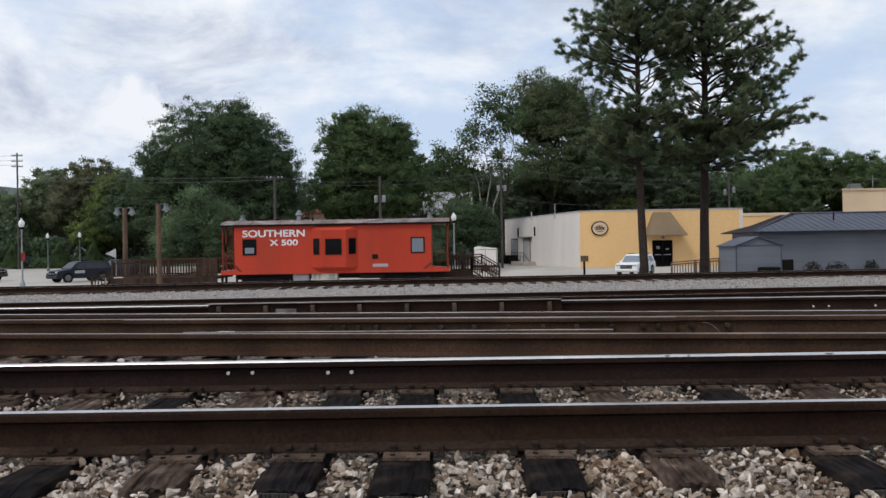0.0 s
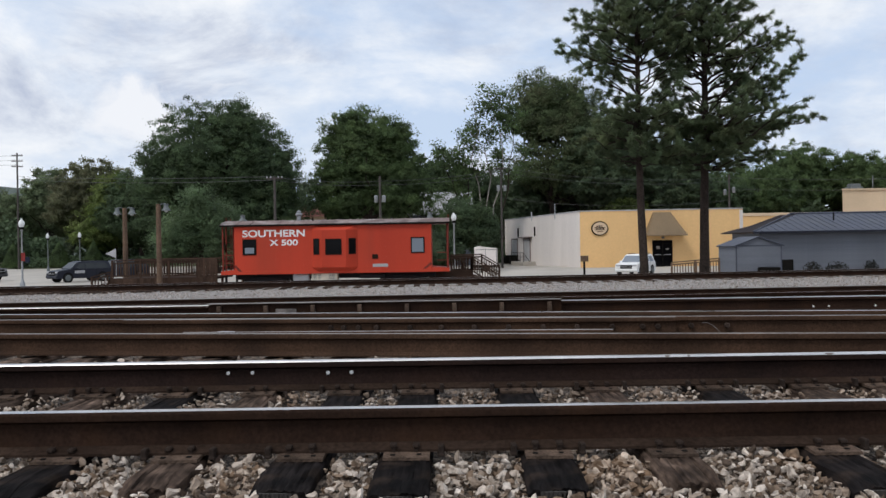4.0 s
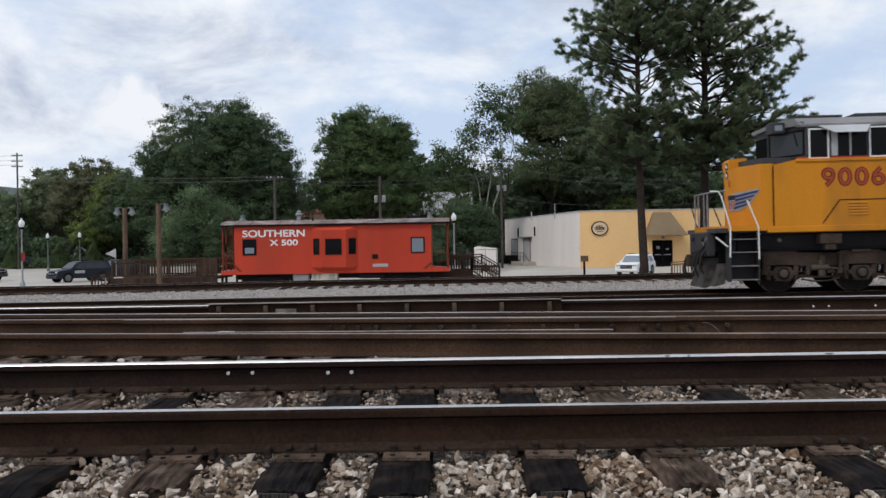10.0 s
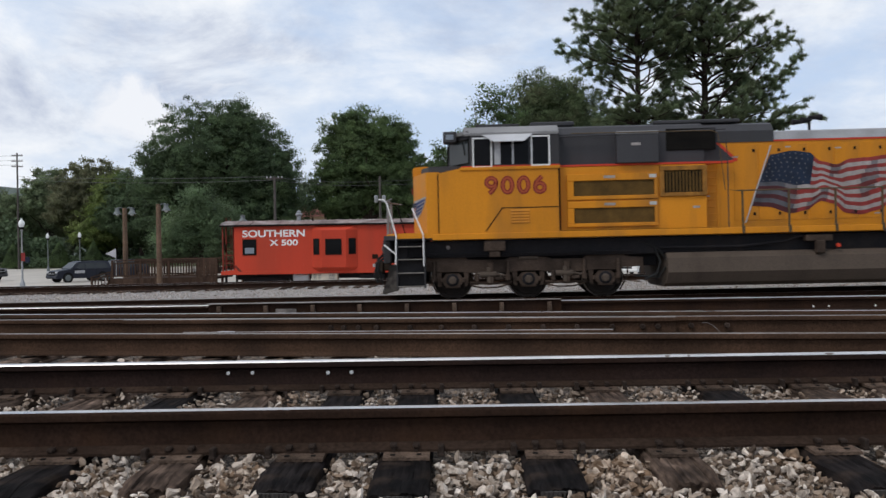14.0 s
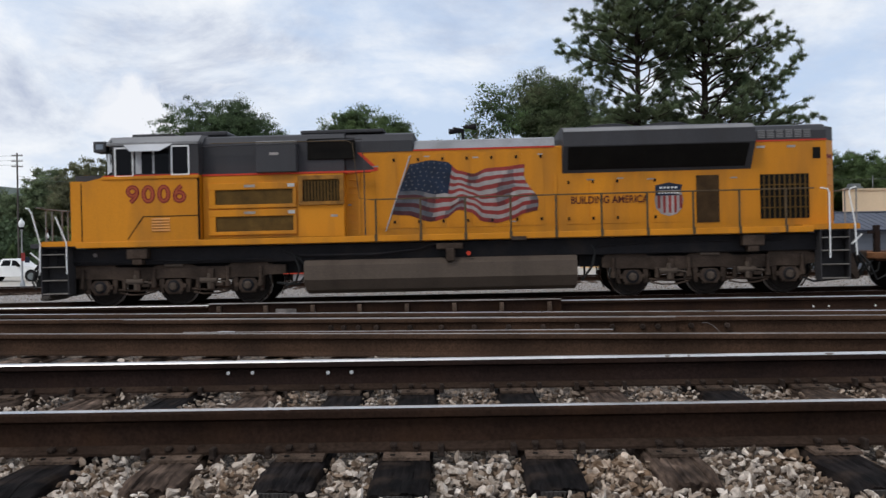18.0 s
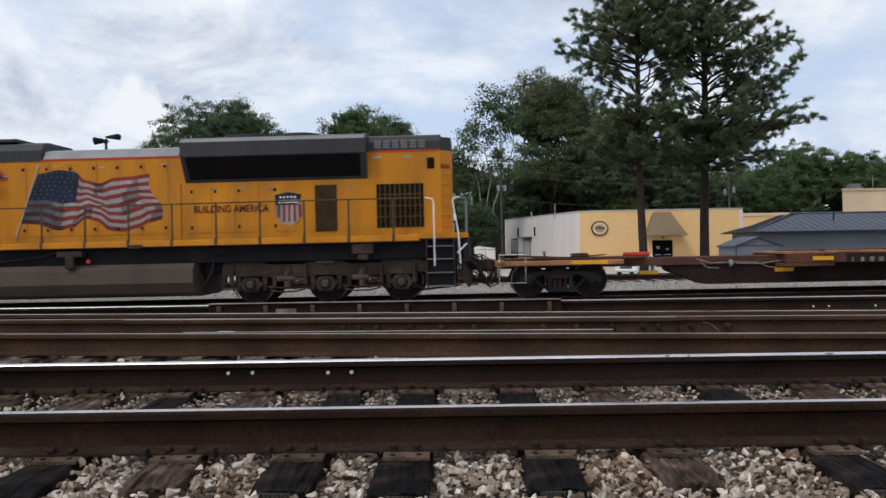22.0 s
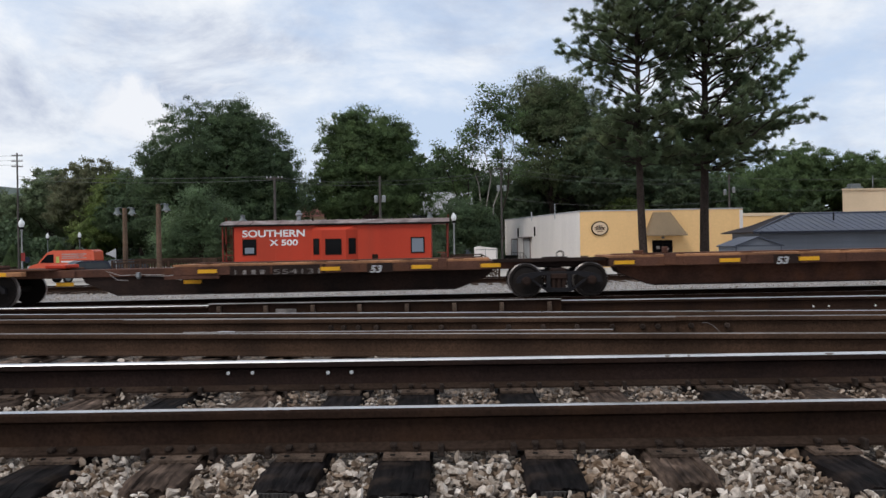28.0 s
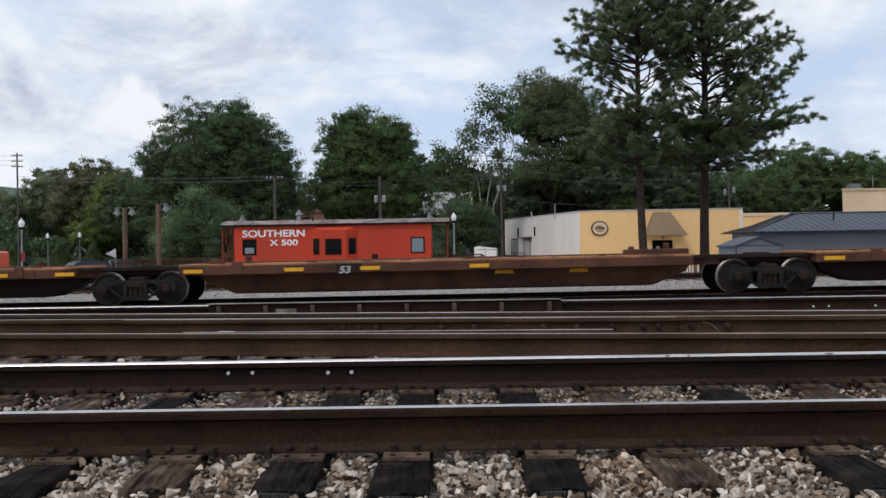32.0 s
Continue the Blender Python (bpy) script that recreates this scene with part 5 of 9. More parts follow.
    part("hood_forward_roof", hood(-8.92, -5.06, 1.12, 3.47, 4.60, 0.25), M_GREY, lo, "dark grey forward hood")
    part("hood_middle_roof", hood(-5.06, -3.2, 1.02, 4.03, 4.58, 0.25), M_GREY, lo, "dark grey hood roof")
    part("red_line_hood", Geo().box(-8.90, -4.35, -1.29, -1.13, 3.47, 3.52), M_RED, lo, "thin red dividing line")
    part("blower_box", Geo().box(-7.40, -6.30, -1.40, -1.10, 3.52, 4.27, 0.02), M_GREY, lo, "grey blower housing")
    part("blower_lid", Geo().box(-7.40, -6.30, -1.39, -1.05, 4.275, 4.36, 0.02), M_ROOFGREY, lo)
    part("decal", Geo().box(-7.02, -6.78, -1.407, -1.40, 3.98, 4.05), M_FLAGWHITE, lo)
    part("intake_screen", Geo().box(-6.05, -4.75, -1.16, -1.10, 3.85, 4.42, 0.02), M_MESH, lo, "black intake screen")
    g = Geo().path([(-8.9, -1.3, 4.26), (-4.55, -1.3, 4.36), (-4.5, -1.3, 3.5), (-4.5, -1.3, 1.78)], 0.018, 6)
    part("conduit", g, M_GREY, lo)
    part("hood_side", hood(-5.05, 7.78, 1.0, 1.76, 4.08, 0.05), M_YELLOW, lo, "yellow engine hood with door panels")
    part("hood_grey_end", Geo().prism([(-5.06, 3.47), (-4.20, 3.56), (-4.62, 4.03), (-3.2, 4.05), (-3.2, 4.2), (-5.06, 4.2)], "y", -1.012, 1.012), M_GREY, lo, "dark grey pointed paint break")
    part("red_line_break", Geo().prism([(-5.06, 3.44), (-4.14, 3.53), (-4.20, 3.575), (-5.06, 3.485)], "y", -1.016, 1.016).prism([(-4.72, 4.03), (-4.66, 4.07), (-4.14, 3.57), (-4.20, 3.53)], "y", -1.016, 1.016), M_RED, lo)
    part("red_line_long", Geo().box(-4.68, 0.60, -1.014, 1.014, 4.03, 4.075), M_RED, lo, "thin red dividing line")
    g = Geo()
    yz_loft(g, -3.18, 0.62, [(-1.0, 4.08), (-0.86, 4.30), (-0.6, 4.36), (0.6, 4.36), (0.86, 4.30), (1.0, 4.08)])
    part("hood_roof", g, M_HOODROOF, lo, "pale grey hood roof")
    # door panels on the hood
    dg = Geo().box(-0.30, 0.30, -1.012, -1.0, 1.95, 3.95, 0.004)
    dm = dg.mesh("hood_door", M_YELLOW)
    lg = Geo().box(-0.03, 0.03, -1.03, -1.012, -0.04, 0.04, 0.004)
    lm = lg.mesh("latch", M_MESH)
    for i in range(7):
        cx = -3.95 + i * 0.66
        d = part("hood_door", dm, M_YELLOW, lo, at=pose(cx, 0, 0))
        for z in (2.12, 3.8):
            part("latch", lm, M_MESH, d, at=pose(0.22, 0, z))
    for i, cx in enumerate((1.2, 1.85, 2.5, 3.5)):
        d = part("hood_door", Geo().box(cx - 0.30, cx + 0.30, -1.012, -1.0, 1.95, 3.22, 0.004), M_YELLOW, lo)
        for z in (2.1, 3.08):
            part("latch", lm, M_MESH, d, at=pose(cx - 0.24, 0, z))
    for x, z, w in ((-4.3, 3.62, 0.16), (-2.9, 3.86, 0.14), (-1.6, 3.80, 0.16), (0.15, 3.84, 0.14), (1.45, 3.12, 0.20), (2.25, 3.14, 0.18), (3.05, 3.10, 0.22), (5.25, 3.08, 0.18), (-5.0, 2.6, 0.10), (-0.6, 2.05, 0.14)):
        part("decal", Geo().box(x, x + w, -1.018, -1.012, z, z + 0.035), M_FLAGWHITE, lo)
    part("hood_post", Geo().box(0.56, 0.66, -1.03, -1.0, 1.78, 3.32, 0.006).box(-4.72, -4.64, -1.03, -1.0, 1.78, 3.46, 0.006), M_YELLOW, lo)
    for k in range(9):
        part("hood_rung", Geo().path([(-4.98, -1.06, 1.95 + 0.19 * k), (-4.74, -1.06, 1.95 + 0.19 * k)], 0.012, 5), M_YELLOW, lo)
    # radiator section with flared wings
    prof = [(-1.0, 3.32), (-1.42, 4.0), (-1.42, 4.36), (-1.28, 4.47), (-0.9, 4.56), (0.9, 4.56), (1.28, 4.47), (1.42, 4.36), (1.42, 4.0), (1.0, 3.32)]
    g = Geo()
    yz_loft(g, 0.80, 5.80, prof)
    part("radiator_wing", g, M_GREY, lo, "dark grey flared radiator housing")
    g = Geo()
    n = g.add([(0.95, -1.06, 3.40), (5.62, -1.06, 3.40), (5.66, -1.41, 3.97), (0.93, -1.41, 3.97), (0.95, -1.02, 3.42), (5.62, -1.02, 3.42), (5.66, -1.37, 3.99), (0.93, -1.37, 3.99)])
    for q in ((0, 1, 2, 3), (0, 4, 5, 1), (3, 2, 6, 7), (0, 3, 7, 4), (1, 5, 6, 2)):
        g.face(*(n + i for i in q))
    part("radiator_grille", g, M_MESH, lo, "black radiator intake grille")
    # thin strip along the upper edge, paler than the housing
    g = Geo().prism([(-1.425, 4.365), (-1.285, 4.475), (-1.285, 4.49), (-1.43, 4.38)], "x", 0.82, 5.78)
    part("radiator_edge", g, M_ROOFGREY, lo, "pale top edge")
    end = [(7.781, -0.99), (8.06, -0.72), (8.06, 0.72), (7.781, 0.99)]
    he = part("hood_end", Geo().prism(end, "z", 1.76, 4.04), M_YELLOW, lo, "yellow chamfered hood end")
    part("hood_end_cap", Geo().prism(end, "z", 4.044, 4.40), M_GREY, lo)
    for k in range(6):
        part("rung", Geo().path([(7.84, -0.97, 2.0 + 0.28 * k), (8.02, -0.79, 2.0 + 0.28 * k)], 0.014, 5), M_YELLOW, he)
    rn = text_mesh("9006", 0.17, M_NUMRED, 0.003, 0.002)
    part("rear_number", rn, M_NUMRED, he, "small red road number 9006", at=pose(7.785, -1.0, 3.55) @ pose(0, 0, 0, 0, 0, 44) @ FACING)
    part("rear_roof", hood(5.80, 7.78, 1.0, 4.03, 4.50, 0.2), M_GREY, lo, "dark grey rear hood roof")
    part("red_line_rear", Geo().box(5.8, 7.785, -1.014, 1.014, 4.03, 4.07), M_RED, lo)
    for i in range(6):
        g = Geo()
        for j in range(5):
            g.box(6.0 + i * 0.24, 6.18 + i * 0.24, -1.012, -0.99, 4.13 + j * 0.045, 4.155 + j * 0.045)
        part("roof_louvre", g, M_ROOFGREY, lo)
    # dynamic brake hatches and horn on the roof
    part("roof_hatch", Geo().box(-6.3, -4.0, -0.8, 0.8, 4.60, 4.70, 0.03), M_GREY, lo)
    part("roof_fan", Geo().lathe((2.2, 0, 4.56), [(0.6, 0), (0.6, 0.12), (0.5, 0.14)], 20).lathe((3.8, 0, 4.56), [(0.6, 0), (0.6, 0.12), (0.5, 0.14)], 20), M_GREY, lo)
    part("cab_roof_unit", Geo().box(-11.1, -9.9, -0.55, 0.55, 4.68, 4.76, 0.02).box(-9.6, -8.4, -0.6, 0.6, 4.66, 4.78, 0.03), M_GREY, lo, "grey roof air conditioner")
    h = Geo().tube((-1.85, 0, 4.36), (-1.85, 0, 4.74), 0.04, n=8)
    for dy, sg in ((-0.16, -1), (0, 1), (0.16, -1), (0.08, 1)):
        h.tube((-1.85, dy, 4.74 + 0.05 * sg), (-1.85 + sg * (0.34 + dy * 0.4), dy, 4.74 + 0.05 * sg), 0.03, 0.09, 10)
    part("air_horn", h, M_BLACK, lo, "black air horn cluster")
    # side lettering, shield, flag, doors at the rear
    ba = text_mesh("BUILDING AMERICA", 0.27, M_NUMRED, 0.003, 0.004)
    ba = text_mesh("BUILDING AMERICA", 0.27, M_SLOGAN, 0.003, 0.006, 2.06 / text_width(ba))
    part("slogan", ba, M_SLOGAN, lo, "dark red lettering BUILDING AMERICA", at=pose(1.02, -1.017, 2.50) @ FACING)
    sx = 3.62
    out = [(-0.36, 2.94), (-0.24, 2.96), (-0.10, 2.99), (0, 3.01), (0.10, 2.99), (0.24, 2.96), (0.36, 2.94), (0.32, 2.80), (0.38, 2.55), (0.34, 2.32), (0.2, 2.17), (0, 2.11), (-0.2, 2.17), (-0.34, 2.32), (-0.38, 2.55), (-0.32, 2.80)]
    sh = part("shield", Geo().prism([(sx + x, z) for x, z in out], "y", -1.020, -1.012), M_FLAGWHITE, lo, "striped shield emblem in blue, white and red")
    part("shield_field", Geo().prism([(sx + x, z) for x, z in out if z >= 2.8] + [(sx + 0.36, 2.66), (sx - 0.36, 2.66)], "y", -1.025, -1.02), M_BLUE, sh)
    for i in range(5):
        x = sx - 0.30 + i * 0.145
        zb = 2.20 if i in (1, 2, 3) else 2.32
        part("shield_stripe", Geo().box(x, x + 0.07, -1.024, -1.02, zb, 2.655), M_FLAGRED, sh)
    part("shield_bar", shield_marks(sx), M_WHITE, sh)
    part("engine_door", Geo().box(4.35, 4.95, -1.018, -1.0, 1.92, 3.18, 0.004), M_DOORMESH, lo, "brown mesh door panel")
    part("sandbox_hatch", Geo().box(7.42, 7.62, -1.02, -0.99, 3.55, 3.85, 0.01), M_MESH, lo)
    gb = part("rear_grille", Geo().box(6.03, 7.31, -1.006, -1.0, 1.98, 3.16), M_MESH, lo, "black rear grille behind yellow bars")
    bar = Geo().box(-0.018, 0.018, -1.03, -1.008, 1.98, 3.16, 0.003).mesh("grille_bar", M_MESH_Y)
    for i in range(9):
        part("grille_bar", bar, M_MESH_Y, gb, at=pose(6.13 + i * 0.135, 0, 0))
    part("grille_crossbar", Geo().box(6.03, 7.31, -1.035, -1.008, 2.55, 2.58).box(6.03, 7.31, -1.035, -1.008, 2.26, 2.29).box(6.03, 7.31, -1.035, -1.008, 2.86, 2.89), M_MESH_Y, gb)
    for x in (5.95, 6.75):
        part("decal", Geo().box(x, x + 0.22, -1.01, -1.0, 3.86, 3.92), M_FLAGWHITE, lo)
    # waving flag, in rigid painted bands
    flag = part("flag_pole", Geo().tube((-3.98, -1.03, 1.88), (-3.28, -1.03, 3.92), 0.018, n=6), M_SILVER, lo, "painted silver flag pole")
    cols = 36
    upper = ((0, 3.68), (0.19, 3.77), (0.32, 3.72), (0.43, 3.47), (0.55, 3.38), (0.68, 3.52), (0.79, 3.54), (1, 3.60))
    lower = ((0, 2.33), (0.11, 2.30), (0.28, 2.11), (0.37, 2.18), (0.47, 2.42), (0.55, 2.34), (0.63, 2.08), (0.73, 2.04), (0.83, 2.13), (0.91, 2.28), (1, 2.35))

    def swing(knots, u):
        for (u0, z0), (u1, z1) in zip(knots, knots[1:]):
            if u <= u1:
                f = (u - u0) / (u1 - u0)
                return z0 + (z1 - z0) * f * f * (3 - 2 * f)
        return knots[-1][1]

    def flag_edge(u, v):
        # u along the flag from the pole, v from the lower edge to the upper
        xb, zb = -3.86 + 3.98 * u, swing(lower, u)
        xt, zt = -3.30 + 3.11 * u, swing(upper, u)
        sway = 0.07 * math.sin(u * 15 + v * 3.0) * (1 - abs(2 * v - 1)) * u
        return xb + (xt - xb) * v + 0.10 * u * math.sin(v * 6.28), zb + (zt - zb) * v + sway

    for band in range(13):
        g = Geo()
        v0, v1 = band / 13, (band + 1) / 13
        u_start = 0.36 if band >= 6 else 0.0
        rows = []
        for i in range(cols + 1):
            u = u_start + (1 - u_start) * i / cols
            rows.append(g.add([(*flag_edge(u, v0)[:1], -1.020, flag_edge(u, v0)[1]), (*flag_edge(u, v1)[:1], -1.020, flag_edge(u, v1)[1]),
                               (*flag_edge(u, v0)[:1], -1.010, flag_edge(u, v0)[1]), (*flag_edge(u, v1)[:1], -1.010, flag_edge(u, v1)[1])]))
        for a, b in zip(rows, rows[1:]):
            g.face(a, b, b + 1, a + 1)
            g.face(a + 1, b + 1, b + 3, a + 3)
            g.face(a, a + 2, b + 2, b)
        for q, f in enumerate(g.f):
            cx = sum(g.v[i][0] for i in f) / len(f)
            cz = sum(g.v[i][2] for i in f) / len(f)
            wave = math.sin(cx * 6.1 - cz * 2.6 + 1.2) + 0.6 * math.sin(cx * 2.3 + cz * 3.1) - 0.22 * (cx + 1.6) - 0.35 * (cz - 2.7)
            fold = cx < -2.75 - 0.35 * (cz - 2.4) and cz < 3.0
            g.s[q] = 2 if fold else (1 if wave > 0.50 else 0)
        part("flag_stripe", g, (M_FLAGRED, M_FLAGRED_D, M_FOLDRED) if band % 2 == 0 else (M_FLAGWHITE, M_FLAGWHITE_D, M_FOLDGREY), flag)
    g = Geo()
    rows = []
    for i in range(13):
        u = 0.37 * i / 12
        rows.append(g.add([(flag_edge(u, 6 / 13)[0], -1.021, flag_edge(u, 6 / 13)[1]), (flag_edge(u, 1)[0], -1.021, flag_edge(u, 1)[1])]))
    for a, b in zip(rows, rows[1:]):
        g.face(a, b, b + 1, a + 1)
    canton = part("flag_canton", g, M_BLUE, flag, "blue field with white stars")
    star = Geo()
    k = star.add([(0.027 * (1 if i % 2 == 0 else 0.42) * math.sin(i * math.pi / 5), 0, 0.027 * (1 if i % 2 == 0 else 0.42) * math.cos(i * math.pi / 5)) for i in range(10)] + [(0, -0.002, 0)])
    for i in range(10):
        star.face(k + 10, k + (i + 1) % 10, k + i)
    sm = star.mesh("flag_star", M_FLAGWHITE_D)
    for r in range(7):
        for c in range(7):
            u, v = 0.37 * (c + 0.5 + (0.3 if r % 2 else 0)) / 7.5, 6 / 13 + 7 / 13 * (r + 0.5) / 7
            x, z = flag_edge(u, v)
            part("flag_star", sm, M_FLAGWHITE_D, canton, at=pose(x, -1.024, z))
    # handrails
    part("hood_rail", Geo().path([(-8.6, -1.43, 4.33), (-4.95, -1.43, 4.31), (-4.78, -1.43, 4.24), (-4.62, -1.44, 2.76), (-4.32, -1.47, 2.72)], 0.012, 6), M_RAILING, lo, "thin grab rail along the hood")
    g = Geo().path([(-4.32, -1.47, 2.72), (7.25, -1.47, 2.74)], 0.019, 6)
    part("handrail", g, M_RAILING, lo, "weathered steel handrail")
    pm = Geo().tube((0, -1.47, 1.64), (0, -1.47, 2.74), 0.029, n=6).box(-0.04, 0.04, -1.54, -1.46, 1.60, 1.80, 0.01).mesh("stanchion", M_RAILING)
    x = -4.19
    while x < 7.2:
        part("stanchion", pm, M_RAILING, lo, at=pose(x, 0, 0))
        x += 1.19
    # end platforms with steps
    for xa, sg, nm in ((-13.66, 1, "front"), (8.52, -1, "rear")):
        lead = xa + sg * 0.42
        inner = xa + sg * 1.12
        lo0, hi0 = min(lead, inner), max(lead, inner)
        c = 0.55 if sg > 0 else 1.3
        part("end_platform", Geo().prism([(xa + sg * 0.04, -c), (xa + sg * 0.40, -1.50), (xa + sg * 1.6, -1.50), (xa + sg * 1.6, 1.50), (xa + sg * 0.40, 1.50), (xa + sg * 0.04, c)][::sg], "z", 1.66, 1.80), M_YELLOW, lo, "yellow end platform edge")
        wide = 0.62 if sg > 0 else 1.2
        for side in (-1, 1):
            y0, y1 = (-1.52, -1.12) if side < 0 else (1.12, 1.52)
            well = part("step_side", Geo().box(lo0 - 0.03, lo0, y0, y1, 0.34, 1.66, 0.008), M_STEPWELL, lo, "dark grey step well")
            part("step_side", Geo().box(hi0, hi0 + 0.03, y0, y1, 0.34, 1.66, 0.008), M_STEPWELL, lo)
            for z in (0.40, 0.76, 1.12, 1.46):
                part("step_tread", Geo().box(lo0, hi0, y0, y1, z - 0.03, z, 0.006), M_STEP, well, "step tread, paler where light falls on it")
            part("step_back", Geo().box(lo0, hi0, y0 + 0.36 if side < 0 else y0, y1 if side < 0 else y1 - 0.36, 0.36, 1.64), M_STEPWELL, well)
            yy = side * 1.55
            g = Geo().path([(xa + sg * 0.38, yy, 0.98), (xa + sg * 0.40, yy, 1.75), (xa + sg * 0.18, yy, 2.58), (xa + sg * 0.10, yy, 2.70), (xa - sg * 0.06, yy * 0.9, 2.72)] if sg > 0 else [(xa + sg * 0.24, yy, 0.98), (xa + sg * 0.28, yy, 1.8), (xa + sg * 0.42, yy, 2.62), (xa + sg * 0.38, yy, 2.70), (xa + sg * 0.24, yy, 2.74)], 0.019, 8)
            part("grab_rail", g, M_WHITE if side < 0 else M_MESH, lo, "white grab rail" if side < 0 else "thin dark grab rail")
            g = Geo().path([(xa + sg * 1.12, yy, 0.92), (xa + sg * 1.12, yy, 1.75), (xa + sg * 0.84, yy, 2.46)] if sg > 0 else [(xa + sg * 0.92, yy, 0.92), (xa + sg * 0.92, yy, 2.6), (xa + sg * 0.96, yy, 2.70), (xa + sg * 1.14, yy, 2.74)], 0.019, 8)
            part("grab_rail", g, M_WHITE if side < 0 else M_MESH, lo, "white grab rail" if side < 0 else "thin dark grab rail")
        g = Geo()
        for yy in (-wide, -wide * 0.45, wide * 0.45, wide):
            g.tube((xa + sg * 0.08, yy, 1.78), (xa + sg * 0.08, yy, 2.72), 0.02, n=6)
        g.path([(xa + sg * 0.30, -1.5, 2.72), (xa + sg * 0.08, -wide, 2.72), (xa + sg * 0.08, wide, 2.72), (xa + sg * 0.30, 1.5, 2.72)], 0.02, 6)
        part("end_handrail", g, M_ROOFGREY, lo)
        g = Geo().box(min(xa - sg * 0.02, xa + sg * 0.2), max(xa - sg * 0.02, xa + sg * 0.2), -0.9, 0.9, 1.0, 1.66, 0.03)
        part("pilot_plate", g, M_STEPWELL, lo, "dark grey pilot plate")
        reach = 0.24 if sg > 0 else 0.55
        g = Geo().box(min(xa - sg * reach, xa + 0.1 * sg), max(xa - sg * reach, xa + 0.1 * sg), -0.12, 0.12, 0.78, 1.02, 0.03).box(min(xa - sg * (reach + 0.11), xa - sg * (reach - 0.15)), max(xa - sg * (reach + 0.11), xa - sg * (reach - 0.15)), -0.17, 0.15, 0.72, 1.06, 0.04)
        part("coupler", g, M_TRUCK, lo, "rusty knuckle coupler")
        for yy in (-0.7, -0.5, -0.35, 0.4, 0.6):
            z0 = 1.15 + 0.1 * math.sin(yy * 9)
            part("air_hose", Geo().path([(xa - sg * 0.03, yy, z0), (xa - sg * 0.22, yy, z0 - 0.12), (xa - sg * 0.30, yy, z0 - 0.45), (xa - sg * 0.22, yy + 0.05, z0 - 0.68)], 0.028, 6), M_RUBBER, lo)
    g = Geo().prism([(-13.55, 0.95), (-13.62, 0.55), (-13.78, 0.16), (-13.66, 0.14), (-13.35, 0.30), (-13.30, 0.95)], "y", -0.60, 0.60).prism([(-13.38, 0.80), (-13.46, 0.5), (-13.56, 0.20), (-13.3, 0.26), (-13.1, 0.80)], "y", -1.05, -0.60).prism([(-13.38, 0.80), (-13.46, 0.5), (-13.56, 0.20), (-13.3, 0.26), (-13.1, 0.80)], "y", 0.60, 1.05)
    part("snow_plow", g, M_PLOW, lo, "worn grey-brown steel plow")
    g = Geo().prism([(8.38, 1.0), (8.50, 0.64), (8.56, 0.36), (8.46, 0.32), (8.36, 0.50), (8.28, 1.0)], "y", -1.05, 1.05)
    part("rear_plow", g, M_TRUCK, lo, "dusty steel plow at the rear")
    for y, a, b in ((-1.0, 0.62, 0.30), (-0.8, 0.50, 0.42), (-0.15, 0.40, 0.36), (0.2, 0.55, 0.28)):
        part("jumper_hose", Geo().path([(8.52, y, 1.10), (8.60 + a * 0.4, y, 0.72), (8.62 + a * 0.7, y + 0.03, b), (8.68 + a, y + 0.04, b + 0.12), (8.72 + a, y + 0.04, b + 0.34)], 0.026, 6), M_RUBBER, lo, "black hanging jumper hose")
    for y, z in ((-0.8, 1.2), (-0.62, 1.32)):
        part("jumper_hose", Geo().path([(-13.66, y, z), (-13.82, y, z - 0.16), (-13.86, y + 0.03, z - 0.45), (-13.76, y + 0.06, z - 0.66)], 0.028, 6), M_RUBBER, lo, "black hanging jumper hose")
    part("jumper_cable", Geo().path([(-13.64, -0.85, 1.60), (-13.72, -0.80, 1.40), (-13.70, -0.62, 1.28), (-13.70, -0.45, 1.42), (-13.66, -0.35, 1.58)], 0.018, 6), M_STENCIL, lo, "pale looped jumper cable")
    part("drain_hose", Geo().path([(7.05, -1.1, 0.42), (7.3, -1.2, 0.30), (7.9, -1.28, 0.36), (8.2, -1.3, 0.40)], 0.028, 6), M_RUBBER, lo)
    for x0, x1 in ((8.46, 8.20), (-13.6, -13.3)):
        part("uncoupling_lever", Geo().path([(x0, -1.42, 1.51), (x1, -1.42, 1.26)], 0.022, 6), M_WHITE, lo, "white uncoupling lever")
    for y in (-0.5, 0.5):
        part("ditch_light", Geo().lathe((-13.68, y, 1.5), [(0.07, -0.05), (0.07, 0.05)], 12, "x"), M_GLASS_MID, lo)
    for x in (-10.66, 5.68):
        part("jacking_pad", Geo().box(x - 0.28, x + 0.28, -1.48, -1.2, 1.28, 1.56, 0.02).box(x - 0.14, x + 0.14, -1.46, -1.2, 1.12, 1.28, 0.02), M_TRUCK, lo, "dusty jacking pad")
    part("builder_plate", Geo().box(-0.62, -0.22, -1.55, -1.50, 1.56, 1.66, 0.005), M_TRUCK, lo)
    loco_truck(lo, (-11.80, -9.77, -7.74))
    loco_truck(lo, (2.58, 4.62, 6.68))
    for xa, xb in ((-13.2, -6.6), (1.4, 7.4)):
        part("air_reservoir", Geo().tube(((xa + xb) / 2 - 0.9, 0.6, 1.2), ((xa + xb) / 2 + 0.9, 0.6, 1.2), 0.2, n=12), M_BLACK, lo)
    return lo


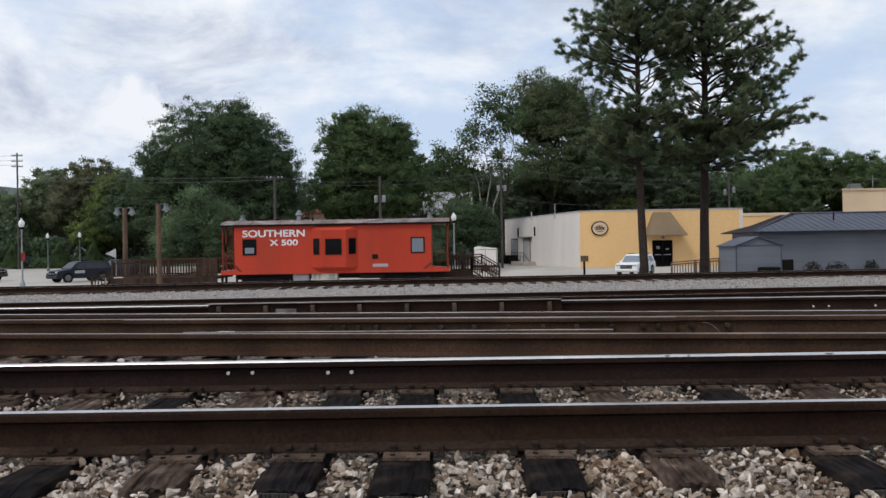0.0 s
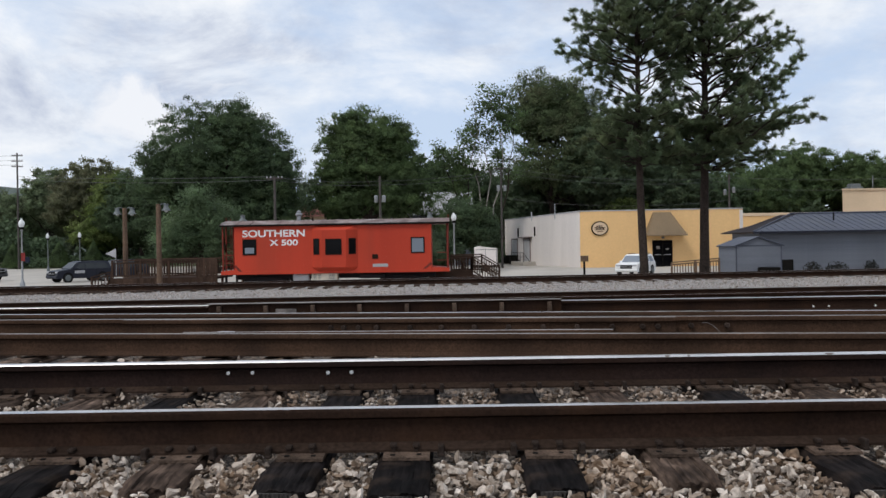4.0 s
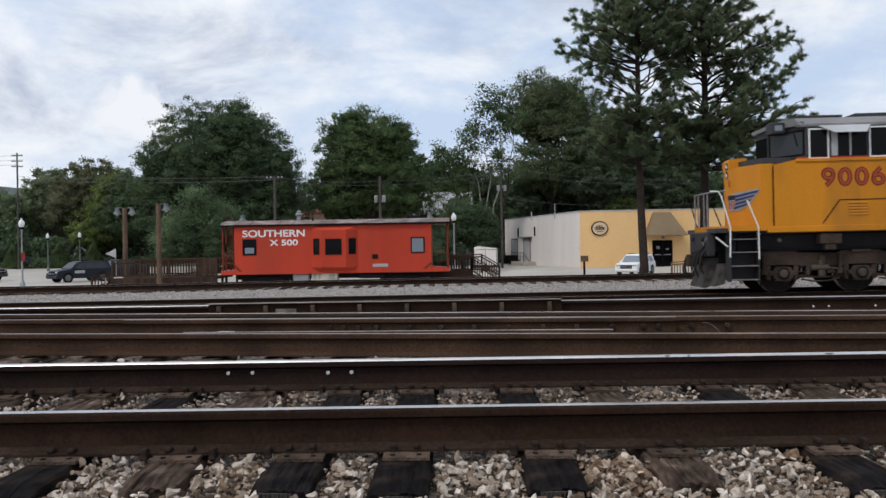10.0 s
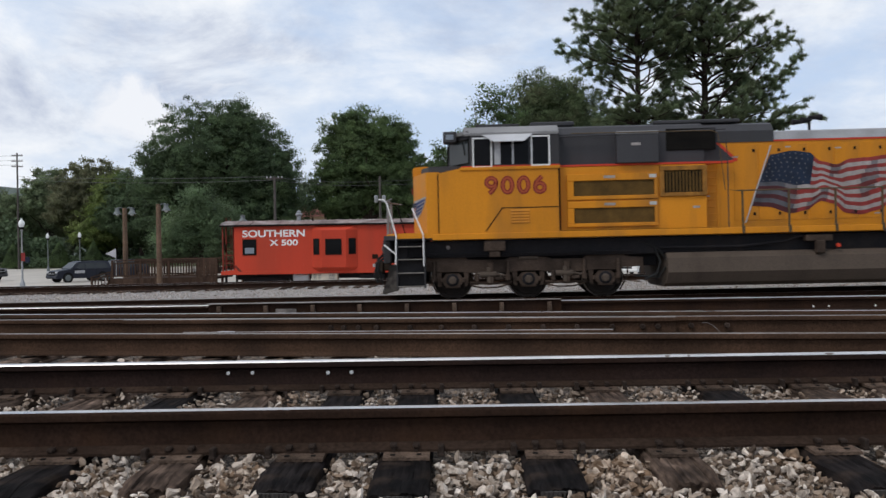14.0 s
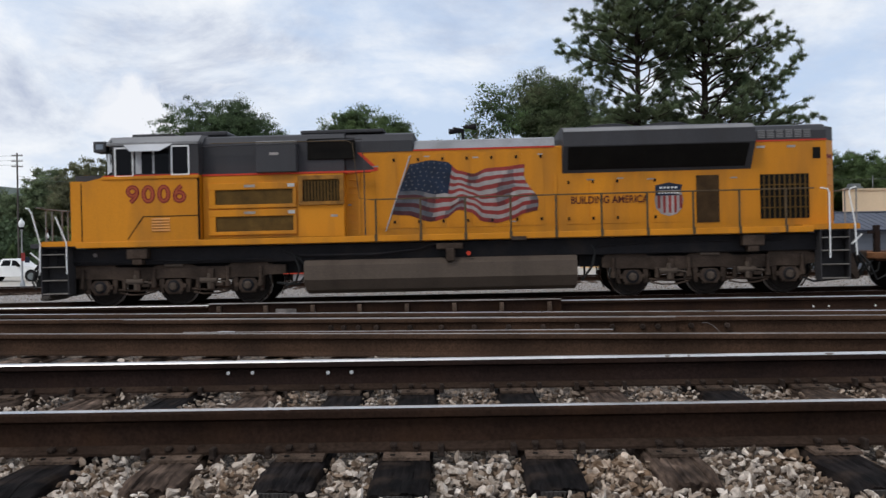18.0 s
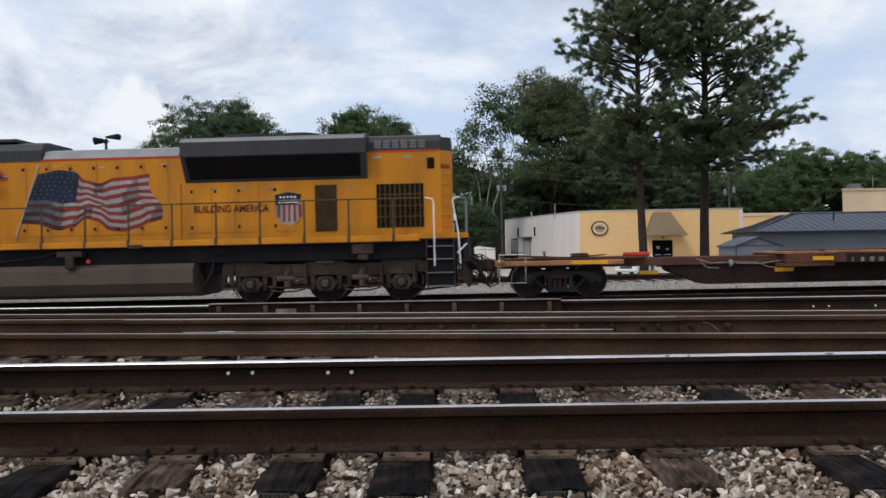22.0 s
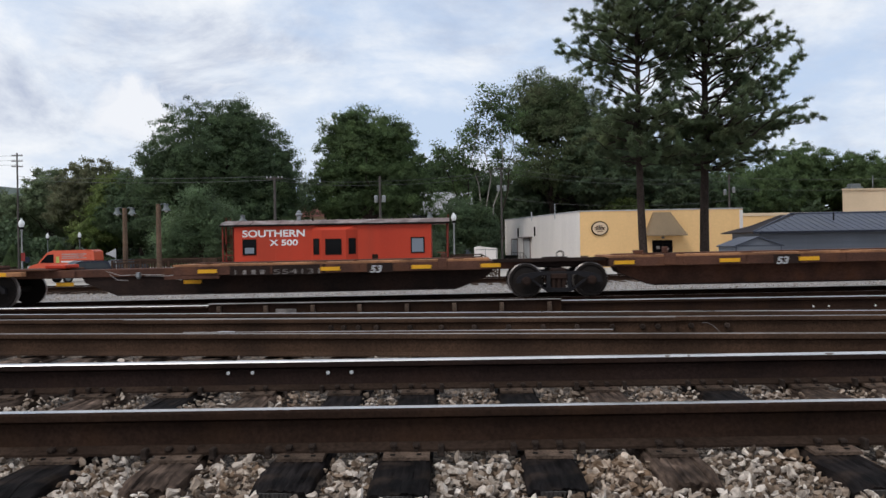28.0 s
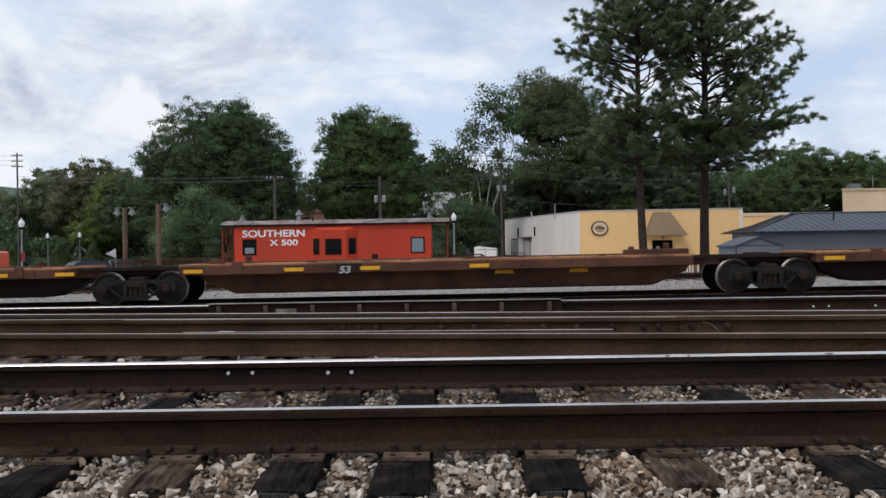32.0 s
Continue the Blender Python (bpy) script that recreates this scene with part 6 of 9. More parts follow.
def freight_truck(parent, centre, wheelbase, label):
    for side in (-1, 1):
        g = Geo()
        y0, y1 = (-1.08, -0.96) if side < 0 else (0.96, 1.08)
        a, c = wheelbase / 2, centre
        g.prism([(c - a - 0.27, 0.40), (c - a - 0.25, 0.56), (c - a - 0.10, 0.64), (c - 0.55, 0.70), (c + 0.55, 0.70), (c + a + 0.10, 0.64), (c + a + 0.25, 0.56), (c + a + 0.27, 0.40), (c + a + 0.16, 0.40), (c + a + 0.12, 0.50), (c + a - 0.18, 0.52), (c + 0.50, 0.60), (c - 0.50, 0.60), (c - a + 0.18, 0.52), (c - a - 0.12, 0.50), (c - a - 0.16, 0.40)], "y", y0, y1)
        g.prism([(c - a + 0.12, 0.55), (c - 0.38, 0.26), (c + 0.38, 0.26), (c + a - 0.12, 0.55), (c + a - 0.20, 0.42), (c + 0.32, 0.15), (c - 0.32, 0.15), (c - a + 0.20, 0.42)], "y", y0, y1)
        g.box(c - 0.33, c - 0.23, y0, y1, 0.20, 0.66).box(c + 0.23, c + 0.33, y0, y1, 0.20, 0.66)
        f = part("side_frame", g, M_BLACK, parent, "dark cast truck side frame")
        sp = Geo()
        for i in range(3):
            sp.tube((c - 0.14 + 0.14 * i, side * 1.0, 0.26), (c - 0.14 + 0.14 * i, side * 1.0, 0.50), 0.06, n=10)
        sp.box(c - 0.22, c + 0.22, side * 1.0 - 0.1, side * 1.0 + 0.1, 0.50, 0.64, 0.02)
        part("spring_nest", sp, M_CARDARK, f)
        for ax in (c - a, c + a):
            cap = Geo().lathe((ax, side * 1.10, 0.457), [(0.12, -0.06), (0.12, 0.03), (0.07, 0.05)] if side > 0 else [(0.07, -0.05), (0.12, -0.03), (0.12, 0.06)], 12, "y")
            part("bearing_cap", cap, M_CARDARK, f)
    part("bolster", Geo().box(centre - 0.22, centre + 0.22, -1.0, 1.0, 0.50, 0.78, 0.03), M_CARDARK, parent)
    for ax in (centre - wheelbase / 2, centre + wheelbase / 2):
        w = part("wheelset", CAR_WHEEL, M_WHEEL, parent, label, at=pose(ax, 0, 0.457))
        WHEELSETS.append((w, ax, 0.457))


def spine_unit(x0, x1, first, number, label):
    """One platform of an articulated flat car, from x0 to x1."""
    ob = thing("spine_car", on_line(0), label, "freight car", "train cars")
    mid0, mid1 = x0 + (3.6 if first else 0.6), x1 - 1.0
    # deep centre spine
    s0, s1 = x0 + (0.9 if not first else 0.7), x1 - 0.9
    g = Geo().prism([(s0, 0.78), (s0 + 0.1, 0.62), (s0 + 0.95, 0.27), (s1 - 0.95, 0.27), (s1 - 0.1, 0.62), (s1, 0.78)], "y", -0.48, 0.48)
    part("spine_lower", g, M_CARDARK if number % 2 else M_RUSTCAR, ob, "dark rusty deep centre spine")
    part("spine_upper", Geo().box(x0 + 0.1, x1 - 0.1, -0.55, 0.55, 0.78, 1.0, 0.015), M_RUSTCAR, ob, "rust-brown upper beam")
    part("deck", Geo().box(mid0, mid1, -1.285, 1.285, 1.03, 1.095, 0.01), M_RUSTTOP, ob, "rusted orange deck plate")
    for side in (-1, 1):
        y0, y1 = (-1.30, -1.22) if side < 0 else (1.22, 1.30)
        part("side_beam", Geo().box(mid0, mid1, y0, y1, 0.80, 1.03, 0.01), M_RUSTCAR, ob, "rust-brown side beam")
    for i in range(int((mid1 - mid0) / 2.1) + 1):
        x = mid0 + 0.1 + i * 2.1
        part("cross_bearer", Geo().box(x, x + 0.12, -1.24, 1.24, 0.82, 1.015), M_RUSTCAR, ob)
    rs = random.Random(number)
    x = mid0 + 0.9
    while x < mid1 - 0.8:
        w = rs.uniform(0.10, 0.34)
        part("tie_down", Geo().box(x, x + w, -1.27, -1.12, 1.095, 1.095 + rs.uniform(0.02, 0.055), 0.008), M_RUSTCAR, ob)
        part("stiffener", Geo().box(x + 0.1, x + 0.15, -1.325, -1.30, 0.80, 1.03), M_RUSTCAR, ob)
        x += rs.uniform(0.9, 1.9)
    part("deck_strip", Geo().box(mid0 + 0.3, mid1 - 0.4, -0.35, 0.35, 1.095, 1.125, 0.008), M_RUSTCAR, ob, "raised rusty deck strip")
    part("lower_flange", Geo().box(s0 + 1.0, s1 - 1.0, -0.56, 0.56, 0.25, 0.285, 0.006), M_CARDARK, ob)
    return ob


def reflectors(ob, xs, z=0.905, y=-1.330, w=0.52):
    me = Geo().box(-w / 2, w / 2, y, y + 0.032, -0.05, 0.05).mesh("reflector", M_REFLECT)
    for x in xs:
        part("reflector", me, M_REFLECT, ob, "yellow reflector strip", at=pose(x, 0, z))


def build_cars():
    A = spine_unit(13.21, 26.36, True, 1, "rusty brown spine car platform with yellow reflectors and white markings")
    # end sill, ladder and uncovered end over the first truck
    part("end_sill", Geo().box(9.30, 13.76, -0.62, 0.62, 0.78, 1.0, 0.02), M_RUSTCAR, A, "rusty end sill")
    part("end_beam", Geo().box(9.25, 12.6, -1.26, -1.0, 0.86, 0.99, 0.02).box(9.25, 12.6, 1.0, 1.26, 0.86, 0.99, 0.02).box(9.2, 9.45, -1.26, 1.26, 0.84, 1.02, 0.02), M_RUSTTOP, A, "rusted end frame")
    part("end_platform", Geo().box(9.5, 13.26, -1.0, 1.0, 1.0, 1.05, 0.01), M_RUSTCAR, A)
    part("stub_post", Geo().box(9.22, 9.36, -0.55, -0.40, 1.0, 1.75, 0.01).box(9.05, 9.22, -0.52, -0.44, 1.52, 1.60), M_CARDARK, A, "dark upright post")
    for x, z0 in ((9.5, 0.95), (9.5, 0.42)):
        part("grab_iron", Geo().path([(x - 0.2, -1.32, z0), (x - 0.2, -1.32, z0 + 0.22), (x + 0.50, -1.32, z0 + 0.22), (x + 0.50, -1.32, z0)] if z0 > 0.9 else [(x - 0.2, -1.32, 0.86), (x - 0.2, -1.32, z0), (x + 0.50, -1.32, z0), (x + 0.50, -1.32, 0.86)], 0.011, 6), M_WHITE if z0 > 0.9 else M_SILVER, A, "white grab iron" if z0 > 0.9 else "pale sill step")
    part("brake_platform", Geo().box(10.2, 10.9, -1.05, -0.6, 1.05, 1.09).box(10.5, 10.56, -0.95, -0.9, 1.05, 1.24), M_RUSTCAR, A, "rusty brake platform")
    part("rusty_block", Geo().box(11.3, 11.75, -0.7, -0.3, 1.05, 1.17, 0.02), M_RUSTCAR, A)
    part("brake_chain", Geo().path([(9.4, -0.9, 1.0), (9.9, -0.95, 1.12), (10.5, -0.9, 1.10), (11.2, -0.92, 1.06), (12.2, -0.8, 1.12)], 0.016, 6), M_CARDARK, A)
    part("coupler", Geo().box(8.85, 9.4, -0.12, 0.12, 0.76, 1.0, 0.03).box(8.72, 8.98, -0.15, 0.17, 0.72, 1.04, 0.04), M_TRUCK, A, "rusty knuckle coupler")
    for yy in (-0.3, 0.35):
        part("air_hose", Geo().path([(9.3, yy, 0.85), (9.05, yy, 0.55), (8.8, yy, 0.42), (8.6, yy, 0.55)], 0.028, 6), M_RUBBER, A)
    part("red_lid", Geo().box(12.85, 13.45, -0.5, 0.3, 1.05, 1.16, 0.03), M_RED, A)
    freight_truck(A, 10.93, 1.66, "dark steel wheels on an axle")
    reflectors(A, [11.7], 0.93, -1.275, 0.95)
    reflectors(A, [17.76, 21.09, 23.54, 25.38])
    reflectors(A, [13.41, 17.06], 0.60, -0.49, 0.5)
    part("stencil_panel", Geo().box(18.36, 20.96, -1.304, -1.298, 0.78, 1.03), M_CARDARK, A, "black stencil panel")
    # reporting mark as bars, number in figures
    for i, w in enumerate((0.04, 0.08, 0.11, 0.12)):
        part("mark_bar", Geo().box(18.50 + i * 0.23, 18.50 + i * 0.23 + w, -1.312, -1.305, 0.80, 0.92), M_STENCIL, A)
    t = text_mesh("554131", 0.19, M_STENCIL, 0.003, -0.001)
    t = text_mesh("554131", 0.19, M_STENCIL, 0.003, -0.001, 1.25 / text_width(t))
    part("car_number", t, M_STENCIL, A, "worn white stencilled number", at=pose(19.56, -1.308, 0.79) @ FACING)
    f53 = text_mesh("53", 0.26, M_SILVER, 0.003, 0.008, 1.2)
    f53.transform(Matrix(((1, 0.25, 0, 0), (0, 1, 0, 0), (0, 0, 1, 0), (0, 0, 0, 1))))
    part("stencil_panel", Geo().box(22.08, 22.78, -1.304, -1.298, 0.79, 1.03), M_CARDARK, A)
    part("length_mark", f53, M_SILVER, A, "white stencilled 53", at=pose(22.16, -1.308, 0.785) @ FACING)
    part("brake_rigging", Geo().path([(14.66, -0.6, 0.95), (15.06, -0.6, 0.82), (15.66, -0.62, 0.84), (16.26, -0.62, 0.82), (16.56, -0.62, 0.70), (16.81, -0.62, 0.66)], 0.009, 6).path([(14.76, -0.6, 0.86), (14.96, -0.6, 0.70), (15.26, -0.6, 0.68)], 0.008, 6).path([(15.76, -0.6, 0.80), (16.36, -0.6, 0.78), (17.26, -0.6, 0.90)], 0.010, 6), M_FLAGWHITE, A, "thin pale brake pipes")
    part("brake_valve", Geo().box(15.54, 15.63, -0.70, -0.56, 0.76, 0.90, 0.015).lathe((15.58, -0.63, 0.72), [(0.03, 0), (0.05, 0.03), (0.03, 0.07)], 10), M_GALV, A, "grey brake valve")
    part("side_rub_plate", Geo().box(16.56, 18.06, -1.29, -1.22, 0.70, 0.80, 0.01), M_RUSTCAR, A)
    part("latch_block", Geo().box(23.98, 24.22, -1.34, -1.2, 0.82, 1.12, 0.01), M_RUSTCAR, A)
    part("latch_block", Geo().box(24.02, 24.16, -0.3, 0.1, 1.1, 1.25, 0.02), M_RUSTCAR, A)
    # second platform
    B = spine_unit(27.91, 43.26, False, 2, "rusty brown second spine car platform with white 53 marking")
    reflectors(B, [28.91, 31.66, 33.71, 36.63])
    reflectors(B, [37.31, 39.36], 0.70, -0.49, 0.5)
    part("stencil_panel", Geo().box(32.79, 33.49, -1.304, -1.298, 0.79, 1.03), M_CARDARK, B)
    part("length_mark", f53, M_SILVER, B, "white stencilled 53", at=pose(32.87, -1.308, 0.785) @ FACING)
    part("latch_block", Geo().box(29.96, 30.26, -1.34, -1.2, 0.82, 1.12, 0.01), M_RUSTCAR, B)
    part("latch_block", Geo().box(29.26, 29.51, -0.9, -0.6, 1.1, 1.22, 0.02), M_RUSTCAR, B)
    part("latch_block", Geo().box(30.11, 30.26, -0.5, -0.3, 1.1, 1.3, 0.03), M_RUSTCAR, B)
    part("container_stop", Geo().box(40.56, 42.26, -0.9, -0.5, 1.08, 1.24, 0.02).box(41.66, 41.81, -0.6, -0.5, 1.2, 1.4, 0.02).box(40.71, 40.86, -0.6, -0.5, 1.2, 1.32, 0.02), M_RUSTCAR, B)
    freight_truck(B, 27.21, 1.75, "dark steel wheels on an axle")
    part("articulation", Geo().box(25.76, 28.66, -0.52, 0.52, 0.80, 1.0, 0.03).lathe((27.21, 0, 1.0), [(0.4, 0), (0.35, 0.08)], 16), M_CARDARK, B, "dark articulated joint")
    part("walkway", Geo().box(25.46, 28.76, -0.70, 0.70, 0.985, 1.035, 0.01).box(25.46, 28.76, -0.74, -0.70, 0.96, 1.05), M_CARDARK, B)
    part("lifting_ring", Geo().path([(27.31 + 0.1 * math.cos(a), -0.5, 1.14 + 0.1 * math.sin(a)) for a in [i * math.pi / 5 for i in range(-1, 8)]], 0.018, 6), M_CARDARK, B)
    # third platform
    C = spine_unit(44.86, 59.86, False, 3, "rusty brown third spine car platform")
    reflectors(C, [45.91, 48.36, 51.36, 54.36])
    part("latch_block", Geo().box(46.86, 47.16, -1.34, -1.2, 0.82, 1.12, 0.01), M_RUSTCAR, C)
    freight_truck(C, 44.34, 1.70, "dark steel wheels on an axle")
    freight_truck(C, 60.76, 1.70, "dark steel wheels on an axle")
    part("articulation", Geo().box(42.66, 45.46, -0.52, 0.52, 0.80, 1.0, 0.03).lathe((44.34, 0, 1.0), [(0.4, 0), (0.35, 0.08)], 16), M_CARDARK, C, "dark articulated joint")
    part("walkway", Geo().box(42.46, 45.66, -0.70, 0.70, 0.985, 1.035, 0.01).box(42.46, 45.66, -0.74, -0.70, 0.96, 1.05), M_CARDARK, C)
    part("end_sill", Geo().box(59.56, 61.96, -1.2, 1.2, 0.82, 1.0, 0.02), M_RUSTCAR, C)
    return A, B, C


locomotive = build_loco()
cars = build_cars()


# ---- paving beyond the tracks ----
g = Geo()
g.box(-75, 70, 38.5, 108, -1.72, -1.512)
solid("pavement", g, M_PAVE, "pale worn concrete lot and street", "pavement", kind="structure")
LOT = -1.512


g = Geo()
n = g.add([(x, y, z) for y, z in ((69.5, -1.62), (70, -1.508), (90, -1.02), (92, -0.98), (97, -0.80), (112, -0.80)) for x in (-90, -24)])
for j in range(5):
    g.slot = 1 if j >= 2 else 0
    g.face(n + 2 * j, n + 2 * j + 1, n + 2 * j + 3, n + 2 * j + 2)
solid("street", g, (M_PAVE, M_GRASS), "pale street climbing gently to a grass verge", "street", kind="structure")


# ---- caboose ----
def build_caboose():
    cb = thing("caboose", pose(0, 44.1, -1.5), "red bay-window railway caboose with white lettering parked on a short track", "caboose")
    N, F = -1.5, 1.5  # near and far faces
    body = Geo().box(-10.9, -0.6, N, F, 1.0, 3.44, 0.03)
    b = part("body", body, M_CABOOSE, cb, "red riveted body")
    part("side_sill", Geo().prism([(-11.6, 0.90), (-11.6, 1.08), (-10.9, 1.16), (-10.9, 1.05), (-0.6, 1.05), (-0.6, 1.16), (0.33, 1.08), (0.33, 0.90)], "y", N - 0.012, F + 0.012), M_CABOOSE, cb, "red side sill")
    prof = [(N - 0.12, 3.44), (N - 0.12, 3.50), (N + 0.4, 3.64), (-0.4, 3.74), (0.4, 3.74), (F - 0.4, 3.64), (F + 0.12, 3.50), (F + 0.12, 3.44)]
    roof = part("roof", Geo().prism(prof, "x", -11.62, 0.36), M_CABROOF, cb, "weathered grey-red metal roof")
    for i in range(17):
        x = -11.5 + i * 0.73
        sm = [(y, z + 0.025) for y, z in prof[1:-1]] + [(y, z) for y, z in reversed(prof[1:-1])]
        part("roof_seam", Geo().prism(sm, "x", x, x + 0.05), M_CABROOF, roof)
    part("roof_edge", Geo().box(-11.63, 0.37, N - 0.14, N - 0.115, 3.40, 3.49, 0.005), M_MESH, cb, "dark roof edge")
    # bay
    plan = [(-6.86, N + 0.02), (-6.28, N - 0.42), (-5.02, N - 0.42), (-4.42, N + 0.02)]
    g = Geo()
    lo = g.add([(x, y, 1.22) for x, y in plan])
    hi = g.add([(x, y, 3.16) for x, y in plan])
    top = g.add([(-6.72, N + 0.02, 3.36), (-4.56, N + 0.02, 3.36)])
    bot = g.add([(-6.6, N + 0.02, 1.02), (-4.7, N + 0.02, 1.02)])
    for i in range(3):
        g.face(lo + i, lo + i + 1, hi + i + 1, hi + i)
    g.face(hi, hi + 1, top)
    g.face(hi + 1, hi + 2, top + 1, top)
    g.face(hi + 2, hi + 3, top + 1)
    g.face(lo + 1, lo, bot)
    g.face(lo + 2, lo + 1, bot, bot + 1)
    g.face(lo + 3, lo + 2, bot + 1)
    part("bay", g, M_CABOOSE, cb, "projecting red bay")

    def window(x0, x1, z0, z1, y, glass, m=None):
        fw = 0.06
        f = Geo().box(x0 - fw, x1 + fw, y - 0.03, y + 0.01, z1, z1 + fw).box(x0 - fw, x1 + fw, y - 0.03, y + 0.01, z0 - fw, z0).box(x0 - fw, x0, y - 0.03, y + 0.01, z0, z1).box(x1, x1 + fw, y - 0.03, y + 0.01, z0, z1)
        w = part("window_frame", f, M_MESH, cb, "black window frame", at=m)
        part("window_pane", Geo().box(x0, x1, y - 0.016, y - 0.008, z0, z1), glass, w, "dark glass" if glass is M_GLASS else "glass with a sky reflection in its colour")

    window(-10.40, -9.80, 1.97, 2.68, N, M_GLASS)
    window(-1.62, -1.02, 1.95, 2.66, N, M_GLASS_SKY)
    window(-6.02, -5.30, 1.93, 2.64, N - 0.42, M_GLASS)
    for cx, cy, turn in ((-6.57, N - 0.2, 37.2 - 74.4), (-4.72, N - 0.2, 36.3)):
        window(-0.15, 0.15, 1.95, 2.66, 0, M_GLASS, pose(cx, cy, 0, 0, 0, turn))
    # lower half pane in the glass with the sky painted in
    part("lower_sash", Geo().box(-10.34, -9.86, N - 0.022, N - 0.017, 2.0, 2.30), M_GLASS_SKY, cb)
    t = text_mesh("SOUTHERN", 0.50, M_WHITE, 0.003, 0.012)
    t = text_mesh("SOUTHERN", 0.50, M_WHITE, 0.003, 0.012, 3.26 / text_width(t))
    part("lettering", t, M_WHITE, cb, "white capital lettering", at=pose(-10.46, N - 0.006, 2.86) @ FACING)
    t = text_mesh("X 500", 0.42, M_WHITE, 0.003, 0.010)
    t = text_mesh("X 500", 0.42, M_WHITE, 0.003, 0.010, 1.48 / text_width(t))
    part("lettering", t, M_WHITE, cb, "white lettering", at=pose(-9.05, N - 0.006, 2.40) @ FACING)
    part("number_panel", Geo().box(-2.9 - 0.78, -2.9 + 0.02, N - 0.02, N, 1.20, 1.36, 0.01), M_SILVER, cb, "pale data panel")
    part("vent_box", Geo().box(-3.70, -3.40, N - 0.035, N, 1.62, 1.86, 0.01), M_RUST, cb, "brown rusted vent box")
    part("bottom_band", Geo().prism([(-10.92, 1.30), (-10.60, 1.02), (-10.45, 1.02), (-10.85, 1.42)], "y", N - 0.006, N + 0.01).prism([(-0.58, 1.30), (-0.95, 1.02), (-1.10, 1.02), (-0.66, 1.42)], "y", N - 0.006, N + 0.01), M_CABOOSE_D, cb)
    for i in range(14):
        x = -10.2 + i * 0.72
        if -7.0 < x < -4.3:
            continue
        part("rivet_seam", Geo().box(x, x + 0.025, N - 0.004, N, 1.08, 3.42), M_CABOOSE, cb)
    # stove pipe
    g = Geo().tube((-7.65, -0.6, 3.6), (-7.65, -0.6, 3.98), 0.11, n=14).lathe((-7.65, -0.6, 3.96), [(0.13, 0), (0.19, 0.05), (0.19, 0.1), (0.10, 0.16), (0.12, 0.22), (0.02, 0.3)], 14)
    part("stove_pipe", g, M_GALV, cb, "bright metal stove pipe", smooth=40)
    part("roof_vent", Geo().tube((-6.9, -0.7, 3.6), (-6.9, -0.7, 3.86), 0.05, n=8), M_RUST, cb)
    # end platforms
    for xe, sg in ((-11.55, 1), (0.28, -1)):
        part("end_platform", Geo().box(min(xe, xe + sg * 0.95), max(xe, xe + sg * 0.95), N, F, 0.92, 1.04, 0.01), M_CABOOSE, cb)
        g = Geo()
        for y in (-1.42, -0.75, 0.75, 1.42):
            g.tube((xe + sg * 0.04, y, 1.0), (xe + sg * 0.04, y, 3.45), 0.048, n=6)
        part("corner_post", g, M_CABOOSE_D, cb, "dark red platform posts")
        g = Geo()
        for z in (1.3, 1.6, 1.9, 2.2):
            g.path([(xe, -1.42, z), (xe, 1.42, z)], 0.018, 6)
        for y in (-0.45, 0.45):
            g.tube((xe - sg * 0.02, y, 1.0), (xe - sg * 0.02, y, 3.9), 0.02, n=6)
        for k in range(8):
            g.path([(xe - sg * 0.02, -0.45, 1.3 + k * 0.33), (xe - sg * 0.02, 0.45, 1.3 + k * 0.33)], 0.015, 6)
        part("end_ladder", g, M_CABOOSE_D, cb, "dark red end ladder and rails")
        part("side_gate", Geo().path([(xe + sg * 0.1, N + 0.02, 1.9), (xe + sg * 0.6, N + 0.02, 1.9)], 0.02, 6).path([(xe + sg * 0.1, N + 0.02, 1.5), (xe + sg * 0.6, N + 0.02, 1.5)], 0.02, 6), M_CABOOSE_D, cb)
        part("brake_wheel", Geo().lathe((xe + sg * 0.05, -0.9, 2.3), [(0.22, -0.02), (0.22, 0.02)], 18, "x"), M_RUST, cb)
        part("end_step", Geo().box(min(xe + sg * 0.15, xe + sg * 0.75), max(xe + sg * 0.15, xe + sg * 0.75), N, N + 0.35, 0.45, 0.50).box(min(xe + sg * 0.15, xe + sg * 0.19), max(xe + sg * 0.15, xe + sg * 0.19), N, N + 0.35, 0.45, 0.95).box(min(xe + sg * 0.71, xe + sg * 0.75), max(xe + sg * 0.71, xe + sg * 0.75), N, N + 0.35, 0.45, 0.95), M_BLACK, cb)
    part("underframe", Geo().box(-11.0, -0.4, -0.9, 0.9, 0.62, 0.92, 0.02), M_BLACK, cb)
    part("white_box", Geo().box(-6.9, -5.55, N + 0.1, -0.6, 0.42, 0.98, 0.02), M_CREAM, cb, "white air-conditioning unit under the floor")
    part("white_tank", Geo().box(-7.9, -7.05, N + 0.2, -0.6, 0.45, 0.9, 0.08), M_SILVER, cb, "pale tank under the floor")
    # made-up black box that only darkens the gap under the floor
    part("equipment_box", Geo().box(-4.4, -3.1, N + 0.15, -0.6, 0.60, 0.82, 0.02), M_BLACK, cb, "added black box filling the dark space under the floor")
    vents = Geo()
    for x in (-6.8, -6.55, -6.0, -5.85):
        for k in range(5):
            vents.box(x, x + 0.16, N + 0.094, N + 0.102, 0.52 + 0.08 * k, 0.55 + 0.08 * k)
    part("vent_slots", vents, M_SHADE, cb)
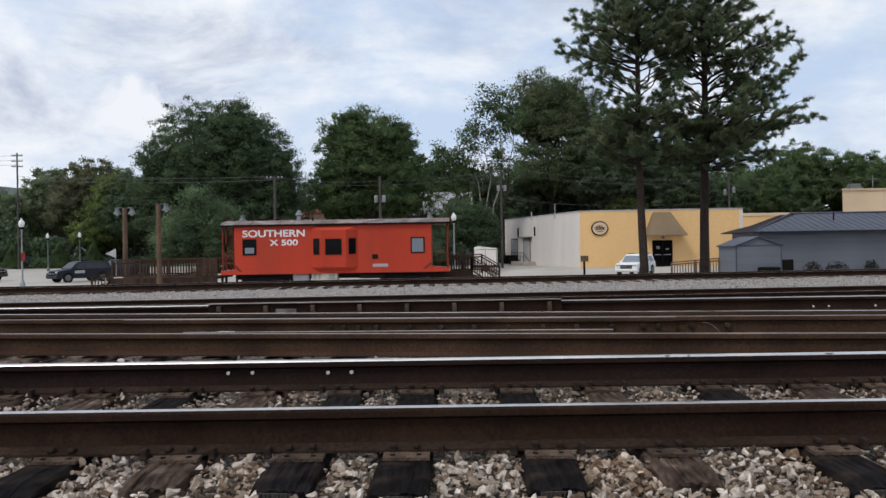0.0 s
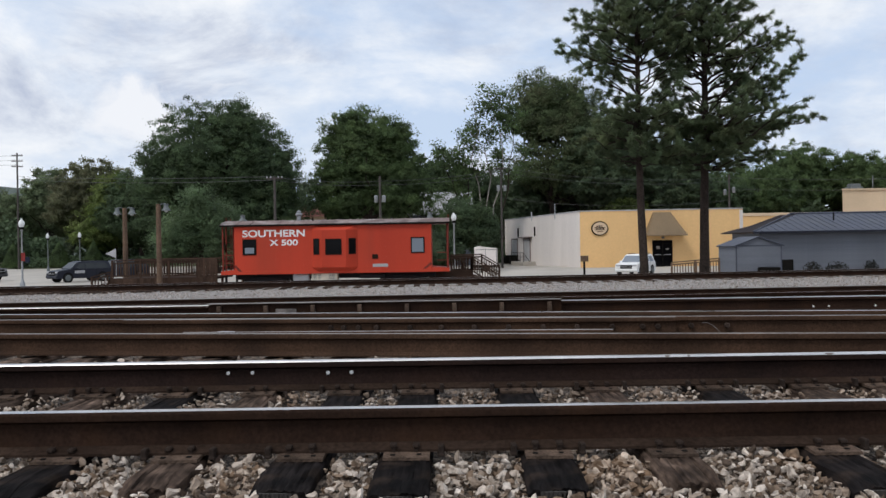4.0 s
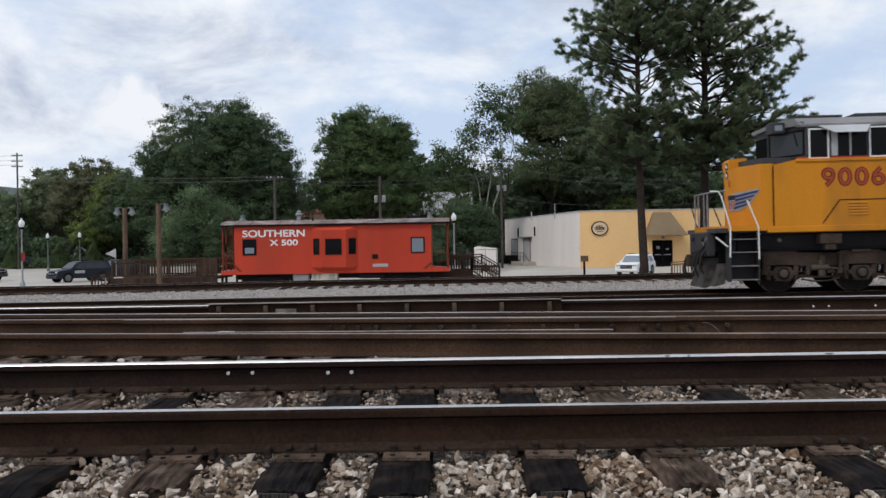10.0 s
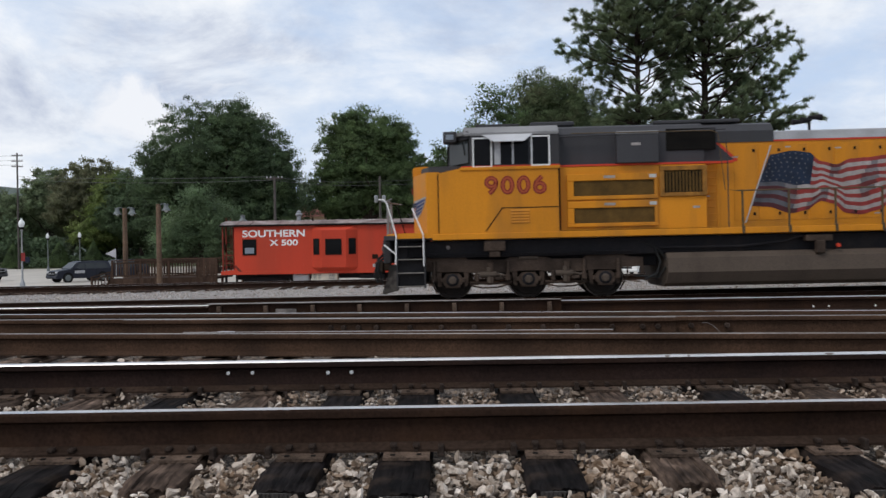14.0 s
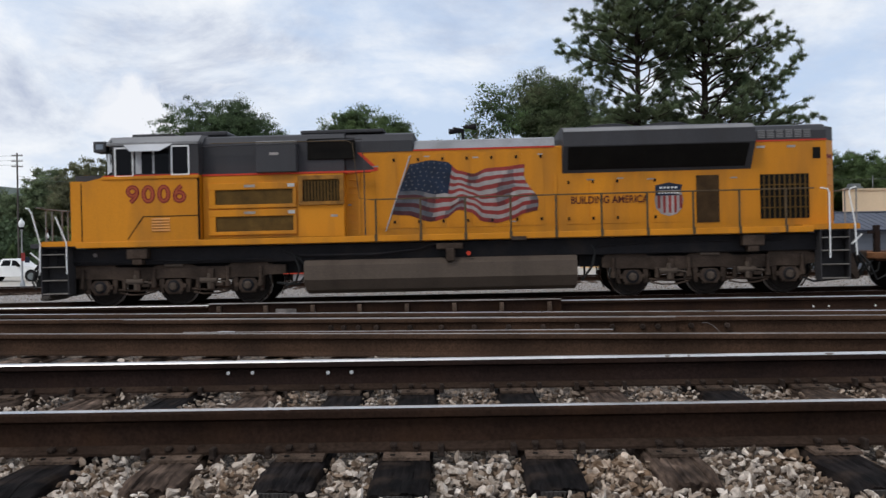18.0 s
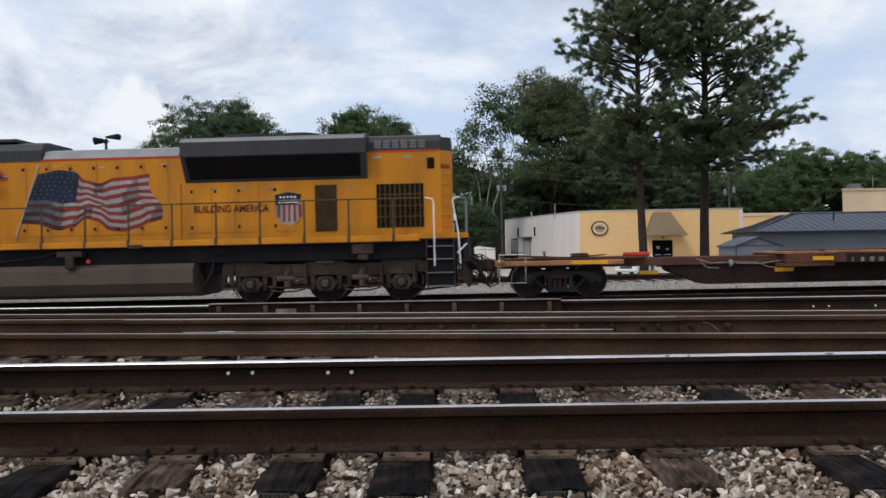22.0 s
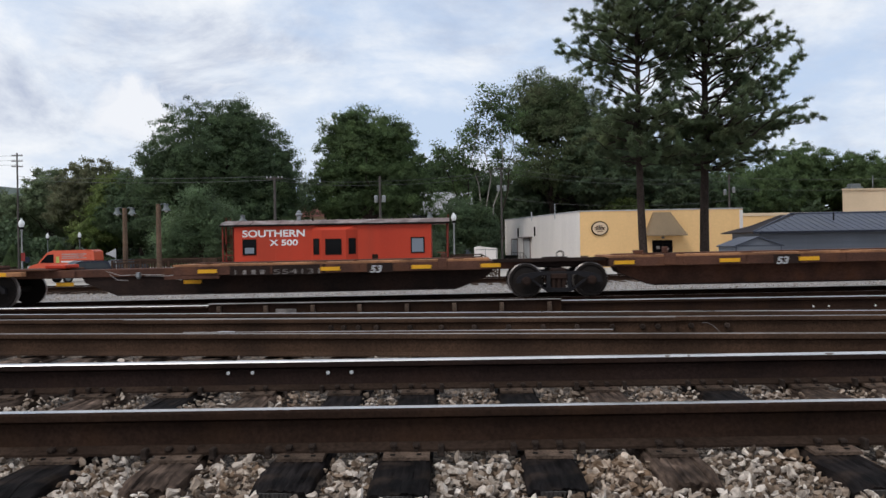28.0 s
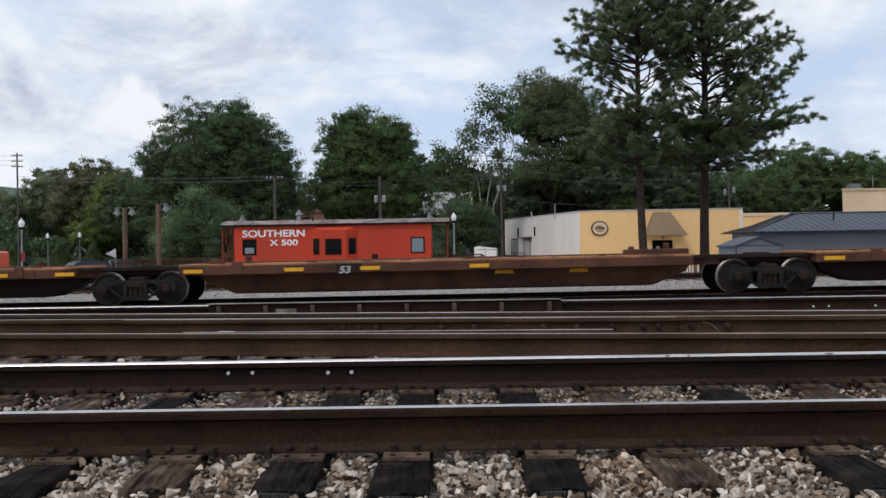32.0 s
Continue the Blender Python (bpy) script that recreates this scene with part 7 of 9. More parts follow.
    for x in (-9.4, -2.1):
        for y0, y1 in ((-1.06, -0.94), (0.94, 1.06)):
            side_frame = Geo().prism([(x - 1.05, 0.40), (x - 1.0, 0.60), (x - 0.4, 0.72), (x + 0.4, 0.72), (x + 1.0, 0.60), (x + 1.05, 0.40), (x + 0.4, 0.18), (x - 0.4, 0.18)], "y", y0, y1)
            part("truck_frame", side_frame, M_BLACK, cb, "black truck side frame")
        for ax in (x - 0.8, x + 0.8):
            part("wheelset", CAR_WHEEL, M_WHEEL, cb, at=pose(ax, 0, 0.457))
    return cb


bed("caboose_bed", -19, 4.2, 60, [41.2 + 0.4 * i for i in range(15)], lambda x, y: -1.66 + 0.02 * (y < 41.4), M_BED, "dark gravel bed under the caboose", 0.02)
build_caboose()
for y in (44.1 - 0.755, 44.1 + 0.755):
    rail(y, 0.0, -1.5, -16, 4, "short rusty display rail under the caboose", False, 0.0, "caboose rails")
plain_ties(44.1, 0, -1.5, 0, -15.5, 3.6, "wooden crosstie under the caboose", "caboose ties", 0.7)


# ---- wooden deck with railings at the caboose ends ----
def railing(parent, x0, x1, y, zf, ztop, gap=0.16, slope=0.0, w=0.05, wood=None):
    """posts, rails and balusters along x at y; slope: rise of the whole per metre."""
    wood = wood or M_DECKWOOD
    n = max(1, round((x1 - x0) / 1.6))
    h = ztop - zf
    for i in range(n + 1):
        x = x0 + (x1 - x0) * i / n
        part("post", Geo().box(x - 0.05, x + 0.05, y - 0.05, y + 0.05, zf + slope * (x - x0) - 0.1, ztop + slope * (x - x0) + 0.02, 0.008), wood, parent)

    def beam(z0, z1, d):
        g = Geo()
        g.prism([(x0, z0), (x1, z0 + slope * (x1 - x0)), (x1, z1 + slope * (x1 - x0)), (x0, z1)], "y", y - d, y + d)
        return g
    part("top_rail", beam(ztop - 0.02, ztop + 0.05, 0.07), wood, parent)
    part("mid_rail", beam(ztop - 0.16, ztop - 0.08, 0.025), wood, parent)
    part("bottom_rail", beam(zf + 0.08, zf + 0.16, 0.025), wood, parent)
    me = Geo().box(-w / 2, w / 2, -0.02, 0.02, 0, h - 0.2, 0.004).mesh("baluster", wood)
    k = int((x1 - x0) / gap)
    for i in range(1, k):
        x = x0 + gap * i
        part("baluster", me, wood, parent, at=pose(x, y, zf + 0.1 + slope * (x - x0)))


deck = thing("wooden_deck", pose(0, 0, 0), "dark stained wooden deck with slatted railings beside the caboose", "deck")
part("deck_floor", Geo().box(-17.4, -11.9, 42.9, 46.2, -0.80, -0.70, 0.01), M_DECKWOOD, deck)
part("skirt", Geo().box(-17.4, -11.9, 42.86, 42.9, -1.5, -0.70), M_DECKWOOD, deck)
for i in range(30):
    part("skirt_board", Geo().box(-17.38 + i * 0.183, -17.38 + i * 0.183 + 0.165, 42.83, 42.86, -1.5, -0.71, 0.004), M_DECKWOOD, deck)
for i in range(5):
    part("deck_post", Geo().box(-17.3 + i * 1.3, -17.18 + i * 1.3, 44.4, 44.5, -1.55, -0.8), M_DECKWOOD, deck)
railing(deck, -17.4, -12.95, 42.9, -0.70, 0.22, 0.15)
railing(deck, -17.4, -12.0, 46.15, -0.70, 0.24, 0.15)
for i in range(7):
    part("screen_board", Geo().box(-12.95 + i * 0.155, -12.95 + i * 0.155 + 0.145, 42.86, 42.89, -1.5, 0.30, 0.004), M_DECKWOOD, deck)
for i in range(4):
    part("step", Geo().box(-18.6 + i * 0.30, -18.27 + i * 0.30, 43.0, 44.6, -1.52, -1.36 + i * 0.2, 0.01), M_DECKWOOD, deck)
railing(deck, -18.5, -17.45, 42.92, -1.35, -0.62, 0.17, 0.25)
part("step_rail_infill", Geo().box(-18.2, -18.14, 42.9, 42.93, -1.4, -0.75).box(-17.8, -17.74, 42.9, 42.93, -1.3, -0.65), M_FLAGWHITE, deck)

ramp = thing("wooden_ramp", pose(0, 0, 0), "dark wooden ramp with baluster railings leading down from the caboose", "ramp")
part("ramp_floor", Geo().prism([(0.4, -0.85), (1.6, -0.85), (3.6, -1.5), (0.4, -1.55)], "y", 44.0, 46.6), M_DECKWOOD, ramp)
part("ramp_skirt", Geo().box(-0.75, 1.6, 43.94, 43.98, -1.5, -0.62, 0.004), M_DECKWOOD, ramp)
railing(ramp, 0.45, 1.55, 44.0, -0.75, 0.15, 0.14)
railing(ramp, 1.55, 3.0, 44.0, -0.75, 0.15, 0.14, -0.62)
railing(ramp, 0.45, 2.2, 46.6, -0.75, 0.20, 0.14)
railing(ramp, 2.2, 3.2, 46.6, -0.75, 0.20, 0.14, -0.62)


# ---- lamps ----
def bell_shade(x, y, z, r=0.28):
    return Geo().lathe((x, y, z), [(r * 1.12, 0), (r * 1.08, 0.025), (r * 0.72, 0.10), (r * 0.55, 0.20), (r * 0.52, 0.29), (r * 0.62, 0.31), (r * 0.60, 0.34), (r * 0.05, 0.36)], 16)


def yard_lamp(x, y, base, top, sides, label, topped=False):
    ob = thing("yard_lamp", pose(x, y, base), label, "street lamp", "bell-shaded lamps")
    h = top - base
    part("pole", Geo().tube((0, 0, -0.1), (0, 0, h), 0.145, 0.115, 12), M_POLEWOOD, ob, "brown wooden pole", smooth=40)
    if topped:
        part("shade", bell_shade(0, 0, h - 0.06, 0.23), M_SHADE, ob, "galvanised bell shade", smooth=40)
    for s in sides:
        part("arm", Geo().path([(0, 0, h - 0.12), (s * 0.2, 0, h + 0.03), (s * 0.40, 0, h + 0.02)], 0.022, 6), M_SHADE, ob)
        part("shade", bell_shade(s * 0.40, 0, h - 0.34, 0.21), M_SHADE, ob, "galvanised bell shade", smooth=40)
        part("bulb", Geo().lathe((s * 0.40, 0, h - 0.36), [(0.05, -0.06), (0.1, 0.0), (0.05, 0.06)], 10), M_LAMP, ob)


yard_lamp(-17.13, 44.0, LOT, 3.06, (-1, 1), "tall wooden lamp pole with two bell-shaped metal shades")
yard_lamp(-14.72, 42.3, LOT, 3.14, (1,), "tall wooden lamp pole with one bell-shaped metal shade")
yard_lamp(-11.5, 47.0, LOT, 2.40, (), "wooden lamp pole topped by a bell-shaped shade", True)
yard_lamp(-0.72, 47.0, LOT, 2.36, (), "wooden lamp pole topped by a bell-shaped shade", True)


def globe_lamp(x, y, top, base=LOT, r=0.2, label="white post lamp with a frosted acorn globe"):
    ob = thing("street_lamp", pose(x, y, base), label, "street lamp", "globe lamps")
    h = top - base
    part("post", Geo().lathe((0, 0, 0), [(0.15, 0), (0.15, 0.4), (0.08, 0.5), (0.058, 0.7), (0.045, h - 0.75), (0.07, h - 0.7), (0.08, h - 0.62)], 12), M_GALV if r > 0.16 else M_SHADE, ob, "grey metal post", smooth=40)
    part("collar", Geo().lathe((0, 0, h - 0.62), [(0.10, 0), (0.14, 0.06), (0.12, 0.16)], 12), M_MESH, ob)
    part("globe", Geo().lathe((0, 0, h - 0.46), [(0.12, 0), (r, 0.14), (r * 1.02, 0.22), (r * 0.8, 0.36), (r * 0.35, 0.44), (0.05, 0.52)], 16), M_LAMP, ob, "frosted white globe", smooth=60)
    return ob


gl = globe_lamp(-25.8, 50.0, 2.78, r=0.175)
part("red_sign", Geo().box(-0.02, 0.24, -0.1, -0.08, 1.75, 2.25, 0.01), M_FLAGRED, gl, "small red sign")
part("blue_sign", Geo().box(0.22, 0.50, -0.1, -0.08, 1.65, 2.0, 0.01), M_BLUE, gl)
globe_lamp(0.76, 55.0, 2.9, r=0.175)
globe_lamp(-35.6, 80.0, 2.65, -1.26, 0.15)
globe_lamp(-39.7, 82.0, 2.65, -1.21, 0.15)
tri = thing("give_way_sign", pose(-18.95, 46.5, LOT), "pale back of a triangular road sign on a post", "road sign")
part("post", Geo().tube((0.3, 0, 0), (0.3, 0, 2.25), 0.03, n=8), M_GALV, tri)
part("plate", Geo().prism([(-0.27, 2.12), (0.33, 2.40), (0.33, 1.86)], "y", -0.06, -0.04), M_SILVER, tri)
bs = thing("brown_sign", pose(7.26, 42.0, LOT), "small brown notice board on a dark post", "sign")
part("post", Geo().box(-0.05, 0.05, -0.05, 0.05, 0, 1.6, 0.01), M_MESH, bs)
part("board", Geo().box(-0.2, 0.2, -0.09, -0.05, 1.32, 1.62, 0.01), M_POLEWOOD, bs)


# ---- cream yellow shop building ----
def slab(g, p, q, z0, z1, thick):
    """An upright wall from p to q in plan, its thickness behind the line seen from the right of its run."""
    d = (Vector(q) - Vector(p)).normalized()
    nrm = Vector((-d.y, d.x)) * thick
    g.prism([tuple(p), tuple(q), (q[0] + nrm.x, q[1] + nrm.y), (p[0] + nrm.x, p[1] + nrm.y)], "z", z0, z1)


shop = thing("shop_building", pose(0, 0, 0), "flat-roofed shop with cream yellow front and white side wall", "building")
C0, C1, C2, C3 = (12.95, 77.0), (28.05, 76.2), (23.0, 98.2), (7.55, 99.0)
TOP = 3.78


def wall_with_opening(p, q, z0, z1, thick, o0, o1, oz, mat, label):
    d = (Vector(q) - Vector(p))
    L_ = d.length
    d.normalize()
    pt = lambda s: (p[0] + d.x * s, p[1] + d.y * s)
    g = Geo()
    slab(g, pt(0), pt(o0), z0, z1, thick)
    slab(g, pt(o1), pt(L_), z0, z1, thick)
    slab(g, pt(o0), pt(o1), oz, z1, thick)
    return part("wall", g, mat, shop, label)


wall_with_opening(C0, C1, LOT, TOP, 0.3, 6.72, 8.62, 0.98, M_WALL_YELLOW, "cream yellow rendered front wall")
g = Geo()
slab(g, C3, C0, LOT, TOP, 0.3)
part("wall", g, M_WALL_WHITE, shop, "white painted side wall")
g = Geo()
slab(g, C1, C2, LOT, TOP - 0.1, 0.3)
slab(g, C2, C3, LOT, TOP - 0.1, 0.3)
part("wall", g, M_WALL_WHITE, shop)
part("roof", Geo().prism([(13.1, 77.3), (27.8, 76.5), (22.8, 98.0), (7.8, 98.7)], "z", TOP - 0.7, TOP - 0.5), M_CABROOF, shop, "flat grey roof")
for a, b in ((C0, C1), (C3, C0)):
    g = Geo()
    d = (Vector(b) - Vector(a)).normalized()
    n = Vector((-d.y, d.x))
    a2, b2 = Vector(a) - n * 0.05, Vector(b) - n * 0.05
    slab(g, (a2.x, a2.y), (b2.x, b2.y), TOP + 0.004, TOP + 0.10, 0.42)
    part("coping", g, M_SILVER, shop, "pale metal coping")
part("plinth_door", Geo().box(19.75, 21.55, 76.75, 76.81, LOT, 0.97), M_GLASS, shop, "dark glass double door")
g = Geo()
for x in (19.70, 20.60, 21.52):
    g.box(x, x + 0.09, 76.66, 76.75, LOT, 0.97, 0.01)
for z in (LOT + 0.02, -0.55, 0.60, 0.90):
    g.box(19.7, 21.6, 76.67, 76.75, z, z + 0.07, 0.01)
part("door_frame", g, M_MESH, shop, "dark metal door frame")
# mansard awning
g = Geo()
lo = g.add([(18.85, 75.3, 1.45), (22.55, 75.1, 1.45), (22.55, 76.45, 1.45), (18.85, 76.65, 1.45)])
hi = g.add([(19.75, 76.2, 3.58), (21.25, 76.1, 3.58), (21.25, 76.5, 3.58), (19.75, 76.6, 3.58)])
for i in range(4):
    j = (i + 1) % 4
    g.face(lo + i, lo + j, hi + j, hi + i)
g.face(hi, hi + 1, hi + 2, hi + 3)
g.face(lo + 3, lo + 2, lo + 1, lo)
aw = part("awning", g, M_AWNING, shop, "brown standing-seam metal awning")
for i in range(12):
    u = i / 11
    p = (18.9 + 3.6 * u, 75.3 - 0.2 * u, 1.46)
    q = (19.77 + 1.46 * u, 76.2 - 0.1 * u, 3.57)
    part("awning_seam", Geo().tube(p, q, 0.028, n=4), M_AWNING, aw)
part("awning_lip", Geo().box(18.85, 22.55, 75.05, 75.12, 1.36, 1.46, 0.01), M_AWNING, aw)
sg = part("oval_sign", Geo().lathe((14.78, 76.82, 2.17), [(0.80, -0.06), (0.80, 0.0)], 40, "y"), M_MESH, shop, "dark-rimmed oval shop sign")
for v in sg.data.vertices:
    v.co.z = 2.17 + (v.co.z - 2.17) * 0.86
f2 = part("sign_face", Geo().lathe((14.78, 76.77, 2.17), [(0.70, -0.05), (0.70, 0.0)], 40, "y"), M_WALL_TAN, sg)
for v in f2.data.vertices:
    v.co.z = 2.17 + (v.co.z - 2.17) * 0.83
for i, (x0, x1, z0, z1, m) in enumerate(((14.30, 15.26, 2.20, 2.27, M_MESH), (14.30, 15.26, 2.02, 2.06, M_MESH), (14.50, 15.06, 1.84, 1.90, M_SLOGAN), (14.46, 14.62, 2.30, 2.42, M_SLOGAN), (14.68, 14.80, 2.32, 2.46, M_BLUE), (14.86, 15.00, 2.32, 2.44, M_SLOGAN), (14.36, 14.60, 2.09, 2.16, M_SLOGAN), (14.66, 14.92, 2.09, 2.16, M_BLUE), (14.98, 15.20, 2.09, 2.16, M_SLOGAN))):
    part("sign_bar", Geo().box(x0, x1, 76.70, 76.715, z0, z1), m, sg)
part("push_bar", Geo().box(19.9, 20.5, 76.63, 76.66, -0.42, -0.36).box(20.75, 21.4, 76.63, 76.66, -0.42, -0.36), M_SILVER, shop, "pale door push bars")
part("door_notice", Geo().box(20.05, 20.35, 76.64, 76.66, 0.15, 0.42).box(20.95, 21.2, 76.64, 76.66, 0.05, 0.20), M_FLAGWHITE, shop)
part("door_lamp", Geo().box(20.52, 20.78, 76.42, 76.60, 1.12, 1.32, 0.03), M_SHADE, shop, "small wall lamp over the door")
# white side: doors, small roof, rails, bins
d = (Vector(C0) - Vector(C3)).normalized()
side = math.degrees(math.atan2(d.y, d.x))
base = Matrix.Translation((C3[0], C3[1], LOT)) @ pose(0, 0, 0, 0, 0, side)
for s0, s1, h in ((2.6, 4.6, 2.9), (7.0, 8.9, 2.9)):
    dd = part("side_door", Geo().box(s0, s1, -0.06, -0.002, 0.4, h, 0.01), M_SILVER, shop, "pale metal side door", at=base)
    part("door_frame", Geo().box(s0 - 0.12, s0, -0.09, -0.002, 0.4, h + 0.1).box(s1, s1 + 0.12, -0.09, -0.002, 0.4, h + 0.1).box(s0 - 0.12, s1 + 0.12, -0.09, -0.002, h, h + 0.12), M_CABROOF, dd)
part("canopy", Geo().box(5.6, 9.6, -0.35, -0.002, 3.05, 3.15, 0.02), M_CABROOF, shop, "small canopy over the side door", at=base)
part("landing", Geo().box(6.6, 10.6, -1.5, -0.002, 0.0, 0.42, 0.02), M_PAVE, shop, at=base)
g = Geo()
for s in (6.6, 7.6, 8.6, 9.6, 10.6):
    g.tube((s, -1.45, 0.4), (s, -1.45, 1.4), 0.03, n=6)
g.path([(6.6, -1.45, 1.4), (10.6, -1.45, 1.4)], 0.03, 6).path([(6.6, -1.45, 0.95), (10.6, -1.45, 0.95)], 0.025, 6).path([(10.6, -1.45, 1.4), (12.6, -1.45, 0.5)], 0.03, 6)
part("landing_rail", g, M_MESH, shop, "dark landing rail", at=base)
part("downpipe", Geo().box(5.0, 5.12, -0.14, -0.02, 3.2, 4.2).box(10.5, 10.62, -0.14, -0.02, 3.2, 4.2), M_MESH, shop, at=base)
part("roof_pipe", Geo().tube((9.4, 86.0, TOP - 0.5), (9.4, 86.0, TOP + 0.4), 0.05, n=8), M_SILVER, shop)
part("roof_pipe", Geo().tube((11.3, 82.0, TOP - 0.5), (11.3, 82.0, TOP + 1.05), 0.05, n=8), M_GALV, shop)
for s, w in ((3.2, 1.0), (5.2, 1.0)):
    bn = thing("wheeled_bin", base @ pose(s, -0.75, 0), "dark plastic wheeled rubbish bin beside the white wall", "bin", "bins")
    part("tub", Geo().prism([(-0.4, 0.08), (0.4, 0.08), (0.5, 1.0), (-0.5, 1.0)], "y", -0.4, 0.4), M_MESH, bn)
    part("lid", Geo().box(-0.53, 0.53, -0.45, 0.45, 1.0, 1.08, 0.02), M_MESH, bn)
ext = thing("rear_annex", pose(0, 0, 0), "lower cream extension behind the shop", "building")
part("wall", Geo().box(27.0, 42.0, 84.0, 92.0, LOT, 3.30), M_WALL_YELLOW, ext)
part("coping", Geo().box(26.9, 42.1, 83.9, 92.1, 3.30, 3.62, 0.03), M_WALL_TAN, ext, "tan coping")

tan = thing("tan_building", pose(0, 0, 0), "tall plain tan building with rooftop unit", "building")
part("wall", Geo().prism([(46.6, 95), (78, 95), (78, 118), (58.6, 118)], "z", LOT, 6.45), M_WALL_TAN, tan, "plain tan rendered wall")
part("coping", Geo().prism([(46.45, 94.85), (78.1, 94.85), (78.1, 118.1), (58.5, 118.1)], "z", 6.454, 6.66), M_WALL_TAN, tan)
part("rooftop_unit", Geo().box(48.5, 50.1, 97, 98.6, 6.66, 7.0, 0.05).box(48.7, 49.9, 97.2, 98.2, 7.0, 7.4, 0.05), M_SHADE, tan, "grey rooftop ventilation unit")
part("aerial", Geo().tube((51.2, 97, 6.6), (51.2, 97, 8.3), 0.035, n=6).tube((50.8, 97, 7.9), (51.6, 97, 7.9), 0.025, n=6), M_GALV, tan)


# ---- blue-grey house with metal roof and its shed ----
M_DARKROOF = material("dark_roof_covering", (0.035, 0.030, 0.032), 0.95, 0.0, (20, 0.3), (0.8, 0.3), 0.3, spec=0.08)
house = thing("blue_house", pose(0, 0, 0), "long blue-grey clapboard building with a metal hip roof", "building")
hx0, hx1, hy0, hy1 = 22.5, 58.0, 58.0, 63.6
part("wall", Geo().box(hx0 + 0.05, hx1, hy0 + 0.05, hy1, LOT, 1.30), M_SIDING, house)
lap = Geo().prism([(hy0 + 0.045, 0.0), (hy0 - 0.02, 0.0), (hy0 + 0.02, 0.19), (hy0 + 0.045, 0.19)], "x", hx0, hx1).mesh("siding_board", M_SIDING)
for i in range(14):
    part("siding_board", lap, M_SIDING, house, at=pose(0, 0, LOT + 0.05 + i * 0.19))
# soffit takes the near-black navy: shade under the eaves put into the colour
part("soffit", Geo().box(hx0 - 0.6, hx1 + 0.6, hy0 - 0.6, hy1 + 0.6, 1.30, 1.36), M_DARKBLUE, house, "soffit with the eave shade in its dark colour")
g = Geo()
e = [(hx0 - 0.7, hy0 - 0.7), (hx1, hy0 - 0.7), (hx1, hy1 + 0.7), (hx0 - 0.7, hy1 + 0.7)]
k = g.add([(x, y, 1.37) for x, y in e] + [(27.0, 62.3, 2.72), (hx1, 62.5, 2.80)])
g.face(k, k + 1, k + 5, k + 4)
g.face(k + 2, k + 3, k + 4, k + 5)
g.face(k + 1, k + 2, k + 5)
g.face(k + 3, k + 2, k + 1, k)
rf = part("roof", g, M_ROOFMETAL, house, "blue-grey ribbed metal roof")
# hip end as its own face, darker than the metal slopes
g = Geo()
k = g.add([(e[3][0], e[3][1], 1.37), (e[0][0], e[0][1], 1.37), (27.0, 62.3, 2.72)])
g.face(k, k + 1, k + 2)
part("hip_end", g, M_DARKROOF, house, "dark hip end of the roof")
for i in range(62):
    x = hx0 - 0.5 + i * 0.55
    if x > hx1:
        break
    f = min(1.0, (x - (hx0 - 0.7)) / (26.6 - hx0 + 0.7))
    part("roof_rib", Geo().tube((x, hy0 - 0.68, 1.39), (x, hy0 - 0.68 + 5.15 * f, 1.39 + 1.39 * f), 0.022, n=4), M_ROOFMETAL, rf)
part("ridge_cap", Geo().tube((26.6, 62.5, 2.78), (hx1, 62.5, 2.82), 0.09, n=6).tube((hx0 - 0.68, hy0 - 0.68, 1.39), (26.6, 62.5, 2.78), 0.06, n=6), M_ROOFMETAL, rf)
part("fascia", Geo().box(hx0 - 0.72, hx1, hy0 - 0.74, hy0 - 0.69, 1.26, 1.39), M_DARKBLUE, house)
part("vent_pipe", Geo().tube((28.9, 60.3, 1.9), (28.9, 60.3, 2.75), 0.06, n=8), M_MESH, house)
part("crawl_opening", Geo().box(23.6, 24.85, hy0 - 0.10, hy0 - 0.02, LOT + 0.05, -0.62), M_MESH, house, "dark opening under the wall")
wing = thing("house_wing", pose(0, 0, 0), "dark grey hip-roofed rear wing of the blue building", "building")
part("wall", Geo().box(26.4, 33.0, 67.8, 73.0, LOT, 1.40), M_SIDING, wing)
g = Geo()
k = g.add([(26.0, 67.4, 1.45), (34, 67.4, 1.45), (34, 74, 1.45), (26.0, 74, 1.45), (29.0, 70.2, 2.95), (32.5, 70.2, 2.95)])
for q in ((0, 1, 5, 4), (1, 2, 5), (2, 3, 4, 5), (3, 0, 4), (3, 2, 1, 0)):
    g.face(*(k + i for i in q))
part("roof", g, M_DARKROOF, wing, "dark grey hip roof")

shed = thing("garden_shed", pose(0, 0, 0), "small blue-grey metal shed with a gable roof", "shed")
sx0, sx1, sy0, sy1 = 18.66, 21.56, 52.0, 55.2
part("wall", Geo().prism([(sx0, LOT), (sx0, 0.42), (20.11, 0.93), (sx1, 0.42), (sx1, LOT)], "y", sy0 + 0.03, sy1), M_SIDING, shed)
for i in range(10):
    z = LOT + 0.03 + i * 0.192
    part("siding_board", Geo().prism([(sy0 + 0.028, z), (sy0 - 0.025, z), (sy0 + 0.005, z + 0.19), (sy0 + 0.028, z + 0.19)], "x", sx0 + 0.02, sx1 - 0.02), M_SIDING, shed)
    part("siding_board", Geo().prism([(sx0 - 0.025, z), (sx0 + 0.0, z), (sx0 + 0.0, z + 0.19), (sx0 - 0.008, z + 0.19)], "y", sy0 + 0.04, sy1), M_SIDING, shed)
g = Geo()
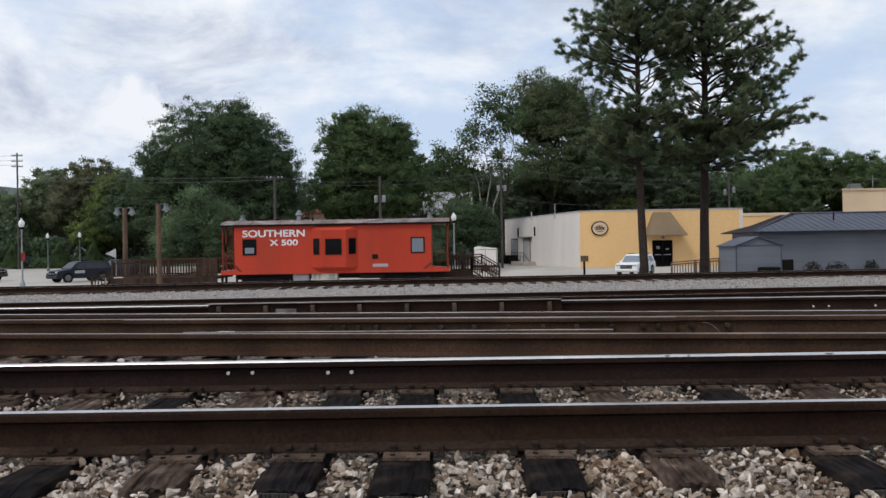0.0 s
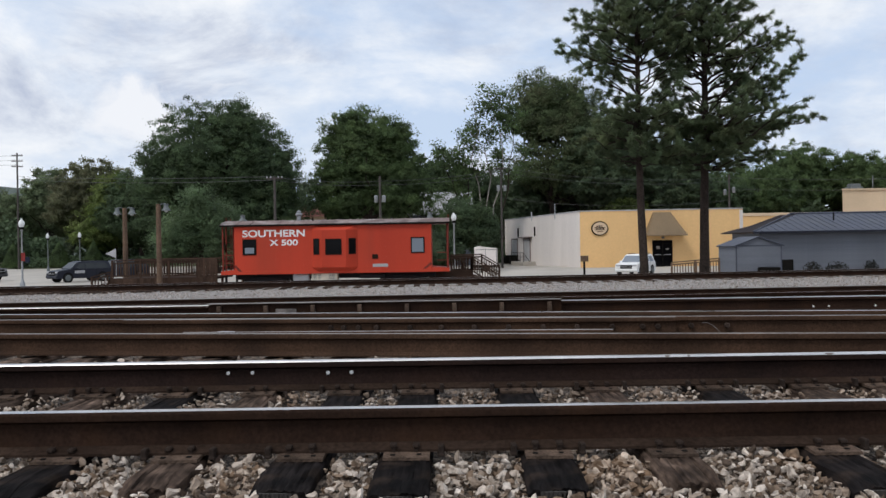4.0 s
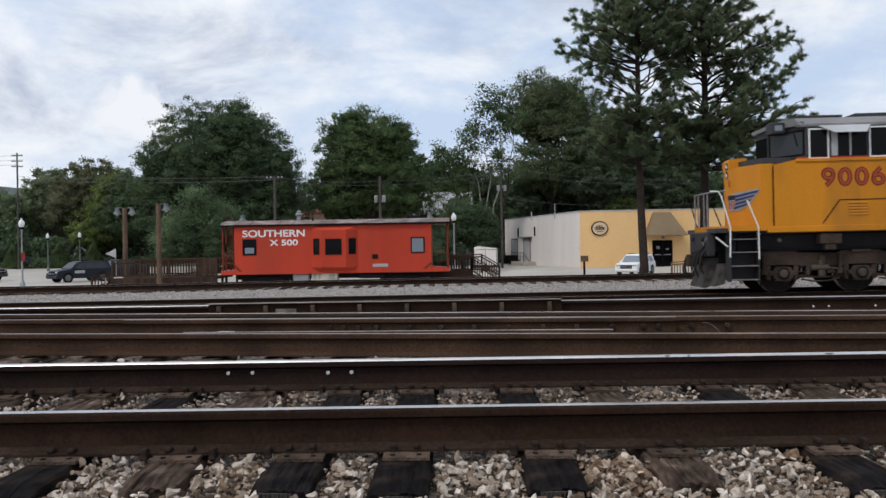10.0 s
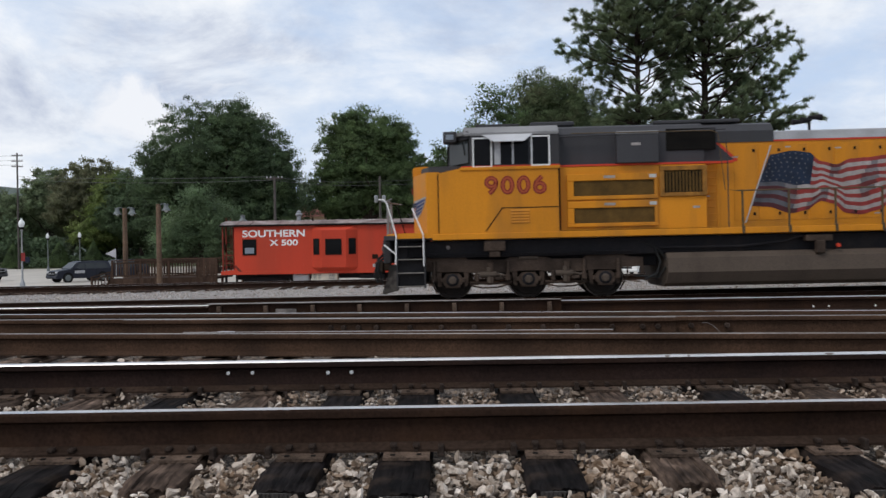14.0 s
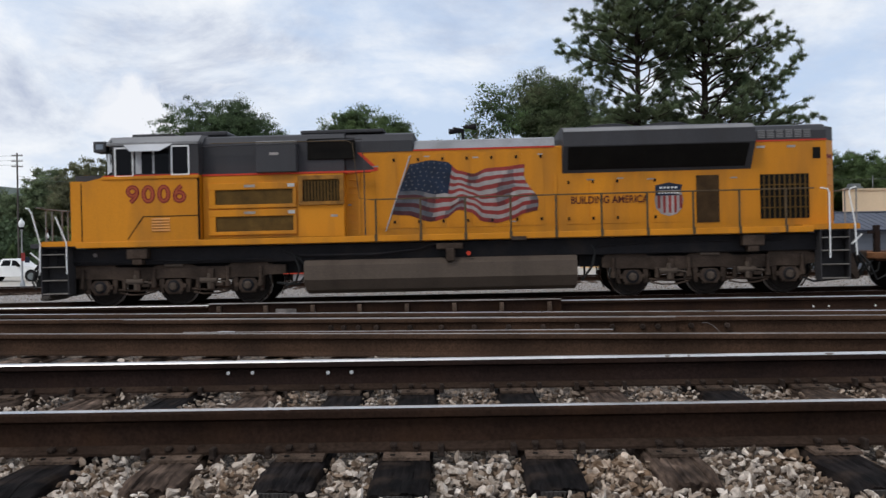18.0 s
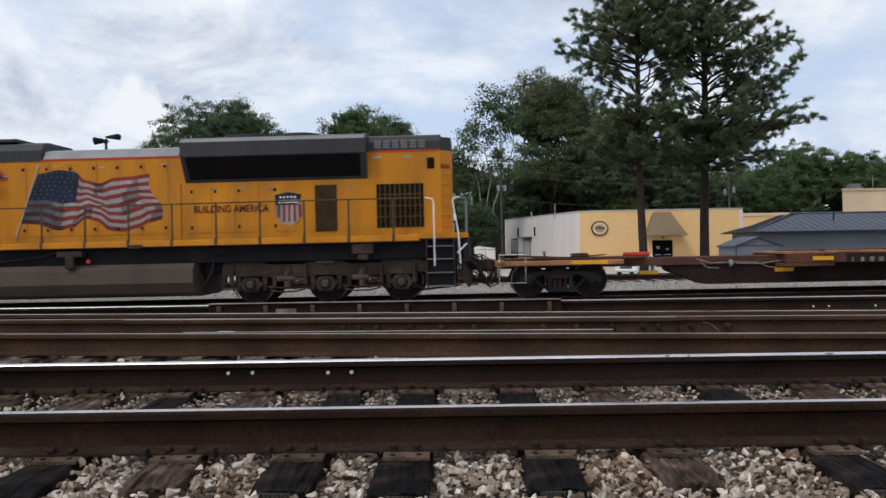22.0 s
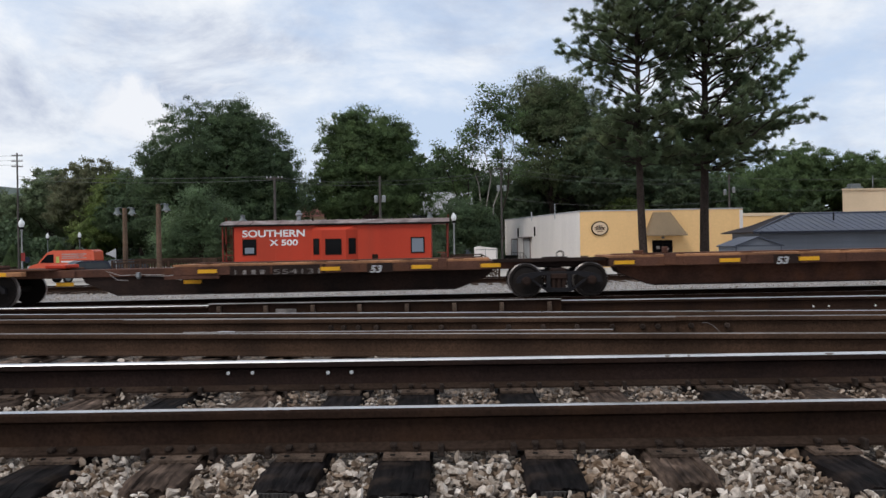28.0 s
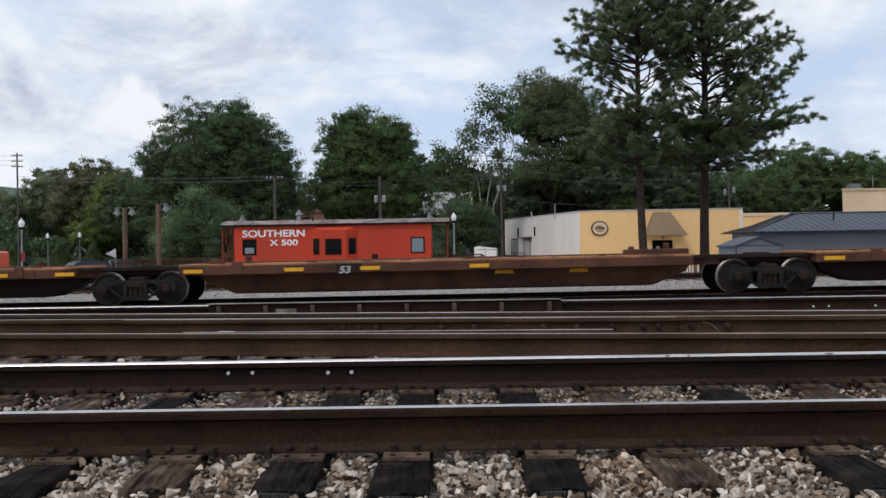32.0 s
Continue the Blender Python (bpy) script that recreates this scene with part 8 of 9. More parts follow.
g.prism([(sx0 - 0.14, 0.37), (20.11, 0.96), (20.11, 1.03), (sx0 - 0.16, 0.44)], "y", sy0 - 0.12, sy1 + 0.1)
g.prism([(sx1 + 0.14, 0.37), (20.11, 0.96), (20.11, 1.03), (sx1 + 0.16, 0.44)], "y", sy0 - 0.12, sy1 + 0.1)
part("roof", g, M_ROOFMETAL, shed, "blue-grey metal roof")
part("trim", Geo().box(sx0 - 0.02, sx0 + 0.06, sy0 - 0.04, sy0 - 0.026, LOT, 0.42).box(sx1 - 0.06, sx1 + 0.02, sy0 - 0.04, sy0 - 0.026, LOT, 0.42).box(sx0, sx1, sy0 - 0.045, sy0 - 0.03, 0.40, 0.46), M_ROOFMETAL, shed)
part("low_box", Geo().box(20.0, 21.3, sy0 - 0.5, sy0 - 0.06, LOT, -0.95, 0.03), M_MESH, shed)

fence = thing("fence", pose(0, 0, 0), "low brown wooden fence in front of the shop", "fence")
railing(fence, 14.0, 16.9, 50.0, LOT - 0.08, -0.52, 0.17, 0.07, wood=M_POLEWOOD)

trailer = thing("utility_trailer", pose(0, 0, 0), "small white enclosed cargo trailer parked in the lot", "trailer")
part("body", Geo().prism([(2.75, -0.95), (2.75, 0.60), (3.1, 0.68), (4.65, 0.48), (4.65, -0.95)], "y", 70.0, 72.0), M_WALL_WHITE, trailer, "white trailer body")
part("door_seam", Geo().box(3.62, 3.65, 69.985, 69.998, -0.92, 0.50).box(4.55, 4.60, 69.985, 69.998, -0.92, 0.46).box(2.78, 4.6, 69.985, 69.998, 0.36, 0.40), M_SHADE, trailer)
part("base", Geo().box(2.6, 4.8, 69.95, 72.05, -1.15, -0.95, 0.02), M_MESH, trailer)
for y in (70.05, 71.95):
    part("wheel", Geo().lathe((3.7, y, -1.2), [(0.31, -0.1), (0.31, 0.1)], 16, "y"), M_RUBBER, trailer)


# ---- distant houses among the trees ----
def far_house(x0, x1, y0, y1, zt, zr, roof, wallm, label, along=False):
    ob = thing("distant_house", pose(0, 0, 0), label, "house")
    part("wall", Geo().box(x0, x1, y0, y1, -1.6, zt), wallm, ob)
    if along:
        part("roof", Geo().prism([(y0 - 0.4, zt), ((y0 + y1) / 2, zr), (y1 + 0.4, zt)], "x", x0 - 0.4, x1 + 0.4), roof, ob)
    else:
        part("roof", Geo().prism([(x0 - 0.4, zt), ((x0 + x1) / 2, zr), (x1 + 0.4, zt)], "y", y0 - 0.4, y1 + 0.4), roof, ob)
    for i in range(3):
        w = (x1 - x0) / 3
        part("window", Geo().box(x0 + w * i + w * 0.3, x0 + w * i + w * 0.7, y0 - 0.05, y0, zt - 2.0, zt - 0.7), M_GLASS, ob)
    return ob


far_house(-18.5, -14.2, 99, 106, 4.6, 6.2, M_DULLRED, M_WALL_TAN, "distant house with a red roof among trees")
far_house(-4.9, 3.2, 95, 103, 4.4, 7.3, M_SILVER, M_SIDING, "distant grey house with a pale metal roof", True)


# ---- utility poles and wires ----
M_GREYPOLE = material("grey_pole_wood", (0.075, 0.066, 0.06), 0.9, 0.0, (14, 0.3), (0.8, 0.3), 0.3)
def pole(x, y, top, arms, cans, label):
    ob = thing("utility_pole", pose(x, y, LOT), label, "utility pole", "utility poles")
    h = top - LOT
    part("pole", Geo().tube((0, 0, -0.2), (0, 0, h), 0.12, 0.085, 10), M_GREYPOLE, ob, "grey wooden pole", smooth=40)
    for z in arms:
        part("crossarm", Geo().box(-0.62, 0.62, -0.05, 0.05, h - z - 0.05, h - z + 0.05, 0.01), M_GREYPOLE, ob)
        for xx in (-0.55, -0.28, 0.28, 0.55):
            part("insulator", Geo().lathe((xx, 0, h - z + 0.06), [(0.04, 0), (0.05, 0.06), (0.03, 0.12)], 8), M_SILVER, ob)
    for dx, z in cans:
        part("transformer", Geo().lathe((dx, -0.1, h - z), [(0.14, 0), (0.16, 0.04), (0.16, 0.5), (0.08, 0.56)], 12), M_GALV, ob, "pale transformer can", smooth=40)


pole(-46.8, 90, 11.8, (0.3, 0.9, 1.5), (), "grey wooden utility pole with three crossarms")
pole(-12.3, 60, 6.05, (0.15,), (), "short wooden utility pole with one crossarm")
pole(-4.95, 65, 6.4, (), ((-0.3, 2.1), (0.3, 2.1)), "wooden utility pole with two transformer cans")
pole(5.8, 80, 8.35, (0.1,), ((-0.3, 2.3), (0.35, 2.3)), "wooden utility pole with transformer cans")
pole(28.15, 80, 7.3, (), ((-0.45, 2.0), (0.4, 1.8)), "wooden utility pole with transformer cans")


def wire(p, q, sag, r=0.016):
    g = Geo()
    pts = []
    for i in range(13):
        u = i / 12
        pts.append(tuple(Vector(p).lerp(Vector(q), u) - Vector((0, 0, sag * 4 * u * (1 - u)))))
    g.path(pts, r, 4)
    solid("overhead_wire", g, M_WIRE, "thin black overhead cable strung between poles", "cable", "overhead wires")


P1, P2, P3, P4, P5 = (-46.8, 90), (-12.3, 60), (-4.95, 65), (5.8, 80), (28.15, 80)
for a, b, za, zb, sag in ((P1, P2, 9.2, 6.05, 0.2), (P1, P2, 8.9, 5.8, 0.3), (P2, P3, 6.0, 6.0, 0.2), (P2, P3, 5.8, 5.7, 0.2), (P3, P4, 6.0, 8.2, 0.25), (P3, P4, 5.7, 7.9, 0.3), (P4, P5, 8.3, 7.0, 0.6), (P4, P5, 7.9, 6.7, 0.7),
                          (P5, (60, 84), 7.0, 7.6, 0.5), (P4, P5, 5.4, 4.8, 0.7), (P5, (60, 84), 5.9, 6.6, 0.5)):
    wire((*a, za), (*b, zb), sag)
for dz in (0.0, 0.5, 1.0):
    wire((-46.8, 90, 11.5 - dz), (-80, 88, 12.2 - dz), 0.5)


# ---- vehicles ----
def wheel_parts(ob, x, y, r, w=0.22):
    t = part("wheel", Geo().lathe((x, y, r), [(r - 0.09, -w / 2), (r, -w / 2 + 0.04), (r, w / 2 - 0.04), (r - 0.09, w / 2)], 20, "y"), M_RUBBER, ob, "black tyre", smooth=40)
    s = -1 if y < 0 else 1
    part("rim", Geo().lathe((x, y + s * w / 2, r), [(r * 0.62, -0.01), (r * 0.66, 0.0), (r * 0.2, 0.015)] if s > 0 else [(r * 0.2, -0.015), (r * 0.66, 0.0), (r * 0.62, 0.01)], 16, "y"), M_SHADE, t, "alloy rim")


def car_shell(lower, upper, w, tw):
    """lower: side outline of the body at full width; upper: outline of the cabin, narrower at its top."""
    g = Geo()
    g.prism(lower, "y", -w, w)
    zb, zt = min(z for _, z in upper), max(z for _, z in upper)
    n = len(upper)
    wid = lambda z: (w - 0.03) - (w - tw) * (z - zb) / (zt - zb)
    a = g.add([(x, -wid(z), z) for x, z in upper])
    b = g.add([(x, wid(z), z) for x, z in upper])
    for i in range(n):
        j = (i + 1) % n
        g.face(a + i, a + j, b + j, b + i)
    g.face(*(a + i for i in reversed(range(n))))
    g.face(*(b + i for i in range(n)))
    return g, wid


def suv(m, paint, label, glass=None, badge=False, name="suv"):
    """A large sport utility vehicle facing local -x, on z = 0."""
    ob = thing(name, m, label, "car")
    lower = [(-2.5, 0.35), (-2.55, 0.6), (-2.48, 0.92), (-2.35, 1.02), (-1.25, 1.14), (2.42, 1.14), (2.5, 0.9), (2.52, 0.45), (2.4, 0.32)]
    upper = [(-1.30, 1.10), (-0.55, 1.74), (-0.2, 1.82), (2.05, 1.82), (2.25, 1.74), (2.44, 1.10)]
    g, wid = car_shell(lower, upper, 0.98, 0.74)
    part("body", g, paint, ob, "painted body", smooth=30)
    gl = glass or M_GLASS
    for s in (-1, 1):
        for pts in ([(-0.98, 1.18), (-0.50, 1.62), (-0.05, 1.66), (-0.05, 1.18)], [(0.05, 1.18), (0.05, 1.66), (0.95, 1.66), (0.95, 1.18)], [(1.05, 1.18), (1.05, 1.66), (1.95, 1.64), (2.2, 1.18)]):
            w = Geo()
            a = w.add([(x, s * (wid(z) + 0.006), z) for x, z in pts])
            b = w.add([(x, s * (wid(z) - 0.02), z) for x, z in pts])
            q = len(pts)
            w.face(*(a + i for i in (range(q) if s < 0 else reversed(range(q)))))
            for i in range(q):
                w.face(a + i, a + (i + 1) % q, b + (i + 1) % q, b + i)
            part("side_window", w, gl, ob, "dark side window")
        for x in (-1.6, 1.55):
            part("wheel_arch", Geo().lathe((x, s * 0.95, 0.42), [(0.46, -0.04), (0.46, 0.035)], 24, "y"), M_MESH, ob)
            wheel_parts(ob, x, s * 0.90, 0.40)
        part("mirror", Geo().box(-0.95, -0.75, min(s * 0.98, s * 1.15), max(s * 0.98, s * 1.15), 1.12, 1.28, 0.03), paint, ob)
        part("headlight", Geo().box(-2.53, -2.36, min(s * 0.55, s * 0.92), max(s * 0.55, s * 0.92), 0.82, 0.98, 0.02), M_SILVER, ob, "clear headlight")
        part("taillight", Geo().box(2.44, 2.53, min(s * 0.75, s * 0.95), max(s * 0.75, s * 0.95), 0.85, 1.15, 0.02), M_RED, ob, "red tail light")
        part("door_seam", Geo().box(-0.02, 0.0, s * 0.984 - 0.002, s * 0.984 + 0.002, 0.45, 1.12).box(0.98, 1.0, s * 0.984 - 0.002, s * 0.984 + 0.002, 0.45, 1.12), M_MESH, ob)
        if badge:
            part("door_marking", Geo().box(-1.0, -0.1, s * 0.987 - 0.003, s * 0.987 + 0.003, 0.78, 1.02), M_SILVER, ob, "pale blurred door marking")
    ws = Geo()
    a = ws.add([(-1.22, -0.82, 1.16), (-1.22, 0.82, 1.16), (-0.62, 0.70, 1.68), (-0.62, -0.70, 1.68)])
    b = ws.add([(x + 0.03, y, z + 0.04) for x, y, z in ((-1.28, -0.82, 1.155), (-1.28, 0.82, 1.155), (-0.69, 0.70, 1.665), (-0.69, -0.70, 1.665))])
    ws.face(b, b + 3, b + 2, b + 1)
    for i in range(4):
        ws.face(a + i, a + (i + 1) % 4, b + (i + 1) % 4, b + i)
    part("windscreen", ws, gl, ob, "windscreen")
    part("grille", Geo().box(-2.56, -2.48, -0.52, 0.52, 0.62, 0.94, 0.02), M_MESH, ob, "dark grille")
    part("grille_bar", Geo().box(-2.575, -2.555, -0.50, 0.50, 0.76, 0.80), M_SILVER, ob)
    part("bumper", Geo().box(-2.62, -2.42, -0.95, 0.95, 0.40, 0.58, 0.05), paint, ob)
    part("bumper", Geo().box(2.44, 2.6, -0.95, 0.95, 0.42, 0.62, 0.05), paint, ob)
    part("roof_rack", Geo().tube((-0.2, -0.66, 1.87), (1.9, -0.66, 1.87), 0.02, n=6).tube((-0.2, 0.66, 1.87), (1.9, 0.66, 1.87), 0.02, n=6), M_MESH, ob)
    return ob


suv(pose(-27.6, 62.0, LOT, 0, 0, 52) @ Matrix.Scale(0.86, 4), M_DARKBLUE, "dark navy patrol SUV parked beside the wooden deck", M_GLASS_MID, badge=True)
suv(pose(-25.8, 64.8, LOT, 0, 0, 52) @ Matrix.Scale(0.88, 4), M_DARKBLUE, "second dark navy SUV parked close behind the patrol car", M_GLASS_MID)
suv(pose(-38.3, 66.0, LOT, 0, 0, 180), M_GREY, "dark grey SUV at the edge of the street")
suv(pose(13.5, 57.2, LOT, 0, 0, 58) @ Matrix.Scale(0.80, 4), M_WHITE, "white compact SUV parked facing the tracks", M_GLASS_SKY)


def pickup(m):
    """A full-size pickup facing local -x, with an open bed, on z = 0."""
    ob = thing("pickup_truck", m, "white pickup truck pulling up at the crossing", "truck")
    lower = [(-2.75, 0.45), (-2.80, 0.75), (-2.72, 1.05), (-2.55, 1.16), (-1.35, 1.22), (0.75, 1.22), (0.75, 0.42), (-2.6, 0.42)]
    upper = [(-1.40, 1.18), (-0.75, 1.74), (-0.45, 1.82), (0.45, 1.82), (0.62, 1.74), (0.72, 1.18)]
    g, wid = car_shell(lower, upper, 0.98, 0.76)
    part("body", g, M_WHITE, ob, "white painted cab and bonnet", smooth=30)
    bed_side = Geo().box(0.78, 2.75, -0.98, -0.90, 0.55, 1.20, 0.02).box(0.78, 2.75, 0.90, 0.98, 0.55, 1.20, 0.02).box(2.69, 2.76, -0.90, 0.90, 0.58, 1.18, 0.02).box(0.78, 0.84, -0.90, 0.90, 0.58, 1.20, 0.02)
    part("bed_wall", bed_side, M_WHITE, ob, "white open load bed")
    part("bed_floor", Geo().box(0.84, 2.69, -0.90, 0.90, 0.55, 0.62), M_MESH, ob)
    for s in (-1, 1):
        for pts in ([(-1.02, 1.26), (-0.62, 1.66), (-0.28, 1.70), (-0.28, 1.26)], [(-0.18, 1.26), (-0.18, 1.70), (0.42, 1.70), (0.58, 1.26)]):
            w = Geo()
            a = w.add([(x, s * (wid(z) + 0.006), z) for x, z in pts])
            b = w.add([(x, s * (wid(z) - 0.02), z) for x, z in pts])
            w.face(*(a + i for i in (range(4) if s < 0 else reversed(range(4)))))
            for i in range(4):
                w.face(a + i, a + (i + 1) % 4, b + (i + 1) % 4, b + i)
            part("side_window", w, M_GLASS, ob, "dark side window")
        for x in (-1.85, 1.75):
            part("wheel_arch", Geo().lathe((x, s * 0.95, 0.46), [(0.50, -0.04), (0.50, 0.035)], 24, "y"), M_MESH, ob)
            wheel_parts(ob, x, s * 0.90, 0.42)
        part("headlight", Geo().box(-2.80, -2.62, min(s * 0.58, s * 0.94), max(s * 0.58, s * 0.94), 0.86, 1.06, 0.02), M_SILVER, ob, "clear headlight")
        part("taillight", Geo().box(2.70, 2.775, min(s * 0.82, s * 0.97), max(s * 0.82, s * 0.97), 0.8, 1.14, 0.01), M_RED, ob, "red tail light")
        part("mirror", Geo().box(-1.0, -0.8, min(s * 0.98, s * 1.18), max(s * 0.98, s * 1.18), 1.18, 1.40, 0.03), M_MESH, ob)
    part("grille", Geo().box(-2.83, -2.74, -0.55, 0.55, 0.72, 1.04, 0.02), M_MESH, ob, "dark grille")
    part("bumper", Geo().box(-2.92, -2.70, -0.95, 0.95, 0.44, 0.66, 0.05).box(2.72, 2.90, -0.95, 0.95, 0.46, 0.62, 0.04), M_GALV, ob, "bright bumper")
    return ob


white_car = pickup(pose(-45, 65, LOT, 0, 0, 180))


def build_van():
    ob = thing("cargo_van", pose(42.0, 74.85, LOT), "orange-red tall cargo van with pale advertising on its side", "van")
    side = [(-2.95, 0.4), (-2.95, 0.85), (-2.75, 1.10), (-2.05, 1.30), (-1.25, 2.22), (-0.8, 2.42), (2.6, 2.46), (2.85, 2.30), (2.92, 1.2), (2.92, 0.4)]
    part("body", Geo().prism(side, "y", -0.98, 0.98), M_VAN, ob, "orange-red body")
    for s in (-1, 1):
        y = s * 0.985
        part("side_window", Geo().prism([(-1.85, 1.35), (-1.2, 2.05), (-0.65, 2.1), (-0.65, 1.35)], "y", y - 0.008, y + 0.008), M_GLASS, ob)
        part("advert_bar", Geo().box(0.05, 2.2, y - 0.008, y + 0.008, 2.05, 2.13).box(0.05, 2.0, y - 0.008, y + 0.008, 1.88, 1.95).box(0.05, 2.2, y - 0.008, y + 0.008, 1.72, 1.79), M_FLAGWHITE, ob, "pale advertising lines")
        part("advert_bar", Geo().box(0.0, 1.9, y - 0.008, y + 0.008, 1.38, 1.50), M_WHITE, ob)
        part("advert_shape", Geo().box(-0.45, -0.15, y - 0.008, y + 0.008, 1.35, 1.62).box(-0.42, -0.18, y - 0.008, y + 0.008, 1.64, 1.90), M_BRIGHTPAINT, ob, "small green and yellow picture")
        for x in (-1.95, 1.7):
            wheel_parts(ob, x, s * 0.90, 0.36)
        part("headlight", Geo().box(-2.97, -2.7, min(s * 0.6, s * 0.95), max(s * 0.6, s * 0.95), 0.85, 1.08, 0.02), M_SILVER, ob)
        part("taillight", Geo().box(2.88, 2.95, min(s * 0.85, s * 0.96), max(s * 0.85, s * 0.96), 1.0, 1.5, 0.01), M_RED, ob)
    part("windscreen", Geo().prism([(-2.03, 1.34), (-1.27, 2.20), (-1.30, 2.23), (-2.07, 1.36)], "y", -0.85, 0.85), M_GLASS, ob)
    part("bumper", Geo().box(-3.02, -2.85, -0.95, 0.95, 0.38, 0.62, 0.04).box(2.88, 3.0, -0.95, 0.95, 0.38, 0.6, 0.03), M_MESH, ob)
    return ob


M_BRIGHTPAINT = material("green_yellow_paint", (0.40, 0.45, 0.12), 0.5, 0.0, (20, 0.2), (3, 0.3), 0.0)
van = build_van()


# ---- trees ----
def leaf_cards(centres, size, rs, long=1.0, up=0.0, outward=None):
    """Four-cornered leaves at the centres, each turned its own way."""
    n = len(centres)
    a = rs.normal(size=(n, 3))
    if outward is not None:
        a = a * 0.55 + outward
    a[:, 2] += up
    a /= np.linalg.norm(a, axis=1)[:, None]
    b = np.cross(a, rs.normal(size=(n, 3)))
    b /= np.linalg.norm(b, axis=1)[:, None] + 1e-9
    s = (size * rs.uniform(0.6, 1.4, n))[:, None]
    c = np.asarray(centres)
    fold = np.cross(a, b) * s * 0.16
    if long > 1.0:  # needles: thin, pointing along a
        return np.stack([c - b * s / long, c + a * s * 0.5 - b * s * 0.2 / long, c + a * s, c + b * s / long], 1)
    return np.stack([c - a * s * 0.62, c - b * s * 0.36 + fold, c + a * s * 0.62, c + b * s * 0.36 - fold], 1)


def leaf_tris(centres, size, rs, up=0.2):
    """Three-cornered leaves for trees far off."""
    n = len(centres)
    a = rs.normal(size=(n, 3))
    a[:, 2] += up
    a /= np.linalg.norm(a, axis=1)[:, None]
    b = np.cross(a, rs.normal(size=(n, 3)))
    b /= np.linalg.norm(b, axis=1)[:, None] + 1e-9
    s = (size * rs.uniform(0.6, 1.4, n))[:, None]
    return np.stack([centres + a * s * 0.7, centres - a * s * 0.35 + b * s * 0.4, centres - a * s * 0.35 - b * s * 0.4], 1)


def unit(v):
    return v / (np.linalg.norm(v, axis=1)[:, None] + 1e-9)


def crown_points(blobs, sprays, per, rs, spread=1.0, deep=0.34):
    """Leaves in many small flat sprays over lumpy ellipsoids, and the way each spray looks out. blobs: x, y, z, rx, ry, rz."""
    pts, outs = [], []
    area = np.array([(b[3] * b[4] + b[4] * b[5] + b[3] * b[5]) for b in blobs])
    share = np.maximum(4, (sprays * area / area.sum())).astype(int)
    for b, k in zip(blobs, share):
        ax = np.array(b[3:])
        d = unit(rs.normal(size=(k, 3)))
        d[:, 2] = np.where(d[:, 2] < -0.35, d[:, 2] * 0.5, d[:, 2])
        off = rs.uniform(0, 50, 3)
        lump = np.array([1 + 0.17 * noise.noise(Vector(e * 2.3 + off)) + 0.12 * noise.noise(Vector(e * 5.5 + off)) for e in d])
        r = lump * (1 - deep * rs.rand(k) ** 1.6)
        c = np.array(b[:3]) + d * ax * r[:, None]
        keep = np.ones(k, bool)
        for o in blobs:
            if o is not b:
                keep &= (((c - np.array(o[:3])) / np.array(o[3:])) ** 2).sum(1) > 0.42
        c, d = c[keep], d[keep]
        m = len(c)
        sr = rs.uniform(0.26, 0.62, m) * spread
        e = rs.normal(size=(m, per, 3)) * np.array([0.62, 0.62, 0.36])
        p = c[:, None, :] + e * sr[:, None, None]
        o = unit(d / ax)[:, None, :] * 0.75 + e * 0.45 + np.array([0, 0, 0.22])
        pts.append(p.reshape(-1, 3))
        outs.append(unit(o.reshape(-1, 3)))
    return np.concatenate(pts), np.concatenate(outs)


def limb(g, p, q, r0, r1, rs, bends=3, wob=0.12):
    p, q = Vector(p), Vector(q)
    pts = [p]
    L_ = (q - p).length
    for i in range(1, bends + 1):
        u = i / bends
        w = Vector(rs.normal(size=3)) * wob * L_ * 0.25 * (1 if i < bends else 0)
        pts.append(p.lerp(q, u) + w)
    for i, (a, b) in enumerate(zip(pts, pts[1:])):
        g.tube(a, b, r0 + (r1 - r0) * i / bends, r0 + (r1 - r0) * (i + 1) / bends, 7, caps=False)
    return pts


def broadleaf(name, x, y, base, blobs, clumps, per, size, mat, bark, label, seed, trunk=0.4, group="trees", category="tree", spread=1.0, core=0.22):
    rs = np.random.RandomState(seed)
    ob = thing(name, pose(x, y, base), label, category, group)
    blobs = [(b[0], b[1], b[2] - base, *b[3:]) for b in blobs]
    top = max(b[2] + b[5] for b in blobs)
    g = Geo()
    limb(g, (0, 0, -0.3), (rs.uniform(-0.3, 0.3), 0, top * 0.45), trunk, trunk * 0.6, rs, 4, 0.06)
    for b in blobs:
        for _ in range(7):
            d = rs.normal(size=3)
            d /= np.linalg.norm(d)
            end = np.array(b[:3]) + d * np.array(b[3:]) * 0.8
            limb(g, (0, 0, top * rs.uniform(0.28, 0.45)), tuple(end), trunk * 0.28, 0.02, rs, 4, 0.25)
    part("trunk", g, bark, ob, "tapered trunk with limbs", smooth=50)
    pts, outs = crown_points(blobs, int(clumps * per * 2.3 / 80), 80, rs, spread)
    cards = [leaf_tris(pts, size * 0.72, rs)]
    if core:  # larger inner leaves that close the heart of the crown
        for b in blobs:
            n = int(core * len(pts) / len(blobs))
            e = unit(rs.normal(size=(n, 3)))
            cards.append(leaf_tris(np.array(b[:3]) + e * (rs.rand(n) ** 0.4)[:, None] * np.array(b[3:]) * 0.74, size * 2.0, rs))
            outs = np.concatenate([outs, e])
    part("crown", quads_mesh("crown", np.concatenate(cards), 3, mat, outs), mat, ob)
    return ob


